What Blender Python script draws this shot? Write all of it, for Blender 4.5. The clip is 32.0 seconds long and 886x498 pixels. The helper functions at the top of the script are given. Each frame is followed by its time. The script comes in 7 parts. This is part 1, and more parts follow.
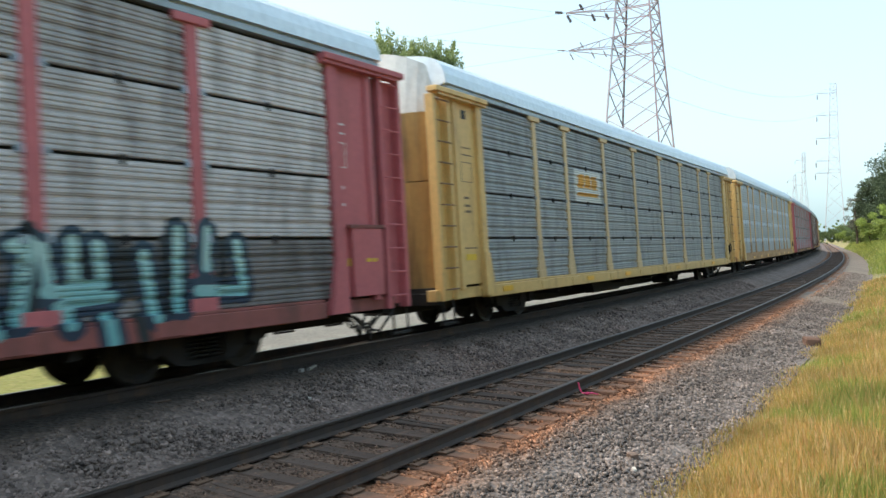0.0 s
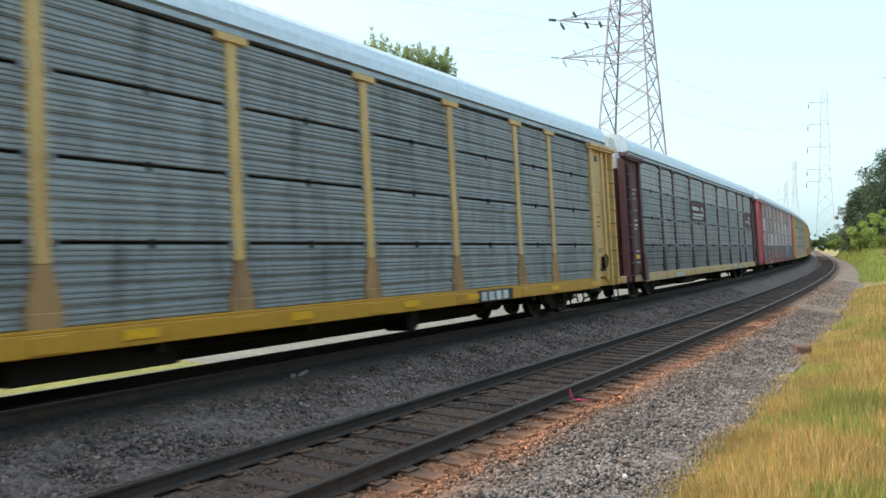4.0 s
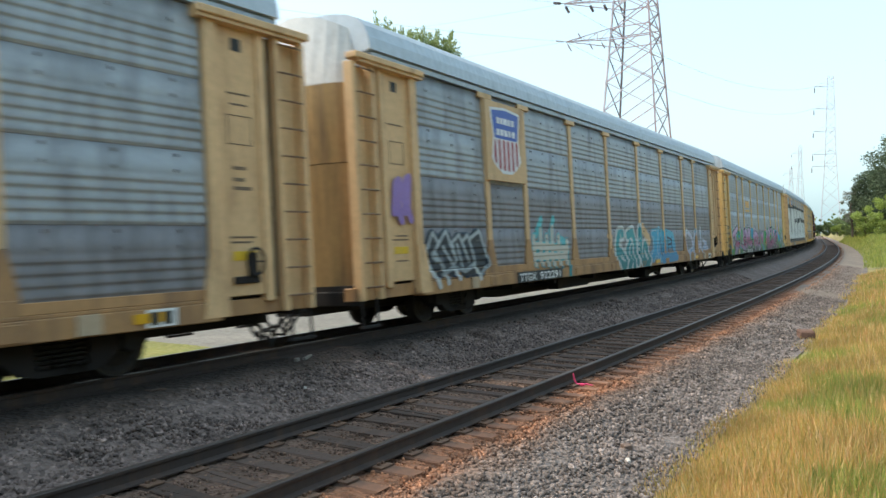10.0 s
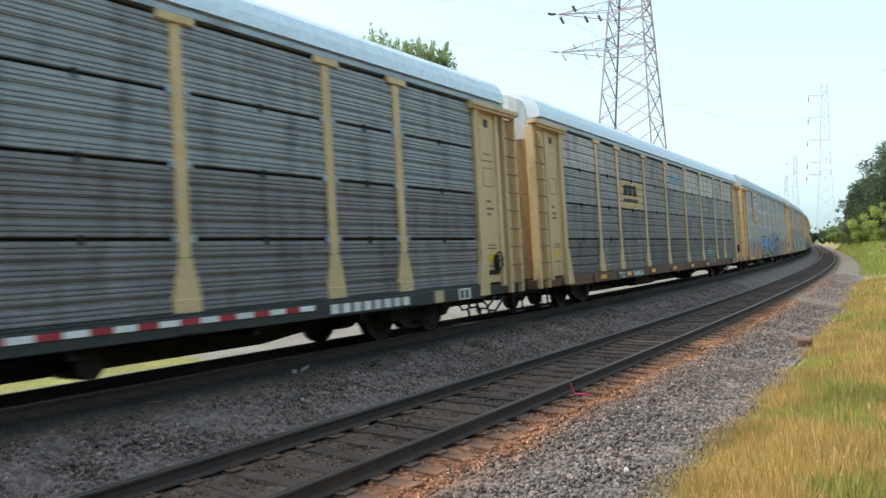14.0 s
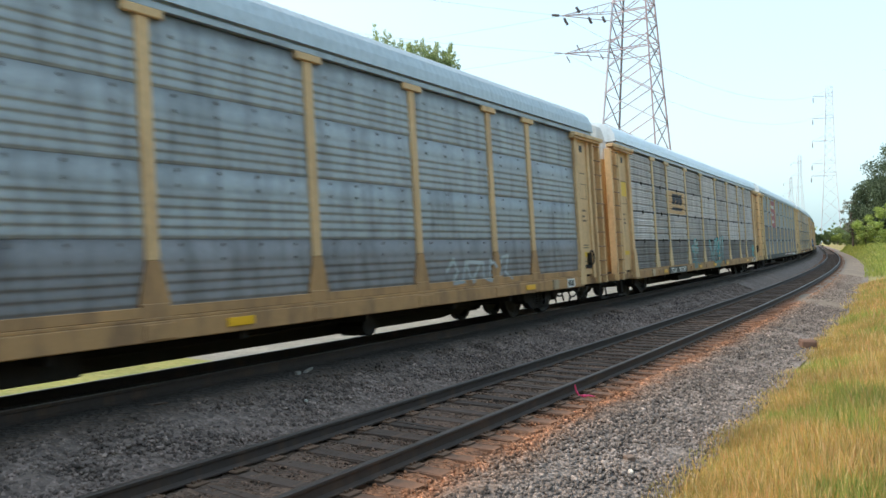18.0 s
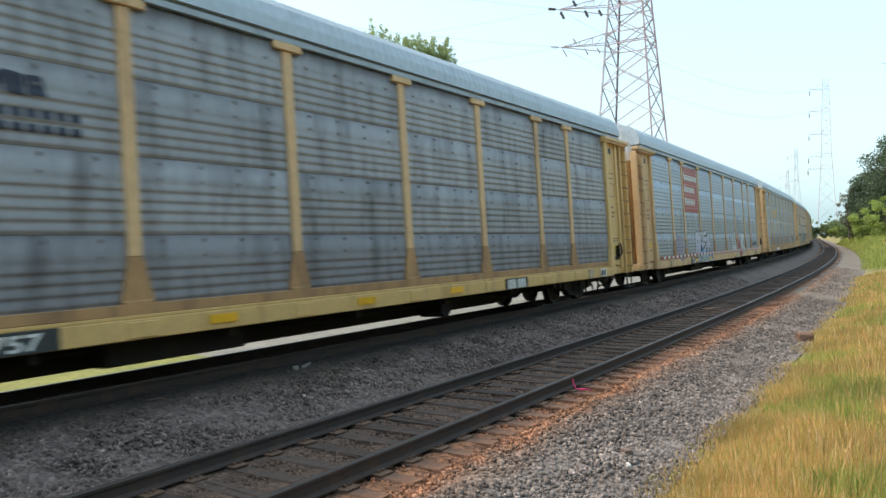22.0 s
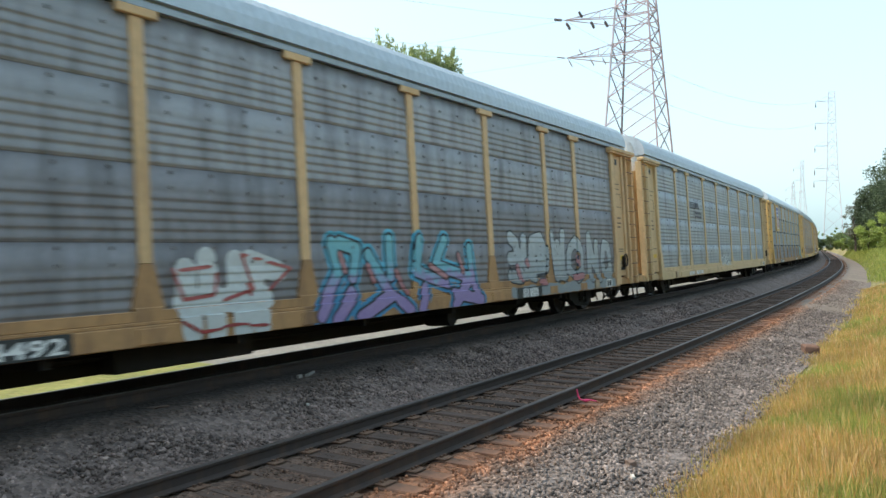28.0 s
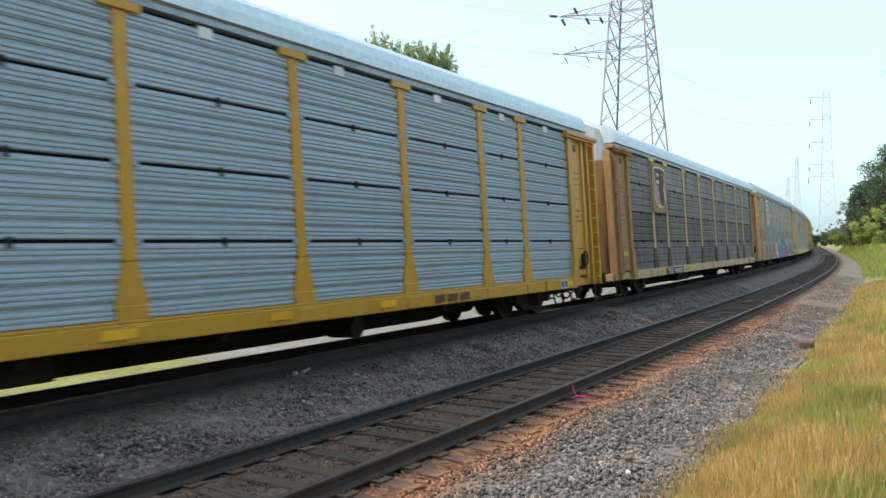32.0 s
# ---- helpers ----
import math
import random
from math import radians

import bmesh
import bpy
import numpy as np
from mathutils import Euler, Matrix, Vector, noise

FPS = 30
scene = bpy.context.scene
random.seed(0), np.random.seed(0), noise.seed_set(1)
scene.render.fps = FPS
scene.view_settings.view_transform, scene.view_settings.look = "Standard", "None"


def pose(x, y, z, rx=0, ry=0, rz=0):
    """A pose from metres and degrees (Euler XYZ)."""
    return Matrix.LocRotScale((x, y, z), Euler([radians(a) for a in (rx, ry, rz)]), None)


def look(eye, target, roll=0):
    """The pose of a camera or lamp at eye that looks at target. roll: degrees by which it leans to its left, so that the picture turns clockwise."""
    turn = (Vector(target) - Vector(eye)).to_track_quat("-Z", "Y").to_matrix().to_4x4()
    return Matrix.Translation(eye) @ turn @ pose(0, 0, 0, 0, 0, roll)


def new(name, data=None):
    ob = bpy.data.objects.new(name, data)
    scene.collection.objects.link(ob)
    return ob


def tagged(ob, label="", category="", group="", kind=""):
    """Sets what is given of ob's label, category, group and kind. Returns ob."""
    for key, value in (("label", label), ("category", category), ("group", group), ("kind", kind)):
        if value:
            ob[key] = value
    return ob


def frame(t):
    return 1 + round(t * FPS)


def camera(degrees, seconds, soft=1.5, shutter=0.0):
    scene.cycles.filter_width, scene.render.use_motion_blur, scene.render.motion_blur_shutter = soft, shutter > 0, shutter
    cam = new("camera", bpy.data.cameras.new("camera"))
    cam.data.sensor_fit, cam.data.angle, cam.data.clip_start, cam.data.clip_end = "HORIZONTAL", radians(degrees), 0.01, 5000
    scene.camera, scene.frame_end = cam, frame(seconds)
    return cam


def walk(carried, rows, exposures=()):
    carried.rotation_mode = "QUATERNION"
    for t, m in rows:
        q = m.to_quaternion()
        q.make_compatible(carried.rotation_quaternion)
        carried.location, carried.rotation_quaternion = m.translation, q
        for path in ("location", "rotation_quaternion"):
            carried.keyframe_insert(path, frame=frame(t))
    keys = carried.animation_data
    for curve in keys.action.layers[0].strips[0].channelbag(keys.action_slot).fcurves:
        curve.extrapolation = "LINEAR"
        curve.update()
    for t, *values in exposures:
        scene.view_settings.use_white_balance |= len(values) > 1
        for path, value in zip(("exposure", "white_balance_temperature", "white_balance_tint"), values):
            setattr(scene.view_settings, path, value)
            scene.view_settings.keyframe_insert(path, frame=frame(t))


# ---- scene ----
cam = camera(60.0, 32.0, soft=1.5, shutter=0.22)
EYE = (0.0, 0.0, 2.125)
# seconds, pitch, roll, yaw of a camera held by hand on one spot
SWAY = [
    (0, -0.26, 0.95, 0.62),
    (0.5, -0.27, 0.92, 0.64),
    (1, -0.18, 0.78, 0.50),
    (1.5, -0.09, 0.68, 0.29),
    (2, 0.05, 0.68, 0.37),
    (2.5, 0.20, 0.75, 0.36),
    (3, 0.14, 0.74, 0.25),
    (3.5, 0.18, 0.59, 0.11),
    (5.5, 0.09, 0.68, -0.11),
    (6, 0.10, 0.52, -0.04),
    (6.5, -0.04, 0.78, 0.03),
    (7, -0.26, 0.84, 0.33),
    (7.5, -0.14, 0.94, 0.35),
    (8, 0.04, 0.87, 0.20),
    (8.5, 0.30, 0.83, -0.14),
    (9, 0.01, 0.70, -0.10),
    (9.5, -0.64, 0.61, -0.10),
    (10, -0.97, 0.54, 0.34),
    (10.5, -0.80, 0.58, 0.54),
    (11, -0.55, 0.63, 0.54),
    (11.5, -0.46, 0.60, 0.51),
    (12, -0.30, 0.79, 0.29),
    (12.5, -0.24, 0.90, 0.14),
    (13, -0.15, 0.94, -0.09),
    (13.5, -0.36, 1.06, -0.05),
    (14, -0.20, 0.89, 0.09),
    (14.5, -0.22, 0.81, 0.36),
    (16.5, -0.37, 0.73, 0.38),
    (17, -0.41, 0.90, 0.26),
    (17.5, -0.30, 0.87, 0.44),
    (18, -0.09, 0.92, 0.38),
    (18.5, 0.12, 1.03, 0.33),
    (19, 0.06, 1.02, 0.34),
    (19.5, -0.06, 0.98, 0.25),
    (20, 0.01, 0.89, 0.15),
    (20.5, -0.08, 0.86, 0.19),
    (21, -0.26, 0.95, 0.26),
    (21.5, -0.55, 1.14, 0.28),
    (22, -0.50, 1.14, 0.17),
    (22.5, -0.36, 1.05, 0.05),
    (23, -0.18, 1.03, -0.00),
    (23.5, -0.42, 0.84, -0.10),
    (24, -0.54, 0.90, -0.05),
    (24.5, -0.78, 0.94, 0.35),
    (26.5, -0.28, 0.69, 0.52),
    (27, -0.16, 0.66, 0.45),
    (27.5, 0.13, 0.64, 0.52),
    (28, 0.21, 0.76, 0.53),
    (28.5, 0.21, 0.82, 0.44),
    (29, 0.14, 0.80, 0.31),
    (29.5, 0.07, 0.76, 0.19),
    (30, 0.08, 0.72, 0.13),
    (30.5, 0.02, 0.76, 0.04),
    (31, 0.13, 0.75, 0.01),
    (31.5, 0.01, 0.77, 0.14),
    (32, -0.05, 0.87, 0.20),
]
walk(cam, [(t, pose(*EYE, 90 + p, r, y)) for t, p, r, y in SWAY],
     exposures=[(0.0, 0.64), (32.0, 0.64)])

# ---- light ----
SUN_AZ, SUN_EL = -81.0, 53.0          # clockwise from +y; degrees
world = bpy.data.worlds.new("hazy_sky")
scene.world = world
world.use_nodes = True
wn = world.node_tree
sky = wn.nodes.new("ShaderNodeTexSky")
sky.sky_type = "NISHITA"
sky.sun_disc = False
sky.sun_elevation, sky.sun_rotation = radians(SUN_EL), radians(SUN_AZ % 360)
sky.altitude, sky.air_density, sky.dust_density, sky.ozone_density = 0, 1.0, 4.0, 1.0
haze = wn.nodes.new("ShaderNodeMix")            # thin summer haze over the whole sky
haze.data_type, haze.blend_type = "RGBA", "ADD"
haze.inputs[0].default_value = 1.0
wn.links.new(sky.outputs[0], haze.inputs[6])
haze.inputs[7].default_value = (2.45, 3.6, 3.95, 1)
wn.links.new(haze.outputs[2], wn.nodes["Background"].inputs[0])
wn.nodes["Background"].inputs[1].default_value = 0.12
sun = bpy.data.lights.new("sun", "SUN")
sun.energy, sun.angle, sun.color = 2.0, radians(1.0), (1.0, 0.9, 0.74)
sd = Vector((math.sin(radians(SUN_AZ)) * math.cos(radians(SUN_EL)),
             math.cos(radians(SUN_AZ)) * math.cos(radians(SUN_EL)), math.sin(radians(SUN_EL))))
sun_ob = new("sun", sun)
sun_ob.matrix_world = look(sd * 200, (0, 0, 0))

# ---- materials ----
def nodes_of(m):
    m.use_nodes = True
    return m.node_tree, m.node_tree.nodes["Principled BSDF"]


def ramp(nt, fac, stops):
    r = nt.nodes.new("ShaderNodeValToRGB")
    e = r.color_ramp.elements
    while len(e) < len(stops):
        e.new(0.5)
    for el, (p, c) in zip(e, stops):
        el.position, el.color = p, (*c, 1)
    nt.links.new(fac, r.inputs[0])
    return r.outputs[0]


def noise_tex(nt, scale, detail=4, rough=0.6, stretch=None, coord="Object", offset=None):
    tc = nt.nodes.new("ShaderNodeTexCoord")
    out = tc.outputs[coord]
    if stretch or offset is not None:
        mp = nt.nodes.new("ShaderNodeMapping")
        nt.links.new(out, mp.inputs[0])
        if stretch:
            mp.inputs["Scale"].default_value = stretch
        if offset is not None:
            nt.links.new(offset, mp.inputs["Location"])
        out = mp.outputs[0]
    n = nt.nodes.new("ShaderNodeTexNoise")
    n.inputs["Scale"].default_value, n.inputs["Detail"].default_value, n.inputs["Roughness"].default_value = scale, detail, rough
    nt.links.new(out, n.inputs["Vector"])
    return n.outputs["Fac"]


def mix(nt, fac, a, b, mode="MIX"):
    m = nt.nodes.new("ShaderNodeMix")
    m.data_type, m.blend_type = "RGBA", mode
    for sock, val in ((m.inputs[0], fac), (m.inputs[6], a), (m.inputs[7], b)):
        if isinstance(val, (int, float)):
            sock.default_value = val
        elif isinstance(val, tuple):
            sock.default_value = (*val, 1)
        else:
            nt.links.new(val, sock)
    return m.outputs[2]


def bump(nt, bsdf, height, strength, distance=0.02):
    b = nt.nodes.new("ShaderNodeBump")
    b.inputs["Strength"].default_value, b.inputs["Distance"].default_value = strength, distance
    nt.links.new(height, b.inputs["Height"])
    nt.links.new(b.outputs[0], bsdf.inputs["Normal"])


def rand_of(nt):
    return nt.nodes.new("ShaderNodeObjectInfo").outputs["Random"]


def worn(name, base, stain, amount=0.5, rough=0.6, metal=0.0, grain=9.0, streak=(1.2, 1.2, 0.25), vary=0.12, relief=0.15):
    """A painted or metal surface with running stains, fine grain and a shade of its own for each piece."""
    m = bpy.data.materials.new(name)
    nt, b = nodes_of(m)
    rnd = rand_of(nt)
    off = nt.nodes.new("ShaderNodeCombineXYZ")
    mul = nt.nodes.new("ShaderNodeMath")
    mul.operation, mul.inputs[1].default_value = "MULTIPLY", 37.0
    nt.links.new(rnd, mul.inputs[0])
    nt.links.new(mul.outputs[0], off.inputs[0])
    big = noise_tex(nt, 2.2, 5, 0.65, streak, offset=off.outputs[0])
    fine = noise_tex(nt, grain, 4, 0.7, offset=off.outputs[0])
    lo = 0.62 - 0.25 * amount
    f = ramp(nt, big, [(lo, (0, 0, 0)), (min(lo + 0.3, 0.98), (1, 1, 1))])
    col = mix(nt, f, base, stain)
    g = ramp(nt, fine, [(0.25, (0.8,) * 3), (0.75, (1.13,) * 3)])
    col = mix(nt, 0.75, col, g, "MULTIPLY")
    v = ramp(nt, rnd, [(0.0, (1 - vary,) * 3), (1.0, (1 + vary,) * 3)])
    col = mix(nt, 1.0, col, v, "MULTIPLY")
    nt.links.new(col, b.inputs["Base Color"])
    b.inputs["Roughness"].default_value, b.inputs["Metallic"].default_value = rough, metal
    bump(nt, b, fine, relief, 0.01)
    return m


def speckled(name, cols, scale, rough=0.9, relief=0.5, dist=0.03, vary=True):
    """Loose material told apart grain by grain: one colour a cell, and a coarser change over it."""
    m = bpy.data.materials.new(name)
    nt, b = nodes_of(m)
    tc = nt.nodes.new("ShaderNodeTexCoord")
    v = nt.nodes.new("ShaderNodeTexVoronoi")
    v.inputs["Scale"].default_value = scale
    nt.links.new(tc.outputs["Object"], v.inputs["Vector"])
    sep = nt.nodes.new("ShaderNodeSeparateColor")
    nt.links.new(v.outputs["Color"], sep.inputs[0])
    n = len(cols)
    col = ramp(nt, sep.outputs[0], [(i / max(n - 1, 1), c) for i, c in enumerate(cols)])
    big = noise_tex(nt, 0.6, 5, 0.6)
    g = ramp(nt, big, [(0.3, (0.75,) * 3), (0.7, (1.15,) * 3)])
    col = mix(nt, 1.0, col, g, "MULTIPLY")
    nt.links.new(col, b.inputs["Base Color"])
    b.inputs["Roughness"].default_value = rough
    bump(nt, b, v.outputs["Distance"], relief, dist)
    return m


PANEL = {
    "light": worn("galvanised_panel_light", (0.405, 0.468, 0.540), (0.340, 0.390, 0.450), 0.3, 0.5, 0.3, 11, vary=0.06),
    "blue": worn("galvanised_panel_blue", (0.335, 0.354, 0.366), (0.148, 0.151, 0.155), 0.64, 0.5, 0.3, 9, vary=0.08),
    "grey": worn("galvanised_panel_grey", (0.322, 0.317, 0.322), (0.126, 0.114, 0.113), 0.68, 0.52, 0.3, 8, vary=0.12),
    "brown": worn("galvanised_panel_sooty", (0.520, 0.485, 0.480), (0.165, 0.145, 0.140), 0.66, 0.55, 0.25, 8, vary=0.3),
}
PANEL["pale"] = worn("galvanised_panel_pale", (0.470, 0.485, 0.495), (0.215, 0.220, 0.222), 0.58, 0.5, 0.3, 8, vary=0.1)
# Darker panel steel, used for the lower rows.
PANEL["darkrow"] = worn("galvanised_panel_dark_row", (0.235, 0.226, 0.233), (0.101, 0.092, 0.092), 0.68, 0.55, 0.25, 8, vary=0.1)
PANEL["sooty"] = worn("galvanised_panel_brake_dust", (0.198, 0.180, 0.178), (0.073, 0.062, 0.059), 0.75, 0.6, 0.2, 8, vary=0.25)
PAINT = {
    "rung": worn("rust_stained_rung_paint", (0.22, 0.13, 0.075), (0.10, 0.06, 0.04), 0.6, 0.75, vary=0.08),
    "yellow": worn("railcar_yellow_paint", (0.68, 0.44, 0.165), (0.40, 0.225, 0.085), 0.45, 0.5, vary=0.06),
    "tan": worn("faded_buff_paint", (0.66, 0.43, 0.22), (0.36, 0.205, 0.10), 0.45, 0.6, vary=0.06),
    "cream": worn("faded_cream_paint", (0.62, 0.44, 0.235), (0.36, 0.235, 0.12), 0.4, 0.6, vary=0.05),
    "orange": worn("bright_golden_paint", (0.58, 0.29, 0.03), (0.42, 0.20, 0.03), 0.25, 0.42, vary=0.04),
    "red": worn("faded_red_paint", (0.50, 0.13, 0.14), (0.34, 0.10, 0.10), 0.4, 0.6, vary=0.06),
    "umber": worn("sooty_oxide_paint", (0.045, 0.026, 0.026), (0.03, 0.02, 0.02), 0.5, 0.7, vary=0.06),
    "brown": worn("oxide_brown_paint", (0.105, 0.038, 0.042), (0.06, 0.03, 0.03), 0.5, 0.6, vary=0.06),
    "oldred": worn("flaking_red_sill", (0.27, 0.085, 0.075), (0.12, 0.055, 0.045), 0.6, 0.75, vary=0.06),
    "rust": worn("rusted_brown_sill", (0.16, 0.075, 0.045), (0.08, 0.045, 0.035), 0.6, 0.8, vary=0.06),
    "dirtytan": worn("grimy_buff_paint", (0.44, 0.245, 0.105), (0.17, 0.095, 0.055), 0.65, 0.7, vary=0.06),
    "black": worn("black_sill_paint", (0.03, 0.035, 0.035), (0.06, 0.055, 0.05), 0.4, 0.6, vary=0.05),
}
ROOF = {
    "light": worn("galvanised_roof_bright", (0.66, 0.72, 0.76), (0.52, 0.585, 0.62), 0.3, 0.42, 0.3, 6, vary=0.04),
    "grey": worn("galvanised_roof_dull", (0.44, 0.49, 0.525), (0.32, 0.355, 0.385), 0.4, 0.5, 0.3, 6, vary=0.04),
}
END_DOOR = {
    "tan": worn("sooty_buff_end_door", (0.47, 0.30, 0.125), (0.12, 0.07, 0.04), 0.68, 0.6, 0, 7, (2.2, 2.2, 0.18), 0.06),
    "yellow": worn("sooty_yellow_end_door", (0.49, 0.31, 0.105), (0.12, 0.07, 0.035), 0.68, 0.6, 0, 7, (2.2, 2.2, 0.18), 0.06),
    "cream": worn("sooty_cream_end_door", (0.48, 0.34, 0.17), (0.14, 0.09, 0.05), 0.66, 0.6, 0, 7, (2.2, 2.2, 0.18), 0.06),
}
END_DOOR["dirtytan"] = END_DOOR["tan"]
END_DOOR["red"] = worn("chalky_red_end_door", (0.64, 0.25, 0.235), (0.46, 0.17, 0.165), 0.5, 0.7, 0, 7, (2.2, 2.2, 0.18), 0.06)
FASCIA = worn("weathered_eave_steel", (0.37, 0.405, 0.43), (0.19, 0.20, 0.205), 0.5, 0.5, 0.5, 9, (0.6, 1, 1), 0.1)
STEEL = worn("grimy_cast_steel", (0.018, 0.015, 0.014), (0.035, 0.025, 0.02), 0.5, 0.85, 0.1, 8)
WHEEL = worn("worn_wheel_steel", (0.03, 0.024, 0.021), (0.018, 0.015, 0.014), 0.5, 0.6, 0.4, 8)
RUBBER = worn("black_rubber_hose", (0.02, 0.02, 0.02), (0.05, 0.05, 0.05), 0.4, 0.6)
CAPWHITE = worn("white_end_cap_paint", (0.58, 0.57, 0.54), (0.40, 0.35, 0.29), 0.4, 0.5)
WHITE = worn("white_marking_paint", (0.72, 0.72, 0.70), (0.50, 0.50, 0.48), 0.35, 0.6)
DULLMARK = worn("sooty_marking_paint", (0.30, 0.29, 0.29), (0.16, 0.15, 0.15), 0.5, 0.7)
BLACK = worn("black_marking_paint", (0.022, 0.025, 0.026), (0.06, 0.06, 0.06), 0.3, 0.6)
AMBER = worn("amber_reflector", (0.80, 0.42, 0.02), (0.60, 0.30, 0.03), 0.2, 0.35)
FADED = worn("faded_stencil_paint", (0.17, 0.115, 0.07), (0.26, 0.17, 0.095), 0.5, 0.7)
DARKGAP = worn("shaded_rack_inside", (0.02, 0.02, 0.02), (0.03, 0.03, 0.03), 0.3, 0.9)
RAIL_SIDE = worn("rusty_rail_side", (0.055, 0.038, 0.032), (0.10, 0.055, 0.034), 0.5, 0.85, 0.05, 14)
RAIL_TOP = worn("worn_rail_head", (0.085, 0.066, 0.056), (0.06, 0.046, 0.04), 0.4, 0.45, 0.35, 14)
TIE_PLAIN = worn("creosoted_timber_tie", (0.075, 0.05, 0.038), (0.15, 0.088, 0.058), 0.5, 0.9, 0, 14, (0.4, 3, 3), 0.3, 0.5)


def dusted_tie(src):
    """Ties whose ends carry orange dust from the ballast."""
    m = src.copy()
    m.name = "creosoted_timber_tie_with_rust_dust"
    nt, b = nodes_of(m)
    old = b.inputs["Base Color"].links[0].from_socket
    tc = nt.nodes.new("ShaderNodeTexCoord")
    sp = nt.nodes.new("ShaderNodeSeparateXYZ")
    nt.links.new(tc.outputs["Object"], sp.inputs[0])
    ab = nt.nodes.new("ShaderNodeMath")
    ab.operation = "ABSOLUTE"
    nt.links.new(sp.outputs[1], ab.inputs[0])
    wob = nt.nodes.new("ShaderNodeMath")
    wob.operation, wob.inputs[1].default_value = "MULTIPLY_ADD", 0.6
    nt.links.new(noise_tex(nt, 6.0, 4, 0.7), wob.inputs[0])
    nt.links.new(ab.outputs[0], wob.inputs[2])
    r = nt.nodes.new("ShaderNodeMapRange")
    r.inputs[1].default_value, r.inputs[2].default_value = 1.12, 1.5
    nt.links.new(wob.outputs[0], r.inputs[0])
    nt.links.new(mix(nt, r.outputs[0], old, (0.26, 0.125, 0.07)), b.inputs["Base Color"])
    return m


TIE = dusted_tie(TIE_PLAIN)
PLATE = worn("rusty_tie_plate", (0.14, 0.08, 0.05), (0.08, 0.05, 0.035), 0.5, 0.9, 0.1, 14)
# Far towers get paler steel: distance haze put into the colour.
LATTICE = {"far": worn("haze_paled_tower_steel", (0.56, 0.52, 0.56), (0.46, 0.41, 0.45), 0.4, 0.7, 0.0, 3),
           "pale": worn("galvanised_tower_steel", (0.46, 0.42, 0.46), (0.36, 0.28, 0.31), 0.4, 0.6, 0.1, 3),
           "pink": worn("faded_red_lead_tower_steel", (0.50, 0.37, 0.38), (0.36, 0.22, 0.22), 0.5, 0.75, 0.0, 3),
           "rusty": worn("rust_red_tower_steel", (0.42, 0.27, 0.26), (0.28, 0.15, 0.13), 0.5, 0.8, 0.1, 3),
           "dark": worn("weathered_dark_tower_steel", (0.16, 0.14, 0.15), (0.09, 0.075, 0.08), 0.5, 0.8, 0.2, 3)}

# ---- the line of the tracks ----
K0, K1, FOOT, TURN, SPACING, BANK = 0.001455, -8e-06, 5.61, radians(33.125), 3.941, 0.05
TS = np.arange(-800.0, 1001.0)
_k = np.clip(K0 + K1 * np.clip(TS, -30, 180), 0, 1)
_psi = -np.concatenate([[0], np.cumsum((_k[1:] + _k[:-1]) / 2)])
_psi += TURN - np.interp(0, TS, _psi)
_dx, _dy = np.sin(_psi), np.cos(_psi)
TX = np.concatenate([[0], np.cumsum((_dx[1:] + _dx[:-1]) / 2)])
TY = np.concatenate([[0], np.cumsum((_dy[1:] + _dy[:-1]) / 2)])
TX += -math.cos(TURN) * FOOT - np.interp(0, TS, TX)
TY += math.sin(TURN) * FOOT - np.interp(0, TS, TY)
FX, FY = TX - np.cos(_psi) * SPACING, TY + np.sin(_psi) * SPACING
FS = np.concatenate([[0], np.cumsum(np.hypot(np.diff(FX), np.diff(FY)))])
FS -= np.interp(0, TS, FS)


def along(s, u=0.0):
    """Place in plan at s metres along the near track and u metres to its outer side."""
    s = np.asarray(s, float)
    sc = np.clip(s, TS[0], TS[-1])
    x, y, p = np.interp(sc, TS, TX), np.interp(sc, TS, TY), np.interp(sc, TS, _psi)
    ex = s - sc
    return x + ex * np.sin(p) + u * np.cos(p), y + ex * np.cos(p) - u * np.sin(p), p


PROFILE_U = [-400, -30, -14, -8.4, -7.4, -6.6, -5.4, -3.94, -2.75, -2.4, -1.9, -1.35, 1.4, 1.9, 2.9, 3.4, 6, 12, 40, 400]
PROFILE_Z = [0.6, -0.1, -0.34, -0.36, -0.36, -0.16, 0.08, 0.19, 0.25, 0.2, 0.0, -0.21, -0.225, -0.262, -0.42, -0.42, -0.25, -0.1, 0.1, 1.0]


def ground_z(u, s=0.0):
    """Height of the ground; past the bend a low bank rises on the outer side."""
    a, b = np.clip((np.asarray(s) - 62.0) / 60.0, 0, 1), np.clip((np.asarray(u) - 2.7) / 2.6, 0, 1)
    return np.interp(u, PROFILE_U, PROFILE_Z) + 1.6 * a * a * (3 - 2 * a) * b * b * (3 - 2 * b)


# ---- building helpers ----
def mesh_of(name, verts, faces, mats=(None,), index=None, smooth=False):
    me = bpy.data.meshes.new(name)
    me.from_pydata([tuple(map(float, q)) for q in verts], [], [tuple(map(int, q)) for q in faces])
    for m in mats:
        me.materials.append(m)
    if index is not None:
        me.polygons.foreach_set("material_index", np.asarray(index, dtype=np.int32))
    if smooth:
        me.polygons.foreach_set("use_smooth", np.ones(len(me.polygons), dtype=bool))
    me.update()
    return me


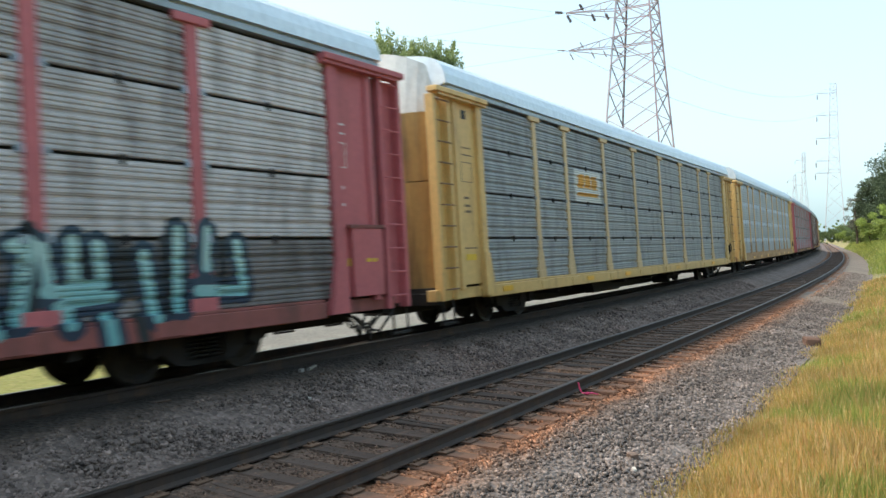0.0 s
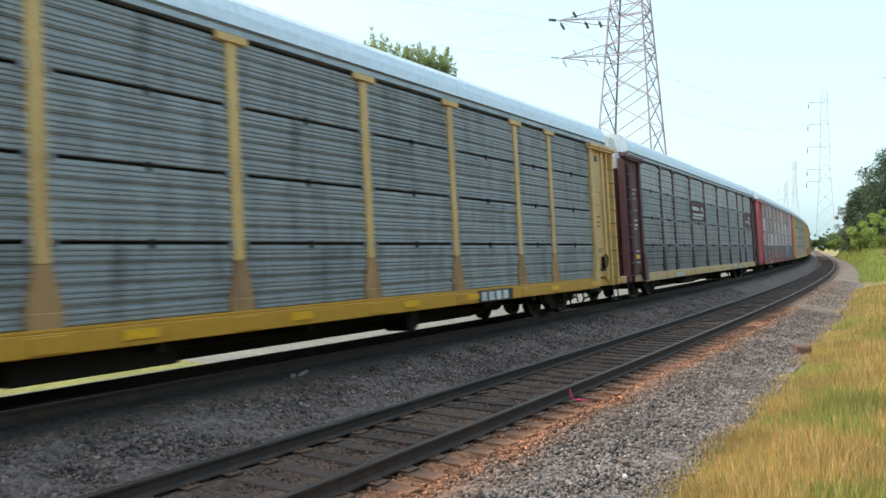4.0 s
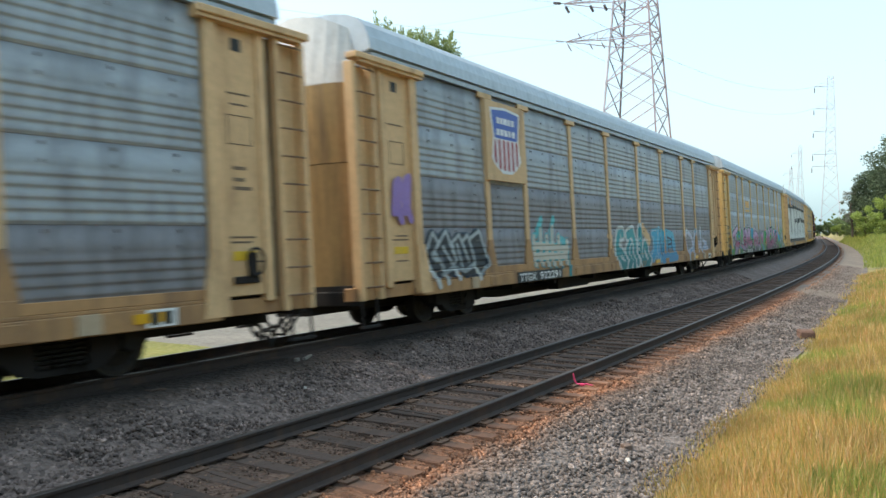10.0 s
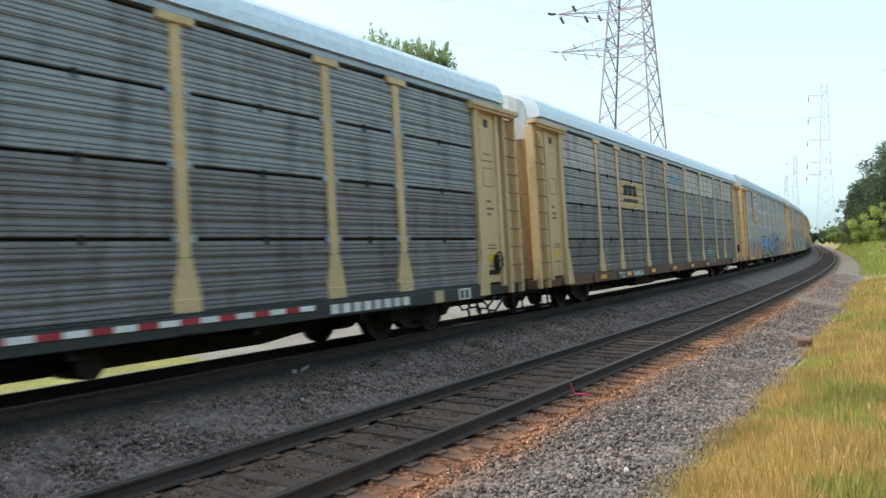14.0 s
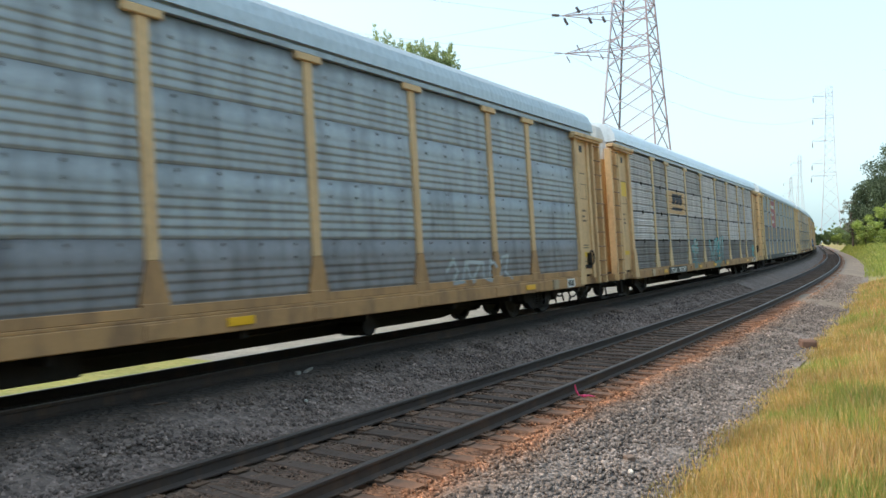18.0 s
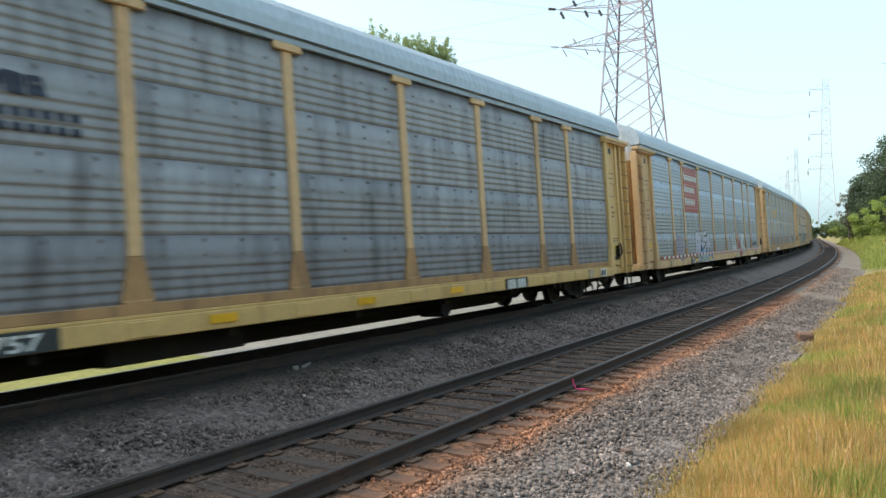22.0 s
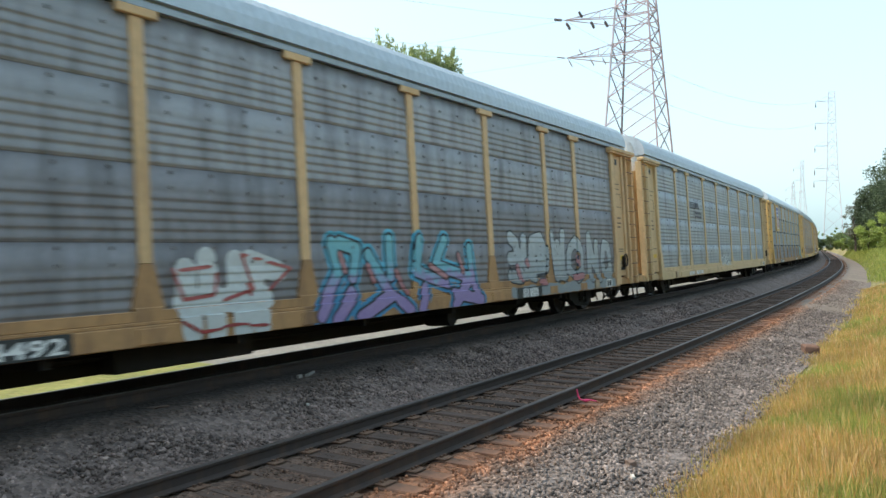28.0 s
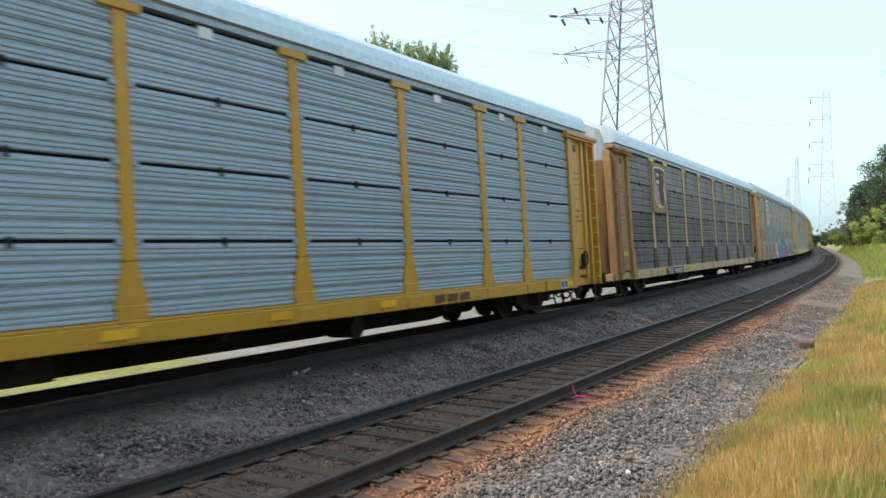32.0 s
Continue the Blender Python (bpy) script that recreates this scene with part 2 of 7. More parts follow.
class Build:
    """Collects boxes, bars, tubes and strips into one mesh."""

    def __init__(self):
        self.v, self.f, self.n = [], [], 0

    def add(self, verts, faces):
        self.v += [tuple(map(float, q)) for q in verts]
        self.f += [tuple(i + self.n for i in q) for q in faces]
        self.n += len(verts)
        return self

    def box(self, x0, x1, y0, y1, z0, z1, c=0.0):
        """A box, its upright and lying edges cut off by c."""
        if c <= 0:
            v = [(x, y, z) for x in (x0, x1) for y in (y0, y1) for z in (z0, z1)]
            return self.add(v, [(0, 1, 3, 2), (4, 6, 7, 5), (0, 4, 5, 1), (2, 3, 7, 6), (0, 2, 6, 4), (1, 5, 7, 3)])
        ring = lambda z, d: [(x0 + d, y0, z), (x1 - d, y0, z), (x1, y0 + d, z), (x1, y1 - d, z),
                             (x1 - d, y1, z), (x0 + d, y1, z), (x0, y1 - d, z), (x0, y0 + d, z)]
        inner = lambda z: [(min(max(x, x0 + c), x1 - c), min(max(y, y0 + c), y1 - c), z) for x, y, z in ring(z, c)]
        v = inner(z0) + ring(z0 + c, c) + ring(z1 - c, c) + inner(z1)
        f = [(0, 7, 6, 5, 4, 3, 2, 1), tuple(range(24, 32))]
        for k in range(3):
            f += [(8 * k + i, 8 * k + (i + 1) % 8, 8 * k + 8 + (i + 1) % 8, 8 * k + 8 + i) for i in range(8)]
        return self.add(v, f)

    def bar(self, a, b, w, h=None, up=(0, 0, 1)):
        """A square bar from a to b."""
        a, b = Vector(a), Vector(b)
        d = (b - a).normalized()
        s = d.cross(Vector(up))
        if s.length < 1e-4:
            s = d.cross(Vector((1, 0, 0)))
        s.normalize()
        t = s.cross(d)
        h = w if h is None else h
        v = [p + s * (i * w / 2) + t * (j * h / 2) for p in (a, b) for i, j in ((-1, -1), (1, -1), (1, 1), (-1, 1))]
        return self.add(v, [(0, 3, 2, 1), (4, 5, 6, 7)] + [(i, (i + 1) % 4, (i + 1) % 4 + 4, i + 4) for i in range(4)])

    def tube(self, pts, r, sides=6):
        pts = [Vector(p) for p in pts]
        v, f = [], []
        for i, p in enumerate(pts):
            d = (pts[min(i + 1, len(pts) - 1)] - pts[max(i - 1, 0)]).normalized()
            s = d.cross(Vector((0.13, 0.2, 1))).normalized()
            t = s.cross(d)
            rr = r[i] if isinstance(r, (list, tuple)) else r
            v += [p + s * rr * math.cos(2 * math.pi * k / sides) + t * rr * math.sin(2 * math.pi * k / sides) for k in range(sides)]
        for i in range(len(pts) - 1):
            f += [(i * sides + k, i * sides + (k + 1) % sides, (i + 1) * sides + (k + 1) % sides, (i + 1) * sides + k) for k in range(sides)]
        f += [tuple(range(sides))[::-1], tuple(range((len(pts) - 1) * sides, len(pts) * sides))]
        return self.add(v, f)

    def lathe(self, prof, axis_y, cx, cz, sides=20):
        """Turns (radius, y) pairs about the line through (cx, cz) along y."""
        v, f, n = [], [], len(prof)
        for k in range(sides):
            a = 2 * math.pi * k / sides
            v += [(cx + r * math.cos(a), y + axis_y, cz + r * math.sin(a)) for r, y in prof]
        for k in range(sides):
            j = (k + 1) % sides
            f += [(k * n + i, k * n + i + 1, j * n + i + 1, j * n + i) for i in range(n - 1)]
        return self.add(v, f)

    def mesh(self, name, mat=None, smooth=False):
        return mesh_of(name, self.v, self.f, (mat,), smooth=smooth)


def part(name, me, material, parent, label="", at=None):
    """Links a mesh as one part of a thing; its paint is the part's own, so that alike parts share a mesh."""
    ob = new(name, me)
    if material is not None:
        ob.material_slots[0].link = "OBJECT"
        ob.material_slots[0].material = material
    ob.parent = parent
    if at is not None:
        ob.matrix_basis = at
    if label:
        ob["label"] = label
    return ob


def thing(name, label, category, group="", kind="", at=None):
    ob = new(name)
    if at is not None:
        ob.matrix_basis = at
    return tagged(ob, label, category, group, kind)

# ---- ground, ballast and tracks ----
def strip(name, s_list, u_list, mat, lift=0.0, rough=0.0, seed=1):
    """A sheet laid along the tracks; it carries how far across the line each point lies."""
    rng = np.random.default_rng(seed)
    S, U = np.meshgrid(np.asarray(s_list, float), np.asarray(u_list, float), indexing="ij")
    x, y, _ = along(S, U)
    z = ground_z(U, S) + lift - (0.35 * ((U > -7.6) & (U < 3.0)) if name == 'ground' else 0.0) + rng.normal(0, 1, S.shape) * rough
    nu = S.shape[1]
    v = np.stack([x, y, z], -1).reshape(-1, 3)
    i = np.arange(S.shape[0] - 1)[:, None] * nu + np.arange(nu - 1)
    f = np.stack([i, i + 1, i + nu + 1, i + nu], -1).reshape(-1, 4)
    me = mesh_of(name, v, f, (mat,), smooth=True)
    at = me.attributes.new("across", "FLOAT", "POINT")
    at.data.foreach_set("value", U.reshape(-1).astype(np.float32))
    return new(name, me)


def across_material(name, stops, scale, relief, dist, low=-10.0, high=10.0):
    """Loose stone whose dust, colour and painted shade change over the width of the line."""
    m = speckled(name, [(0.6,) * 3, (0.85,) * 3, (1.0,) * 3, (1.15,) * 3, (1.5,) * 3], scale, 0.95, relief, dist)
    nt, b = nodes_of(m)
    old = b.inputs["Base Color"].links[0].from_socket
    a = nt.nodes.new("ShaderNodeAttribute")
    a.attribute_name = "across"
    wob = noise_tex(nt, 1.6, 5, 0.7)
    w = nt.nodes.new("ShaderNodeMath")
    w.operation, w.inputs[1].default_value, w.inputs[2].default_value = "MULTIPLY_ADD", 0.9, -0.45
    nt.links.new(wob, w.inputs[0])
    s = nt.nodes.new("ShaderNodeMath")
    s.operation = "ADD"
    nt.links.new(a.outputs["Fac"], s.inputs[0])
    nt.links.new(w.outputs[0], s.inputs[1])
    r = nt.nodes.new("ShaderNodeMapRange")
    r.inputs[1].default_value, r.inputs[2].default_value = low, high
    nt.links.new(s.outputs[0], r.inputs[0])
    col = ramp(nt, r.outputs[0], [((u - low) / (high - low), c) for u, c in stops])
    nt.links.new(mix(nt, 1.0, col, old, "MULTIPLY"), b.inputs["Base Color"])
    return m


# Stops from -7.4 to -2.65 add the train's shade to dark mud colour.
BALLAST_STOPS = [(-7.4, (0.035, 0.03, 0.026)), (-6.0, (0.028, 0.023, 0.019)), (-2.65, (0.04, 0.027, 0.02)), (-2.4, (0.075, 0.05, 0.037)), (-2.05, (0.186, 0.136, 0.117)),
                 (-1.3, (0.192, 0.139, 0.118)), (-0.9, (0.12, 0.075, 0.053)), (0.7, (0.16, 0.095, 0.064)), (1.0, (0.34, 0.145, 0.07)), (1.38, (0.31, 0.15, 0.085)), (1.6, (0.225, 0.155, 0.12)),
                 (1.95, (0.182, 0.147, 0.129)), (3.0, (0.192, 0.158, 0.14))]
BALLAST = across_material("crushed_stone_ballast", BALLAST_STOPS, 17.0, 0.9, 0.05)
EARTH = speckled("dry_grassy_earth", [(0.16, 0.15, 0.05), (0.24, 0.20, 0.07), (0.30, 0.25, 0.11), (0.20, 0.20, 0.06)], 26.0, 0.95, 0.4, 0.05)
BARE = speckled("pale_bare_earth", [(0.17, 0.135, 0.105), (0.20, 0.158, 0.122), (0.14, 0.11, 0.086)], 9.0, 0.95, 0.3, 0.02)

s_far = np.concatenate([np.arange(-800, -60, 40), np.arange(-60, 160, 3), np.arange(160, 400, 20), np.arange(400, 1000, 60), np.arange(1000, 4200, 400)])
u_far = np.concatenate([np.linspace(-400, -40, 10), [-30, -20, -14, -10, -8.2, -7.5, -5, -3, -1, 1, 2.2, 2.9, 3.1, 3.4, 4, 5, 6, 8, 12, 18, 26, 40, 70, 120, 200, 400, 900, 2000]])
tagged(strip("ground", s_far, u_far, EARTH, -0.03), "dry yellow-green grassy earth reaching to the horizon", "ground", kind="structure")
s_bal = np.concatenate([np.arange(-300, -10, 10), np.arange(-10, 70, 0.5), np.arange(70, 200, 2), np.arange(200, 700, 10)])
u_bal = np.concatenate([np.arange(-7.45, -1.2, 0.25), np.arange(-1.2, 3.3, 0.2)])
tagged(strip("ballast_bed", s_bal, u_bal, BALLAST, 0.0, 0.012, 3), "grey crushed-stone ballast stained brown beside the rails, with train shade painted near-black", "ballast", kind="structure")


RISE = 0.335      # the far track lies higher than the near one


def bank_z(u):
    """Height of the far track's plane at u from the near track's centre."""
    return (u + SPACING) * math.sin(0.07) + RISE


def rail_mesh(name, u, z0, s_list, tilt=0.0):
    prof = [(-0.07, -0.172), (0.07, -0.172), (0.07, -0.158), (0.014, -0.135), (0.011, -0.05), (0.034, -0.038), (0.036, -0.008),
            (0.028, 0.0), (-0.028, 0.0), (-0.036, -0.008), (-0.034, -0.038), (-0.011, -0.05), (-0.014, -0.135), (-0.07, -0.158)]
    n = len(prof)
    v, f, idx = [], [], []
    for s in s_list:
        for a, b in prof:
            x, y, _ = along(s, u + a)
            v.append((x, y, z0 + b))
    for i in range(len(s_list) - 1):
        for k in range(n):
            j = (k + 1) % n
            f.append((i * n + k, i * n + j, (i + 1) * n + j, (i + 1) * n + k))
            idx.append(1 if k in (6, 7, 8) else 0)
    return mesh_of(name, v, f, (RAIL_SIDE, RAIL_TOP), idx)


s_rail = np.concatenate([np.arange(-400, -10, 10), np.arange(-10, 40, 1), np.arange(40, 200, 2.5), np.arange(200, 700, 20)])
near_track = thing("railway_track", "empty railway track with rusty rails on timber ties", "track", kind="structure")
far_track = thing("railway_track", "railway track in the train's shade, rails on timber ties", "track", kind="structure")
for u in (-0.754, 0.754):
    part("rail", rail_mesh("rail", u, 0.0, s_rail), None, near_track, "rusty steel rail with a polished head")
    uf = -SPACING + u
    part("rail", rail_mesh("rail", uf, bank_z(uf), s_rail), None, far_track)


def tie_mesh(k):
    rng = random.Random(k)
    b = Build().box(-0.115, 0.115, -1.3, 1.3, -0.18, 0, 0.012)
    v = [(x + rng.uniform(-.008, .008), y + rng.uniform(-.02, .02), z + (rng.uniform(-.012, .004) if z > -0.05 else 0)) for x, y, z in b.v]
    return mesh_of("tie", v, b.f)


TIES = [tie_mesh(k) for k in range(6)]
PLATE_ME = Build().box(-0.1, 0.1, -0.19, 0.19, 0, 0.02, 0.005).box(-.05, -.02, -.12, -.09, .02, .045).box(.02, .05, -.12, -.09, .02, .045) \
    .box(-.05, -.02, .09, .12, .02, .045).box(.02, .05, .09, .12, .02, .045).mesh("tie_plate")


def lay_ties(track, uc, s0, s1, zf, plates):
    rng = random.Random(5)
    s, k = s0, 0
    while s < s1:
        x, y, p = along(s, uc)
        tilt = math.asin((zf(uc + 1) - zf(uc - 1)) / 2)
        m = Matrix.Translation((x, y, zf(uc) - 0.188 + rng.uniform(-.008, .004))) @ pose(0, 0, 0, 0, 0, 90 - math.degrees(p) + rng.uniform(-1.2, 1.2)) @ Matrix.Rotation(-tilt, 4, "X")
        part("tie", TIES[k % 6], TIE if plates else TIE_PLAIN, track, at=m)
        if plates and s < 45:
            for du in (-0.754, 0.754):
                xx, yy, _ = along(s, uc + du)
                part("tie_plate", PLATE_ME, PLATE, track, at=Matrix.Translation((xx, yy, zf(uc + du) - 0.187)) @ pose(0, 0, 0, 0, 0, 90 - math.degrees(p)))
        s += 0.535 + rng.uniform(-.03, .03)
        k += 1


# ---- the railcars ----
PITCH, TRUCK = 28.6, 10.05
POSTS = (-9.17, -7.26, -4.34, -1.5, 1.5, 4.34, 7.26, 9.17)
EDGE, END = 11.9, 13.85
ROW, ZSILL, ZEAVE, YP = 0.97, 1.25, 5.13, 1.46
BAYS = []
_cuts = (-EDGE, *POSTS, EDGE)
for _a, _b in zip(_cuts, _cuts[1:]):
    BAYS.append((_a + (0.13 if _a != -EDGE else 0.02), _b - (0.13 if _b != EDGE else 0.02)))


def row_profile(kind):
    """Height in the row and depth outwards of a corrugated panel."""
    out = []
    if kind == "open":
        h, p = 0.925, 0.0606
        z = 0.0
        for k in range(15):
            if k % 4 == 3:
                out += [(z, 0.0), (z + 0.012, -0.03), (z + 0.04, -0.03), (z + 0.052, 0.0)]
            else:
                out += [(z, 0.0), (z + 0.014, 0.016), (z + 0.04, 0.016), (z + 0.054, 0.0)]
            z += p
        out.append((h, 0.0))
    else:
        out = [(0.0, 0.0)]
        for k in range(5):
            for q, d in ((0.014, -0.001), (0.026, 0.006), (0.038, 0.0115), (0.056, 0.012), (0.096, 0.005), (0.12, 0.0)):
                out.append((0.13 * k + q, d))
        out += [(0.67, 0.0), (0.968, -0.003)]
    return out


PROF = {k: row_profile(k) for k in ("open", "closed")}


def side_depth(kind, X, Z, posts=POSTS):
    """How far out the car's side stands at a point, over panels, posts and sill."""
    zr = np.mod(np.maximum(Z - ZSILL, 0), ROW)
    pz, pd = zip(*PROF[kind])
    d = YP + np.interp(zr, pz, pd)
    for p in posts:
        w = 0.105 + np.clip((1.95 - Z) / 0.5, 0, 1) * 0.14
        d = np.where(np.abs(X - p) < w, 1.507, d)
    if kind == "closed":
        d = np.where(Z < ZSILL + 0.131, np.maximum(d, YP + 0.056), d)
    d = np.where(np.abs(X) > EDGE - 0.02, 1.505, d)
    return np.where(Z < ZSILL + 0.01, 1.566, d)


_cache = {}


def cached(key, fn):
    if key not in _cache:
        _cache[key] = fn()
    return _cache[key]


def panel_mesh(kind, w):
    def make():
        v, f = [], []
        prof = PROF[kind]
        for z, d in prof:
            v += [(-w / 2, -d, z), (w / 2, -d, z)]
        f = [(2 * i, 2 * i + 1, 2 * i + 3, 2 * i + 2) for i in range(len(prof) - 1)]
        n = len(v)
        zt = prof[-1][0]
        v += [(-w / 2, 0.05, 0), (w / 2, 0.05, 0), (w / 2, 0.05, zt), (-w / 2, 0.05, zt)]
        f += [(n, n + 3, n + 2, n + 1), (0, n, n + 1, 1), (n - 2, n - 1, n + 2, n + 3)]
        return mesh_of("panel", v, f, smooth=kind == "closed")
    return cached(("panel", kind, round(w, 2)), make)


def post_mesh():
    def make():
        b = Build()
        b.box(-0.1, 0.1, -0.04, 0.02, 1.95, ZEAVE - 0.1, 0.012)
        b.box(-0.3, 0.3, -0.075, 0.0, ZEAVE - 0.1, ZEAVE + 0.02, 0.012)
        return b.mesh("post")
    return cached("post", make)


def foot_mesh():
    def make():
        b = Build()
        v = [(-.1, -.04, 1.95), (.1, -.04, 1.95), (.23, -.042, 1.42), (-.23, -.042, 1.42), (-.1, .02, 1.95), (.1, .02, 1.95), (.23, .02, 1.42), (-.23, .02, 1.42)]
        b.add(v, [(0, 3, 2, 1), (4, 5, 6, 7), (0, 4, 7, 3), (1, 2, 6, 5), (2, 3, 7, 6)])
        b.box(-0.22, 0.22, -0.058, 0.02, 1.2, 1.42, 0.01)
        return b.mesh("post_foot")
    return cached("foot", make)


def clip_mesh():
    """Small galvanised clamps that hold the panels to a post, and in mid-bay."""
    def make():
        b = Build()
        for k in (1, 2, 3):
            for sx in (-0.14, 0.14):
                b.box(sx - 0.035, sx + 0.035, -0.05, 0.0, ZSILL + ROW * k - 0.075, ZSILL + ROW * k + 0.03, 0.01)
        return b.mesh("clamp")
    return cached("clip", make)


def tab_mesh():
    """Small dark tabs at the gaps in the middle of a bay."""
    def make():
        b = Build()
        for k in (1, 2, 3):
            b.box(-0.035, 0.035, -0.03, 0.0, ZSILL + ROW * k - 0.1, ZSILL + ROW * k + 0.03, 0.008)
        return b.mesh("tab")
    return cached("tab", make)


def rail_strip(w):
    return cached(("base", round(w, 2)), lambda: Build().box(-w / 2, w / 2, -0.055, 0.02, ZSILL - 0.003, ZSILL + 0.13, 0.008).mesh("base_rail"))


def bolt_mesh(w):
    def make():
        b = Build()
        n = max(2, round(w / 0.75))
        for k in range(4):
            for i in range(n):
                x = (i + 0.5) / n * w - w / 2
                for dz in ((0.70, 0.90) if k < 3 else (0.70,)):
                    b.box(x - 0.022, x + 0.022, -0.012, 0, ZSILL + ROW * k + dz - 0.02, ZSILL + ROW * k + dz + 0.02)
        return b.mesh("rivet_strip")
    return cached(("bolt", round(w, 2)), make)


def roof_mesh():
    def make():
        arc = [(-1.47, 5.26), (-1.47, 5.265), (-1.47, 5.27), (-1.48, 5.275), (-1.545, 5.285), (-1.52, 5.50), (-1.43, 5.72), (-1.3, 5.86), (-1.08, 5.96), (-0.7, 6.04), (-0.3, 6.07), (0, 6.08)]
        arc += [(-a, b) for a, b in arc[-2::-1]]
        n, v, f = len(arc), [], []
        xs = np.arange(-13.3, 13.31, 0.1)
        for i, x in enumerate(xs):
            d = (0.006, -0.006)[i % 2]
            if abs(x) > 12.0:
                d = 0.0
            for k, (y, z) in enumerate(arc):
                g = d if 5 <= k <= n - 6 else 0.0
                v.append((x, y * (1 + g * 0.6), z + g))
        for i in range(len(xs) - 1):
            f += [(i * n + k, (i + 1) * n + k, (i + 1) * n + k + 1, i * n + k + 1) for k in range(n - 1)]
        m = len(v)
        f += [tuple(range(n)), tuple(range((len(xs) - 1) * n, len(xs) * n))[::-1]]
        return mesh_of("roof", v, f)
    return cached("roof", make)


def fascia_mesh():
    return cached("fascia", lambda: Build().box(-13.25, 13.25, -1.53, -1.30, 5.145, 5.235, 0.006).box(-13.25, 13.25, -1.42, -1.30, 5.236, 5.28, 0.004).mesh("eave_fascia"))


def end_curve(n=14, x0=13.1, bulge=0.72, w=1.33):
    out = []
    for i in range(n + 1):
        a = math.pi * i / n
        out.append((x0 + bulge * math.sin(a) ** 0.6, -w * math.cos(a)))
    return out


def end_door_mesh(z0, z1, arch=False):
    def make():
        c = end_curve()
        v = [(x, y, z0) for x, y in c] + [(x - (0.25 if arch else 0), y * (0.93 if arch else 1), z1 + (-(y / 1.33) ** 2 * 0.42 if arch else 0)) for x, y in c]
        n = len(c)
        f = [(i, i + 1, n + i + 1, n + i) for i in range(n - 1)] + [tuple(range(n, 2 * n)), tuple(range(n))[::-1]]
        return mesh_of("end_door", v, f)
    return cached(("end", z0, arch), make)


def end_meshes():
    """The flat bay at a car's end, its frame, the drip rail over it, and the ladder beyond it (camera side, front end)."""
    def make():
        p = Build().box(EDGE + 0.02, 13.06, -1.45, -1.36, 1.25, 5.0, 0.01)
        fr = Build().box(EDGE - 0.0, EDGE + 0.22, -1.54, -1.36, 1.1, 5.02, 0.015).box(12.86, 13.02, -1.50, -1.36, 1.15, 5.0, 0.012)
        fr.add([(EDGE, -1.56, 1.9), (EDGE + .22, -1.56, 1.9), (EDGE + .22, -1.57, 1.0), (EDGE - .2, -1.57, 1.0), (EDGE, -1.45, 1.9), (EDGE + .22, -1.45, 1.9), (EDGE + .22, -1.45, 1.0), (EDGE - .2, -1.45, 1.0)],
               [(0, 3, 2, 1), (4, 5, 6, 7), (0, 4, 7, 3), (1, 2, 6, 5), (0, 1, 5, 4), (2, 3, 7, 6)])
        dr = Build().box(EDGE - 0.15, 13.82, -1.64, -1.4, 5.03, 5.14, 0.015).box(EDGE - 0.15, 13.7, -1.6, -1.44, 4.98, 5.03)
        st = Build().box(13.19, 13.29, -1.53, -1.36, 0.98, 5.0, 0.012).box(13.70, 13.80, -1.53, -1.33, 0.98, 5.0, 0.012)
        ba = Build().box(13.2, 13.75, -1.37, -1.33, 1.05, 4.95)
        p.box(13.022, 13.06, -1.44, -1.2, 1.2, 4.98)
        # Near-black strip paints the shade in the door gap before the ladder.
        gp = Build().box(13.065, 13.186, -1.38, -1.2, 1.1, 4.98)
        return gp.mesh("door_track"), p.mesh("end_panel"), fr.mesh("end_frame"), dr.mesh("drip_rail"), st.mesh("ladder_stile"), ba.mesh("ladder_backing")
    return cached("endm", make)


def rung_mesh():
    return cached("rung", lambda: Build().tube([(13.24, -1.50, 0), (13.27, -1.56, 0), (13.68, -1.56, 0), (13.72, -1.50, 0)], 0.016, 5).mesh("rung"))


def sill_mesh():
    def make():
        b = Build().box(-EDGE - 0.1, EDGE + 0.1, -1.56, -1.30, 0.95, 1.20, 0.012)
        b.box(-EDGE - 0.1, EDGE + 0.1, -1.53, -1.30, 1.203, 1.245, 0.006)
        for p in POSTS:
            b.box(p - 0.22, p + 0.22, -1.575, -1.4, 0.97, 1.17, 0.01)
        b.box(EDGE + 0.1, 13.9, -1.42, -1.2, 0.98, 1.2, 0.01).box(-13.9, -EDGE - 0.1, -1.42, -1.2, 0.98, 1.2, 0.01)
        return b.mesh("side_sill")
    return cached("sill", make)


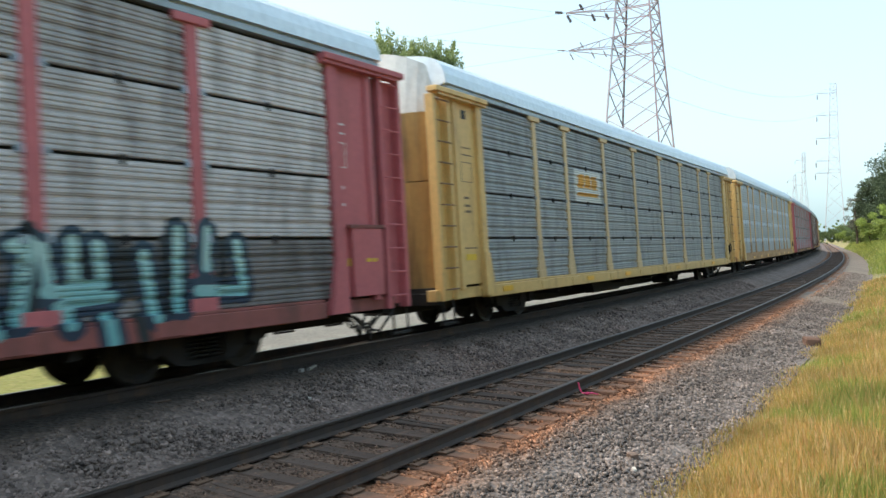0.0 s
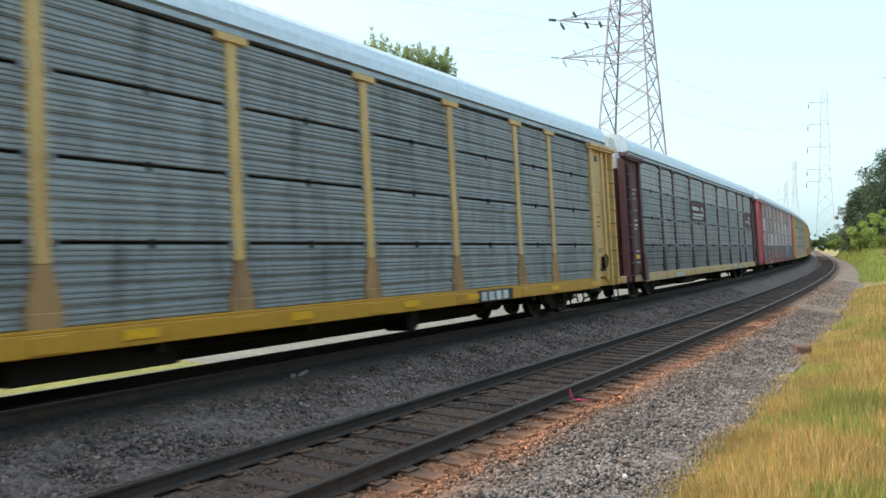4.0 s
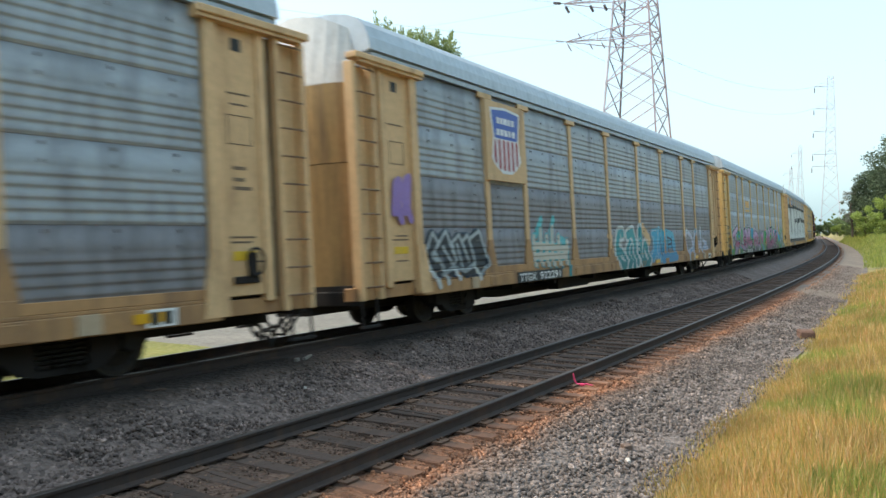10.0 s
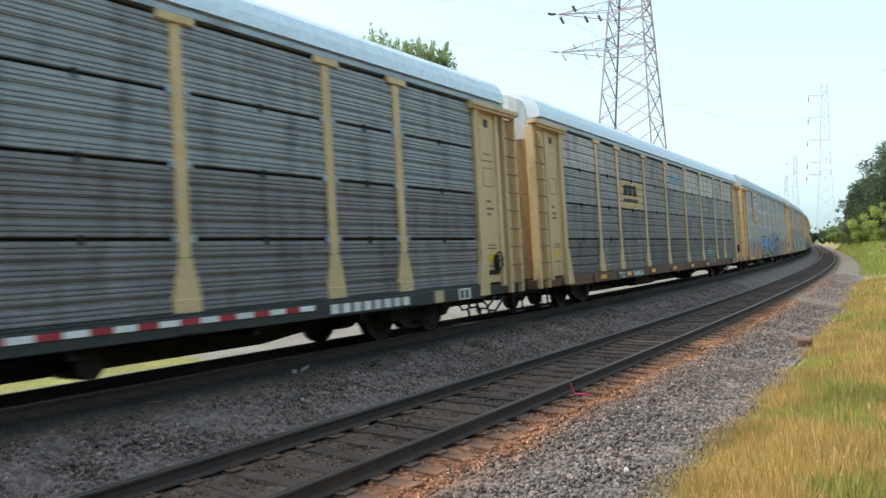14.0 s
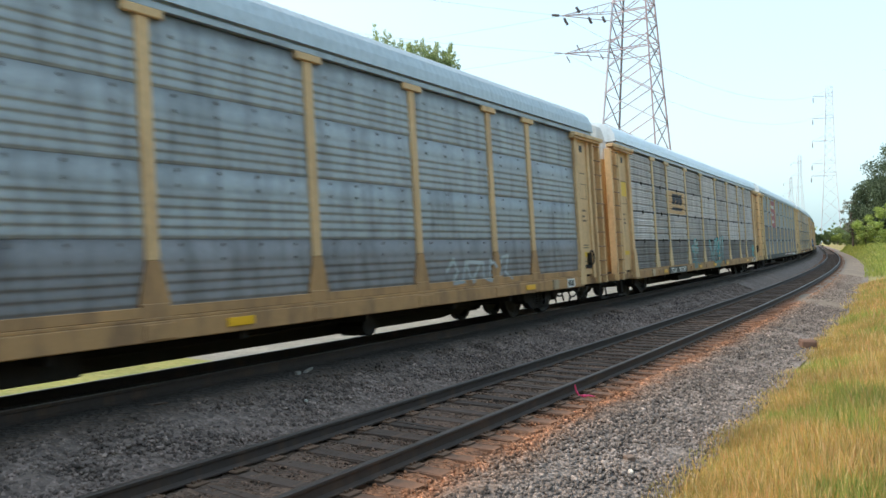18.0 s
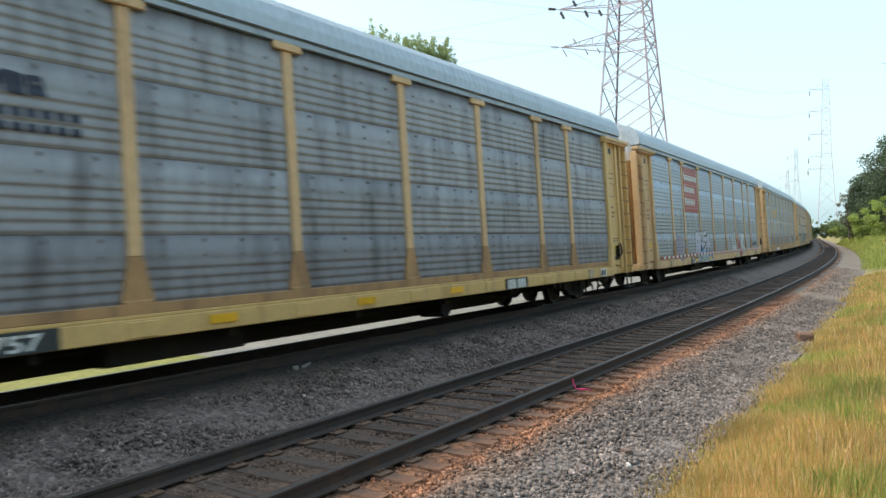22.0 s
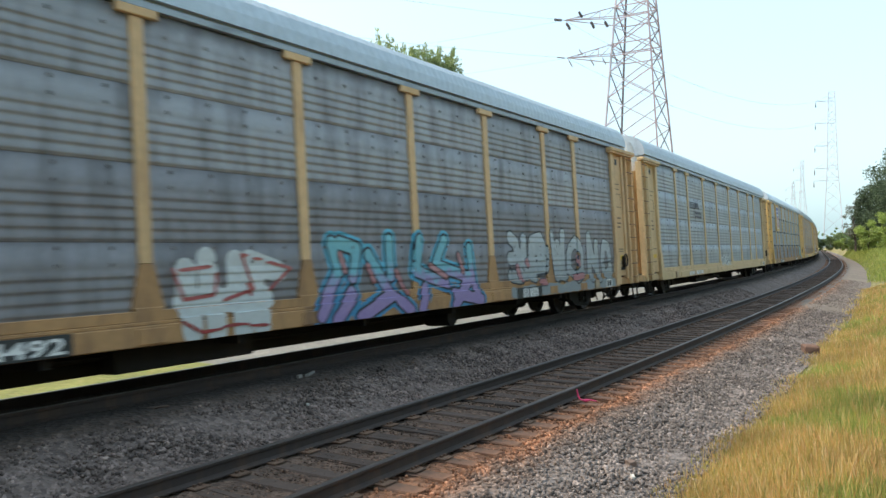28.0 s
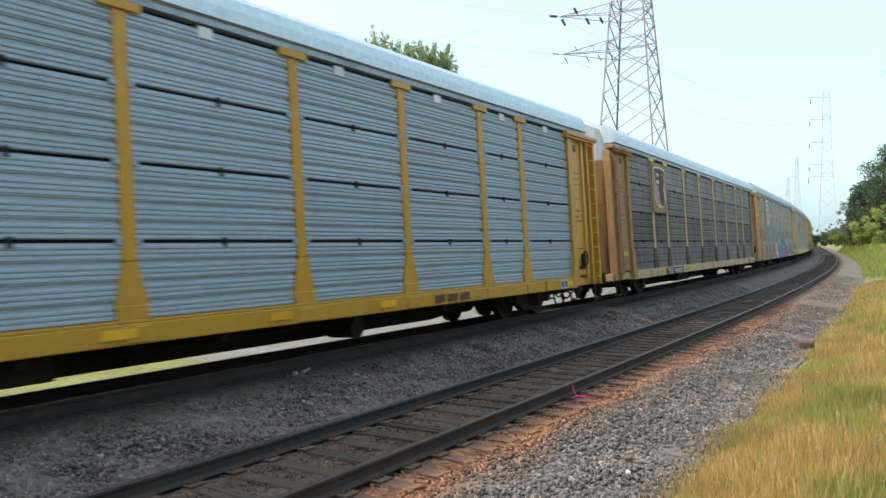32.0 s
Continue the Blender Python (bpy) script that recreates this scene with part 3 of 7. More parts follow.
def frame_mesh():
    def make():
        b = Build().box(-13.9, 13.9, -0.38, 0.38, 0.74, 1.12, 0.02)
        b.box(-13.8, 13.8, -1.32, 1.32, 1.1, 1.24)
        for x in (-8.0, -5.6, -2.8, 0, 2.8, 5.6, 8.0):
            b.box(x - 0.06, x + 0.06, -1.4, 1.4, 0.82, 1.12)
        b.add([(x, y, z) for y in (-0.3, 0.3) for x, z in ((-8.7, 0.76), (-6.7, 0.555), (6.7, 0.555), (8.7, 0.76))],
              [(0, 1, 2, 3), (7, 6, 5, 4), (0, 4, 5, 1), (1, 5, 6, 2), (2, 6, 7, 3)])
        b.box(-8.3, 8.3, 0.5, 0.9, 0.66, 0.84, 0.02).box(-4.5, -2.2, -1.0, -0.7, 0.6, 0.9, 0.02)
        for x in (-13.7, 13.7):
            b.box(x - 0.12, x + 0.12, -1.4, 1.4, 0.9, 1.15, 0.02)
        b.tube([(-6, -0.8, 0.85), (-1, -0.8, 0.78), (5, -0.75, 0.85)], 0.03, 5)
        b.lathe([(0, -0.3), (0.19, -0.3), (0.19, 0.3), (0, 0.3)], -0.8, 3.2, 0.72, 12)
        return b.mesh("underframe")
    return cached("frame", make)


def stirrup_mesh():
    return cached("stirrup", lambda: Build().tube([(13.35, -1.45, 1.0), (13.35, -1.47, 0.55), (13.75, -1.47, 0.55), (13.75, -1.45, 1.0)], 0.025, 5).box(13.3, 13.8, -1.5, -1.4, 0.52, 0.56).mesh("step"))


def coupler_mesh():
    def make():
        b = Build().box(13.7, 14.2, -0.1, 0.1, 0.78, 0.98, 0.02).box(14.12, 14.34, -0.17, 0.15, 0.74, 1.02, 0.04)
        b.tube([(13.75, -1.3, 0.92), (13.8, -0.8, 0.86), (14.0, -0.35, 0.88), (14.05, -0.15, 1.02)], 0.015, 5)
        return b.mesh("coupler")
    return cached("coupler", make)


def hose_mesh():
    def make():
        b = Build()
        for y, dip in ((-0.35, 0.42), (-0.6, 0.5)):
            b.tube([(13.3 + 1.0 * k / 8, y - 0.1 * math.sin(k), 0.85 - dip * math.sin(math.pi * k / 8) * (0.8 + 0.2 * math.cos(3 * k))) for k in range(9)], 0.028, 6)
        return b.mesh("air_hose")
    return cached("hose", make)


def truck_meshes():
    def make():
        sf = Build()
        pts = [(-1.15, .56), (-1.05, .66), (-.62, .68), (-.36, .74), (.36, .74), (.62, .68), (1.05, .66), (1.15, .56), (1.08, .40), (.72, .38), (.5, .2), (.3, .16), (-.3, .16), (-.5, .2), (-.72, .38), (-1.08, .40)]
        n = len(pts)
        v = [(x, -1.12, z) for x, z in pts] + [(x, -0.93, z) for x, z in pts]
        # the frame is built of an upper and a lower chord round the spring opening
        f = [(i, (i + 1) % n, n + (i + 1) % n, n + i) for i in range(n)]
        sf.add(v, f)
        sf.add([(x, -1.12, z) for x, z in (pts[15], pts[0], pts[1], pts[2], pts[3], pts[4], pts[5], pts[6], pts[7], pts[8], pts[9], (.34, .56), (-.34, .56), pts[14])], [tuple(range(14))[::-1]])
        sf.add([(x, -1.12, z) for x, z in (pts[14], (-.34, .56), (-.3, .24), (.3, .24), (.34, .56), pts[9], pts[10], pts[11], pts[12], pts[13])], [(0, 1, 2, 9), (2, 3, 8, 7, 9)[:4], (2, 3, 7, 8), (2, 8, 9), (3, 4, 5, 6), (3, 6, 7)])
        for x in (-0.85, 0.85):
            sf.lathe([(0, -.06), (.13, -.06), (.15, 0), (.15, .2)], -1.12, x, 0.46, 12)
        sp = Build()
        for x in (-0.2, 0.0, 0.2):
            for z in np.arange(0.26, 0.54, 0.055):
                sp.box(x - .07, x + .07, -1.1, -.96, z, z + .03)
        # Added plate, no real part: blocks the bright ground behind the springs.
        sp.box(-.33, .33, -0.95, -0.92, .2, .62)
        bo = Build().box(-0.22, 0.22, -1.0, 1.0, 0.5, 0.74, 0.03).box(-0.6, 0.6, -0.5, 0.5, 0.38, 0.5, 0.03)
        wh = Build()
        for sy in (-1, 1):
            prof = [(0.08, -0.07), (0.13, -0.08), (0.30, -0.03), (0.36, -0.065), (0.42, -0.065), (0.425, 0.05), (0.45, 0.06), (0.45, 0.085), (0.35, 0.085), (0.3, 0.02), (0.08, 0.05)]
            if sy > 0:
                prof = [(r, -y) for r, y in prof][::-1]
            wh.lathe(prof, sy * 0.76, 0, 0, 20)
        wh.lathe([(0, -1.05), (.07, -1.05), (.085, -.7), (.085, .7), (.07, 1.05), (0, 1.05)], 0, 0, 0, 10)
        for sy in (-1, 1):
            for k in range(5):
                a = 2 * math.pi * k / 5
                wh.box(0.2 * math.cos(a) - .025, 0.2 * math.cos(a) + .025, sy * .8 - .02, sy * .8 + .02, 0.2 * math.sin(a) - .025, 0.2 * math.sin(a) + .025)
        return sf.mesh("side_frame"), sp.mesh("coil_spring_pack"), bo.mesh("bolster"), wh.mesh("wheelset")
    return cached("truck", make)


def brake_mesh():
    def make():
        ring = [(12.62 + 0.15 * math.cos(a), -1.56, 1.72 + 0.19 * math.sin(a)) for a in np.linspace(0, 2 * math.pi, 13)]
        b = Build().tube(ring, 0.022, 5)
        for k in range(3):
            b.bar(ring[4 * k], (12.62, -1.53, 1.72), 0.02)
        b.box(12.56, 12.68, -1.54, -1.44, 1.5, 1.85, 0.015).box(12.3, 12.75, -1.5, -1.44, 1.42, 1.52, 0.01)
        return b.mesh("brake_wheel")
    return cached("brake", make)


CARS, WHEELS = [], []
FLIP = pose(0, 0, 0, 0, 0, 180)


def build_car(spec):
    kind, pan, post, end, sill, roof = spec["kind"], PANEL[spec["panel"]], PAINT[spec["post"]], PAINT[spec["end"]], PAINT[spec["sill"]], ROOF[spec["roof"]]
    car = thing("autorack_railcar", spec["label"], "railcar", "railcars of the train")
    part("underframe", frame_mesh(), STEEL, car, "black grimy steel underframe")
    # Added solid core, near-black for the shade inside, blocks sky through gaps.
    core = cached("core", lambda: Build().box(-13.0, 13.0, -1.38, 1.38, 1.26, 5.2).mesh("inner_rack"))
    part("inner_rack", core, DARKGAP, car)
    front, posts = spec.get("front", 0.0), spec.get("posts", POSTS)
    longer = Matrix.Translation((front / 2, 0, 0)) @ Matrix.Diagonal((1 + front / 26.6, 1, 1, 1))
    low = 0.89 if kind == "open" else 1.0
    part("roof", roof_mesh(), roof, car, "ribbed galvanised roof", at=longer @ Matrix.Translation((0, 0, 5.27 * (1 - low))) @ Matrix.Diagonal((1, 1, low, 1)))
    foot = PAINT[spec.get("foot", {"tan": "dirtytan", "yellow": "dirtytan"}.get(spec["post"], spec["post"]))]
    cuts = (-EDGE, *posts, EDGE + front)
    bays = [(a + (0.1 if k else 0.02), b - (0.1 if k < len(posts) else 0.02)) for k, (a, b) in enumerate(zip(cuts, cuts[1:]))]
    for side in (0, 1):
        m = FLIP if side else Matrix.Identity(4)
        part("side_sill", sill_mesh(), sill, car, at=m)
        part("eave_fascia", fascia_mesh(), FASCIA, car, at=longer @ m)
        for a, b in (bays if not side else BAYS):
            w, c = b - a, (a + b) / 2
            rows = range(4)
            for k in rows:
                if side and k:
                    continue
                if side:
                    me = cached(("far", kind, round(w, 2)), lambda: Build().box(-w / 2, w / 2, -.03, .04, 0, ROW * 4 - 0.02).mesh("panel"))
                else:
                    me = panel_mesh(kind, w)
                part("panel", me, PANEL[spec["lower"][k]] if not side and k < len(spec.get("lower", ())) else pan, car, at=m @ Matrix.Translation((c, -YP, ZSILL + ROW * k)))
            if not side and kind == "open":
                tagged(part("tab", tab_mesh(), STEEL, car, at=Matrix.Translation((c, -YP, 0))), kind="stuff")
            if not side and kind == "closed":
                part("base_rail", rail_strip(w), foot, car, at=Matrix.Translation((c, -YP, 0)))
                tagged(part("rivet_strip", bolt_mesh(w), PANEL["sooty"], car, at=Matrix.Translation((c, -YP, 0))), kind="stuff")
        for p in (posts if not side else POSTS):
            po = part("post", post_mesh(), post, car, at=m @ Matrix.Translation((p, -YP, 0)))
            if not side and kind == "open":
                tagged(part("clamp", clip_mesh(), PANEL[spec.get("clamp", "grey")], po), kind="stuff")
            if not side:
                part("post_foot", foot_mesh(), foot, po)
        gp, ep, ef, dr, st, ba = end_meshes()
        for e in (0, 1):
            # mirror the end to the car's other end
            mm = m if e == 0 else m @ Matrix.Diagonal((-1, 1, 1, 1))
            if front and e == side:
                mm = Matrix.Translation((front, 0, 0)) @ mm
            part("end_panel", ep, end, car, at=mm)
            part("end_frame", ef, end, car, at=mm)
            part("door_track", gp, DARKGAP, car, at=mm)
            part("drip_rail", dr, end, car, at=mm)
            lad = part("ladder_stile", st, end, car, at=mm)
            part("ladder_backing", ba, end, lad)
            part("step", stirrup_mesh(), STEEL, car, at=mm)
            if not side:
                for k in range(10):
                    part("rung", rung_mesh(), PAINT["rung"] if spec["end"] in ("tan", "yellow", "cream", "dirtytan") else end, lad, at=Matrix.Translation((0, 0, 1.2 + 0.41 * k)))
    for e in (0, 1):
        m = FLIP if e else Matrix.Translation((front, 0, 0))
        part("end_door", end_door_mesh(1.15, 3.34), END_DOOR.get(spec["end"], end), car, "curved end door leaf with sooty streaks", at=m)
        part("end_door", end_door_mesh(3.355, 4.72), END_DOOR.get(spec["end"], end), car, at=m)
        part("end_cap", end_door_mesh(4.724, 6.05, True), spec.get("cap", CAPWHITE), car, "white painted end cap", at=m)
        part("coupler", coupler_mesh(), STEEL, car, at=m @ Matrix.Translation((0, 0, 0.1)))
        part("air_hose", hose_mesh(), RUBBER, car, at=m)
    if spec.get("brake", True):
        part("brake_wheel", brake_mesh(), STEEL, car, "dark hand brake wheel on a bracket")
    sf, sp, bo, wh = truck_meshes()
    for x in (-TRUCK, TRUCK):
        tr = part("truck", bo, STEEL, car, "cast steel truck with two wheelsets", at=Matrix.Translation((x, 0, RISE)) @ Matrix.Rotation(-0.02, 4, "X"))
        for m in (Matrix.Identity(4), FLIP):
            part("side_frame", sf, STEEL, tr, at=m)
            tagged(part("coil_spring_pack", sp, STEEL, tr, at=m), kind="stuff")
        for wx in (-0.85, 0.85):
            w = part("wheelset", wh, WHEEL, tr, "worn steel wheels on an axle", at=Matrix.Translation((wx, 0, 0.425)))
            WHEELS.append((w, spec["n"], x + wx, wx))
    CARS.append((car, spec["n"]))
    return car


# seconds -> metres of the gap in front of the red car along the far track
def train_at(t):
    q = t - 16
    return 276.6 + 15.5635 * q - 0.06726 * q * q - 0.0001618 * q ** 3


# slack in the couplings: how far each car runs ahead of even spacing
SLACK = {-5: 0.7, -4: 0.7, -3: 0.7, -2: 0.7, -1: 0.6, 0: 0.12, 3: 0.07, 5: 0.06, 6: -0.05, 7: -0.05, 8: 0.05, 9: 0.17, 10: 0.28, 11: 0.12, 12: 0.04, 13: 0.05, 15: 0.04, 16: 0.22, 17: -0.08, 18: -0.08}


def car_pose(n, t):
    s = train_at(t) - PITCH * n - PITCH / 2 + SLACK.get(n, 0.0)
    a, b = (Vector((np.interp(s + d, FS, FX), np.interp(s + d, FS, FY), 0)) for d in (-TRUCK, TRUCK))
    x = (b - a).normalized()
    nrm = Vector((x.y, -x.x, 0))
    z = (Vector((0, 0, math.cos(BANK))) - nrm * math.sin(BANK)).normalized()
    y = z.cross(x)
    m = Matrix((x, y, z)).transposed().to_4x4()
    m.translation = (a + b) / 2
    return m


def motions():
    """The train rolls away along the far track, slowing a little; its wheels turn while they pass."""
    steps = [0.5 * i for i in range(65)]
    for car, n in CARS:
        walk(car, [(t, car_pose(n, t)) for t in steps])
    for w, n, off, wx in WHEELS:
        base = Matrix.Translation((wx, 0, 0.425))
        rows, angle, last = [(0.0, base)], 0.0, None
        for fr in range(1, 32 * FPS):
            t = fr / FPS
            s = train_at(t) - PITCH * (n + 0.5) + SLACK.get(n, 0.0) + off
            if 0 < s < 34:
                if last is None and fr > 1:
                    rows.append((t - 1 / FPS, base))
                if last is not None:
                    angle += (s - last) / 0.425
                rows.append((t, base @ Matrix.Rotation(angle, 4, "Y")))
                last = s
        rows.append((32.0, rows[-1][1]))
        walk(w, rows)


# ---- the consist ----
SPECS = []


def spec(n, kind, panel, post, end, sill, roof, label, **kw):
    d = dict(n=n, kind=kind, panel=panel, post=post, end=end, sill=sill, roof=roof, label=label, **kw)
    SPECS.append(d)
    return d


spec(-5, "closed", "grey", "tan", "tan", "dirtytan", "grey", "grey autorack railcar with faded buff ends")
spec(-4, "open", "brown", "rust", "brown", "rust", "grey", "sooty autorack railcar with oxide brown ends")
spec(-3, "open", "grey", "red", "red", "rust", "grey", "weathered grey autorack railcar with faded red ends")
spec(-2, "closed", "blue", "tan", "yellow", "dirtytan", "light", "grey autorack railcar with yellow ends and posts")
spec(-1, "open", "blue", "cream", "yellow", "yellow", "light", "grey autorack railcar with yellow ends and an orange emblem panel")
spec(0, "open", "brown", "red", "red", "oldred", "light", "sooty autorack railcar with faded red posts and spray paint",
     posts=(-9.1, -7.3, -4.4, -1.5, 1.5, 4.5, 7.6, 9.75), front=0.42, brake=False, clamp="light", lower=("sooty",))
spec(1, "open", "pale", "brown", "brown", "cream", "light", "grey autorack railcar with oxide brown posts and emblem panel", clamp="light", foot="umber", lower=("darkrow", "grey", "blue"))
spec(2, "open", "blue", "yellow", "yellow", "orange", "light", "grey autorack railcar with yellow posts and a plain buff plate")
spec(3, "closed", "blue", "tan", "tan", "dirtytan", "grey", "autorack railcar with white block lettering sprayed over its side")
spec(4, "closed", "blue", "yellow", "yellow", "black", "grey", "grey autorack railcar with pink lettering sprayed along its foot", lower=("darkrow",))
spec(5, "closed", "blue", "tan", "tan", "dirtytan", "grey", "grey autorack railcar with teal and blue spray paint", lower=("darkrow", "darkrow"))
spec(6, "closed", "blue", "tan", "tan", "dirtytan", "grey", "grey autorack railcar with blue and white spray lettering", lower=("darkrow",))
spec(7, "open", "brown", "cream", "cream", "rust", "light", "sooty autorack railcar with cream posts and a cream emblem panel", lower=("sooty", "darkrow", "grey"))
spec(8, "open", "blue", "cream", "cream", "black", "light", "grey autorack railcar with cream posts and a red sign", clamp="light", lower=("darkrow", "darkrow"))
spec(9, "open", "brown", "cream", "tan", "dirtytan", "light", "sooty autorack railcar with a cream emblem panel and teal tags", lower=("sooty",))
spec(10, "closed", "blue", "tan", "tan", "dirtytan", "grey", "grey autorack railcar with buff posts and orange emblem", lower=("darkrow",))
spec(11, "closed", "light", "tan", "tan", "tan", "grey", "blue-grey autorack railcar with a red sign and silver spray lettering", lower=("blue", "blue"))
spec(12, "closed", "grey", "tan", "yellow", "yellow", "grey", "grey autorack railcar with yellow ends and a dark emblem", lower=("darkrow",))
spec(13, "open", "pale", "yellow", "yellow", "dirtytan", "light", "grey autorack railcar with yellow posts and a shield sign", lower=("darkrow", "blue", "blue"))
spec(14, "closed", "blue", "cream", "cream", "cream", "grey", "clean grey autorack railcar with cream posts and a dark emblem")
spec(15, "closed", "grey", "tan", "tan", "dirtytan", "grey", "sooty autorack railcar with coloured spray lettering and a shield sign", lower=("darkrow", "darkrow"))
spec(16, "open", "grey", "yellow", "dirtytan", "cream", "light", "dark sooty autorack railcar with golden posts and a worn sign", foot="rust", lower=("sooty", "sooty", "darkrow"))
spec(17, "open", "light", "orange", "orange", "orange", "light", "new pale autorack railcar with golden yellow posts", clamp="light")
spec(18, "open", "light", "orange", "orange", "orange", "light", "new pale autorack railcar with golden yellow posts", clamp="light")
BUILT = {d["n"]: build_car(d) for d in SPECS}

# ---- painted marks on the cars ----
def two_tone(name, a, b, z0, z1, rough=0.55, scale=2.5):
    """Sprayed paint that fades from one colour into another up its height, patchily."""
    m = bpy.data.materials.new(name)
    nt, bs = nodes_of(m)
    tc = nt.nodes.new("ShaderNodeTexCoord")
    sp = nt.nodes.new("ShaderNodeSeparateXYZ")
    nt.links.new(tc.outputs["Object"], sp.inputs[0])
    r = nt.nodes.new("ShaderNodeMapRange")
    r.inputs[1].default_value, r.inputs[2].default_value = z0, z1
    nt.links.new(sp.outputs[2], r.inputs[0])
    n = noise_tex(nt, scale, 4, 0.6)
    ad = nt.nodes.new("ShaderNodeMath")
    ad.operation, ad.inputs[1].default_value, ad.inputs[2].default_value = "MULTIPLY_ADD", 0.8, -0.4
    nt.links.new(n, ad.inputs[0])
    sm = nt.nodes.new("ShaderNodeMath")
    nt.links.new(r.outputs[0], sm.inputs[0])
    nt.links.new(ad.outputs[0], sm.inputs[1])
    col = ramp(nt, sm.outputs[0], [(0.15, a), (0.85, b)])
    fine = noise_tex(nt, 14, 4, 0.7)
    col = mix(nt, 0.6, col, ramp(nt, fine, [(0.25, (0.7,) * 3), (0.75, (1.15,) * 3)]), "MULTIPLY")
    nt.links.new(col, bs.inputs["Base Color"])
    bs.inputs["Roughness"].default_value = rough
    return m


def tones(name, stops, rough=0.55, scale=3.0):
    """Sprayed paint in soft bands of colour from the foot up: (height, colour)."""
    lo, hi = stops[0][0], stops[-1][0]
    m = two_tone(name, stops[0][1], stops[-1][1], lo, hi, rough, scale)
    r = [q for q in m.node_tree.nodes if q.bl_idname == "ShaderNodeValToRGB"][0]
    e = r.color_ramp.elements
    while len(e) < len(stops):
        e.new(0.5)
    for el, (z, c) in zip(e, stops):
        el.position, el.color = (z - lo) / (hi - lo), (*c, 1)
    return m


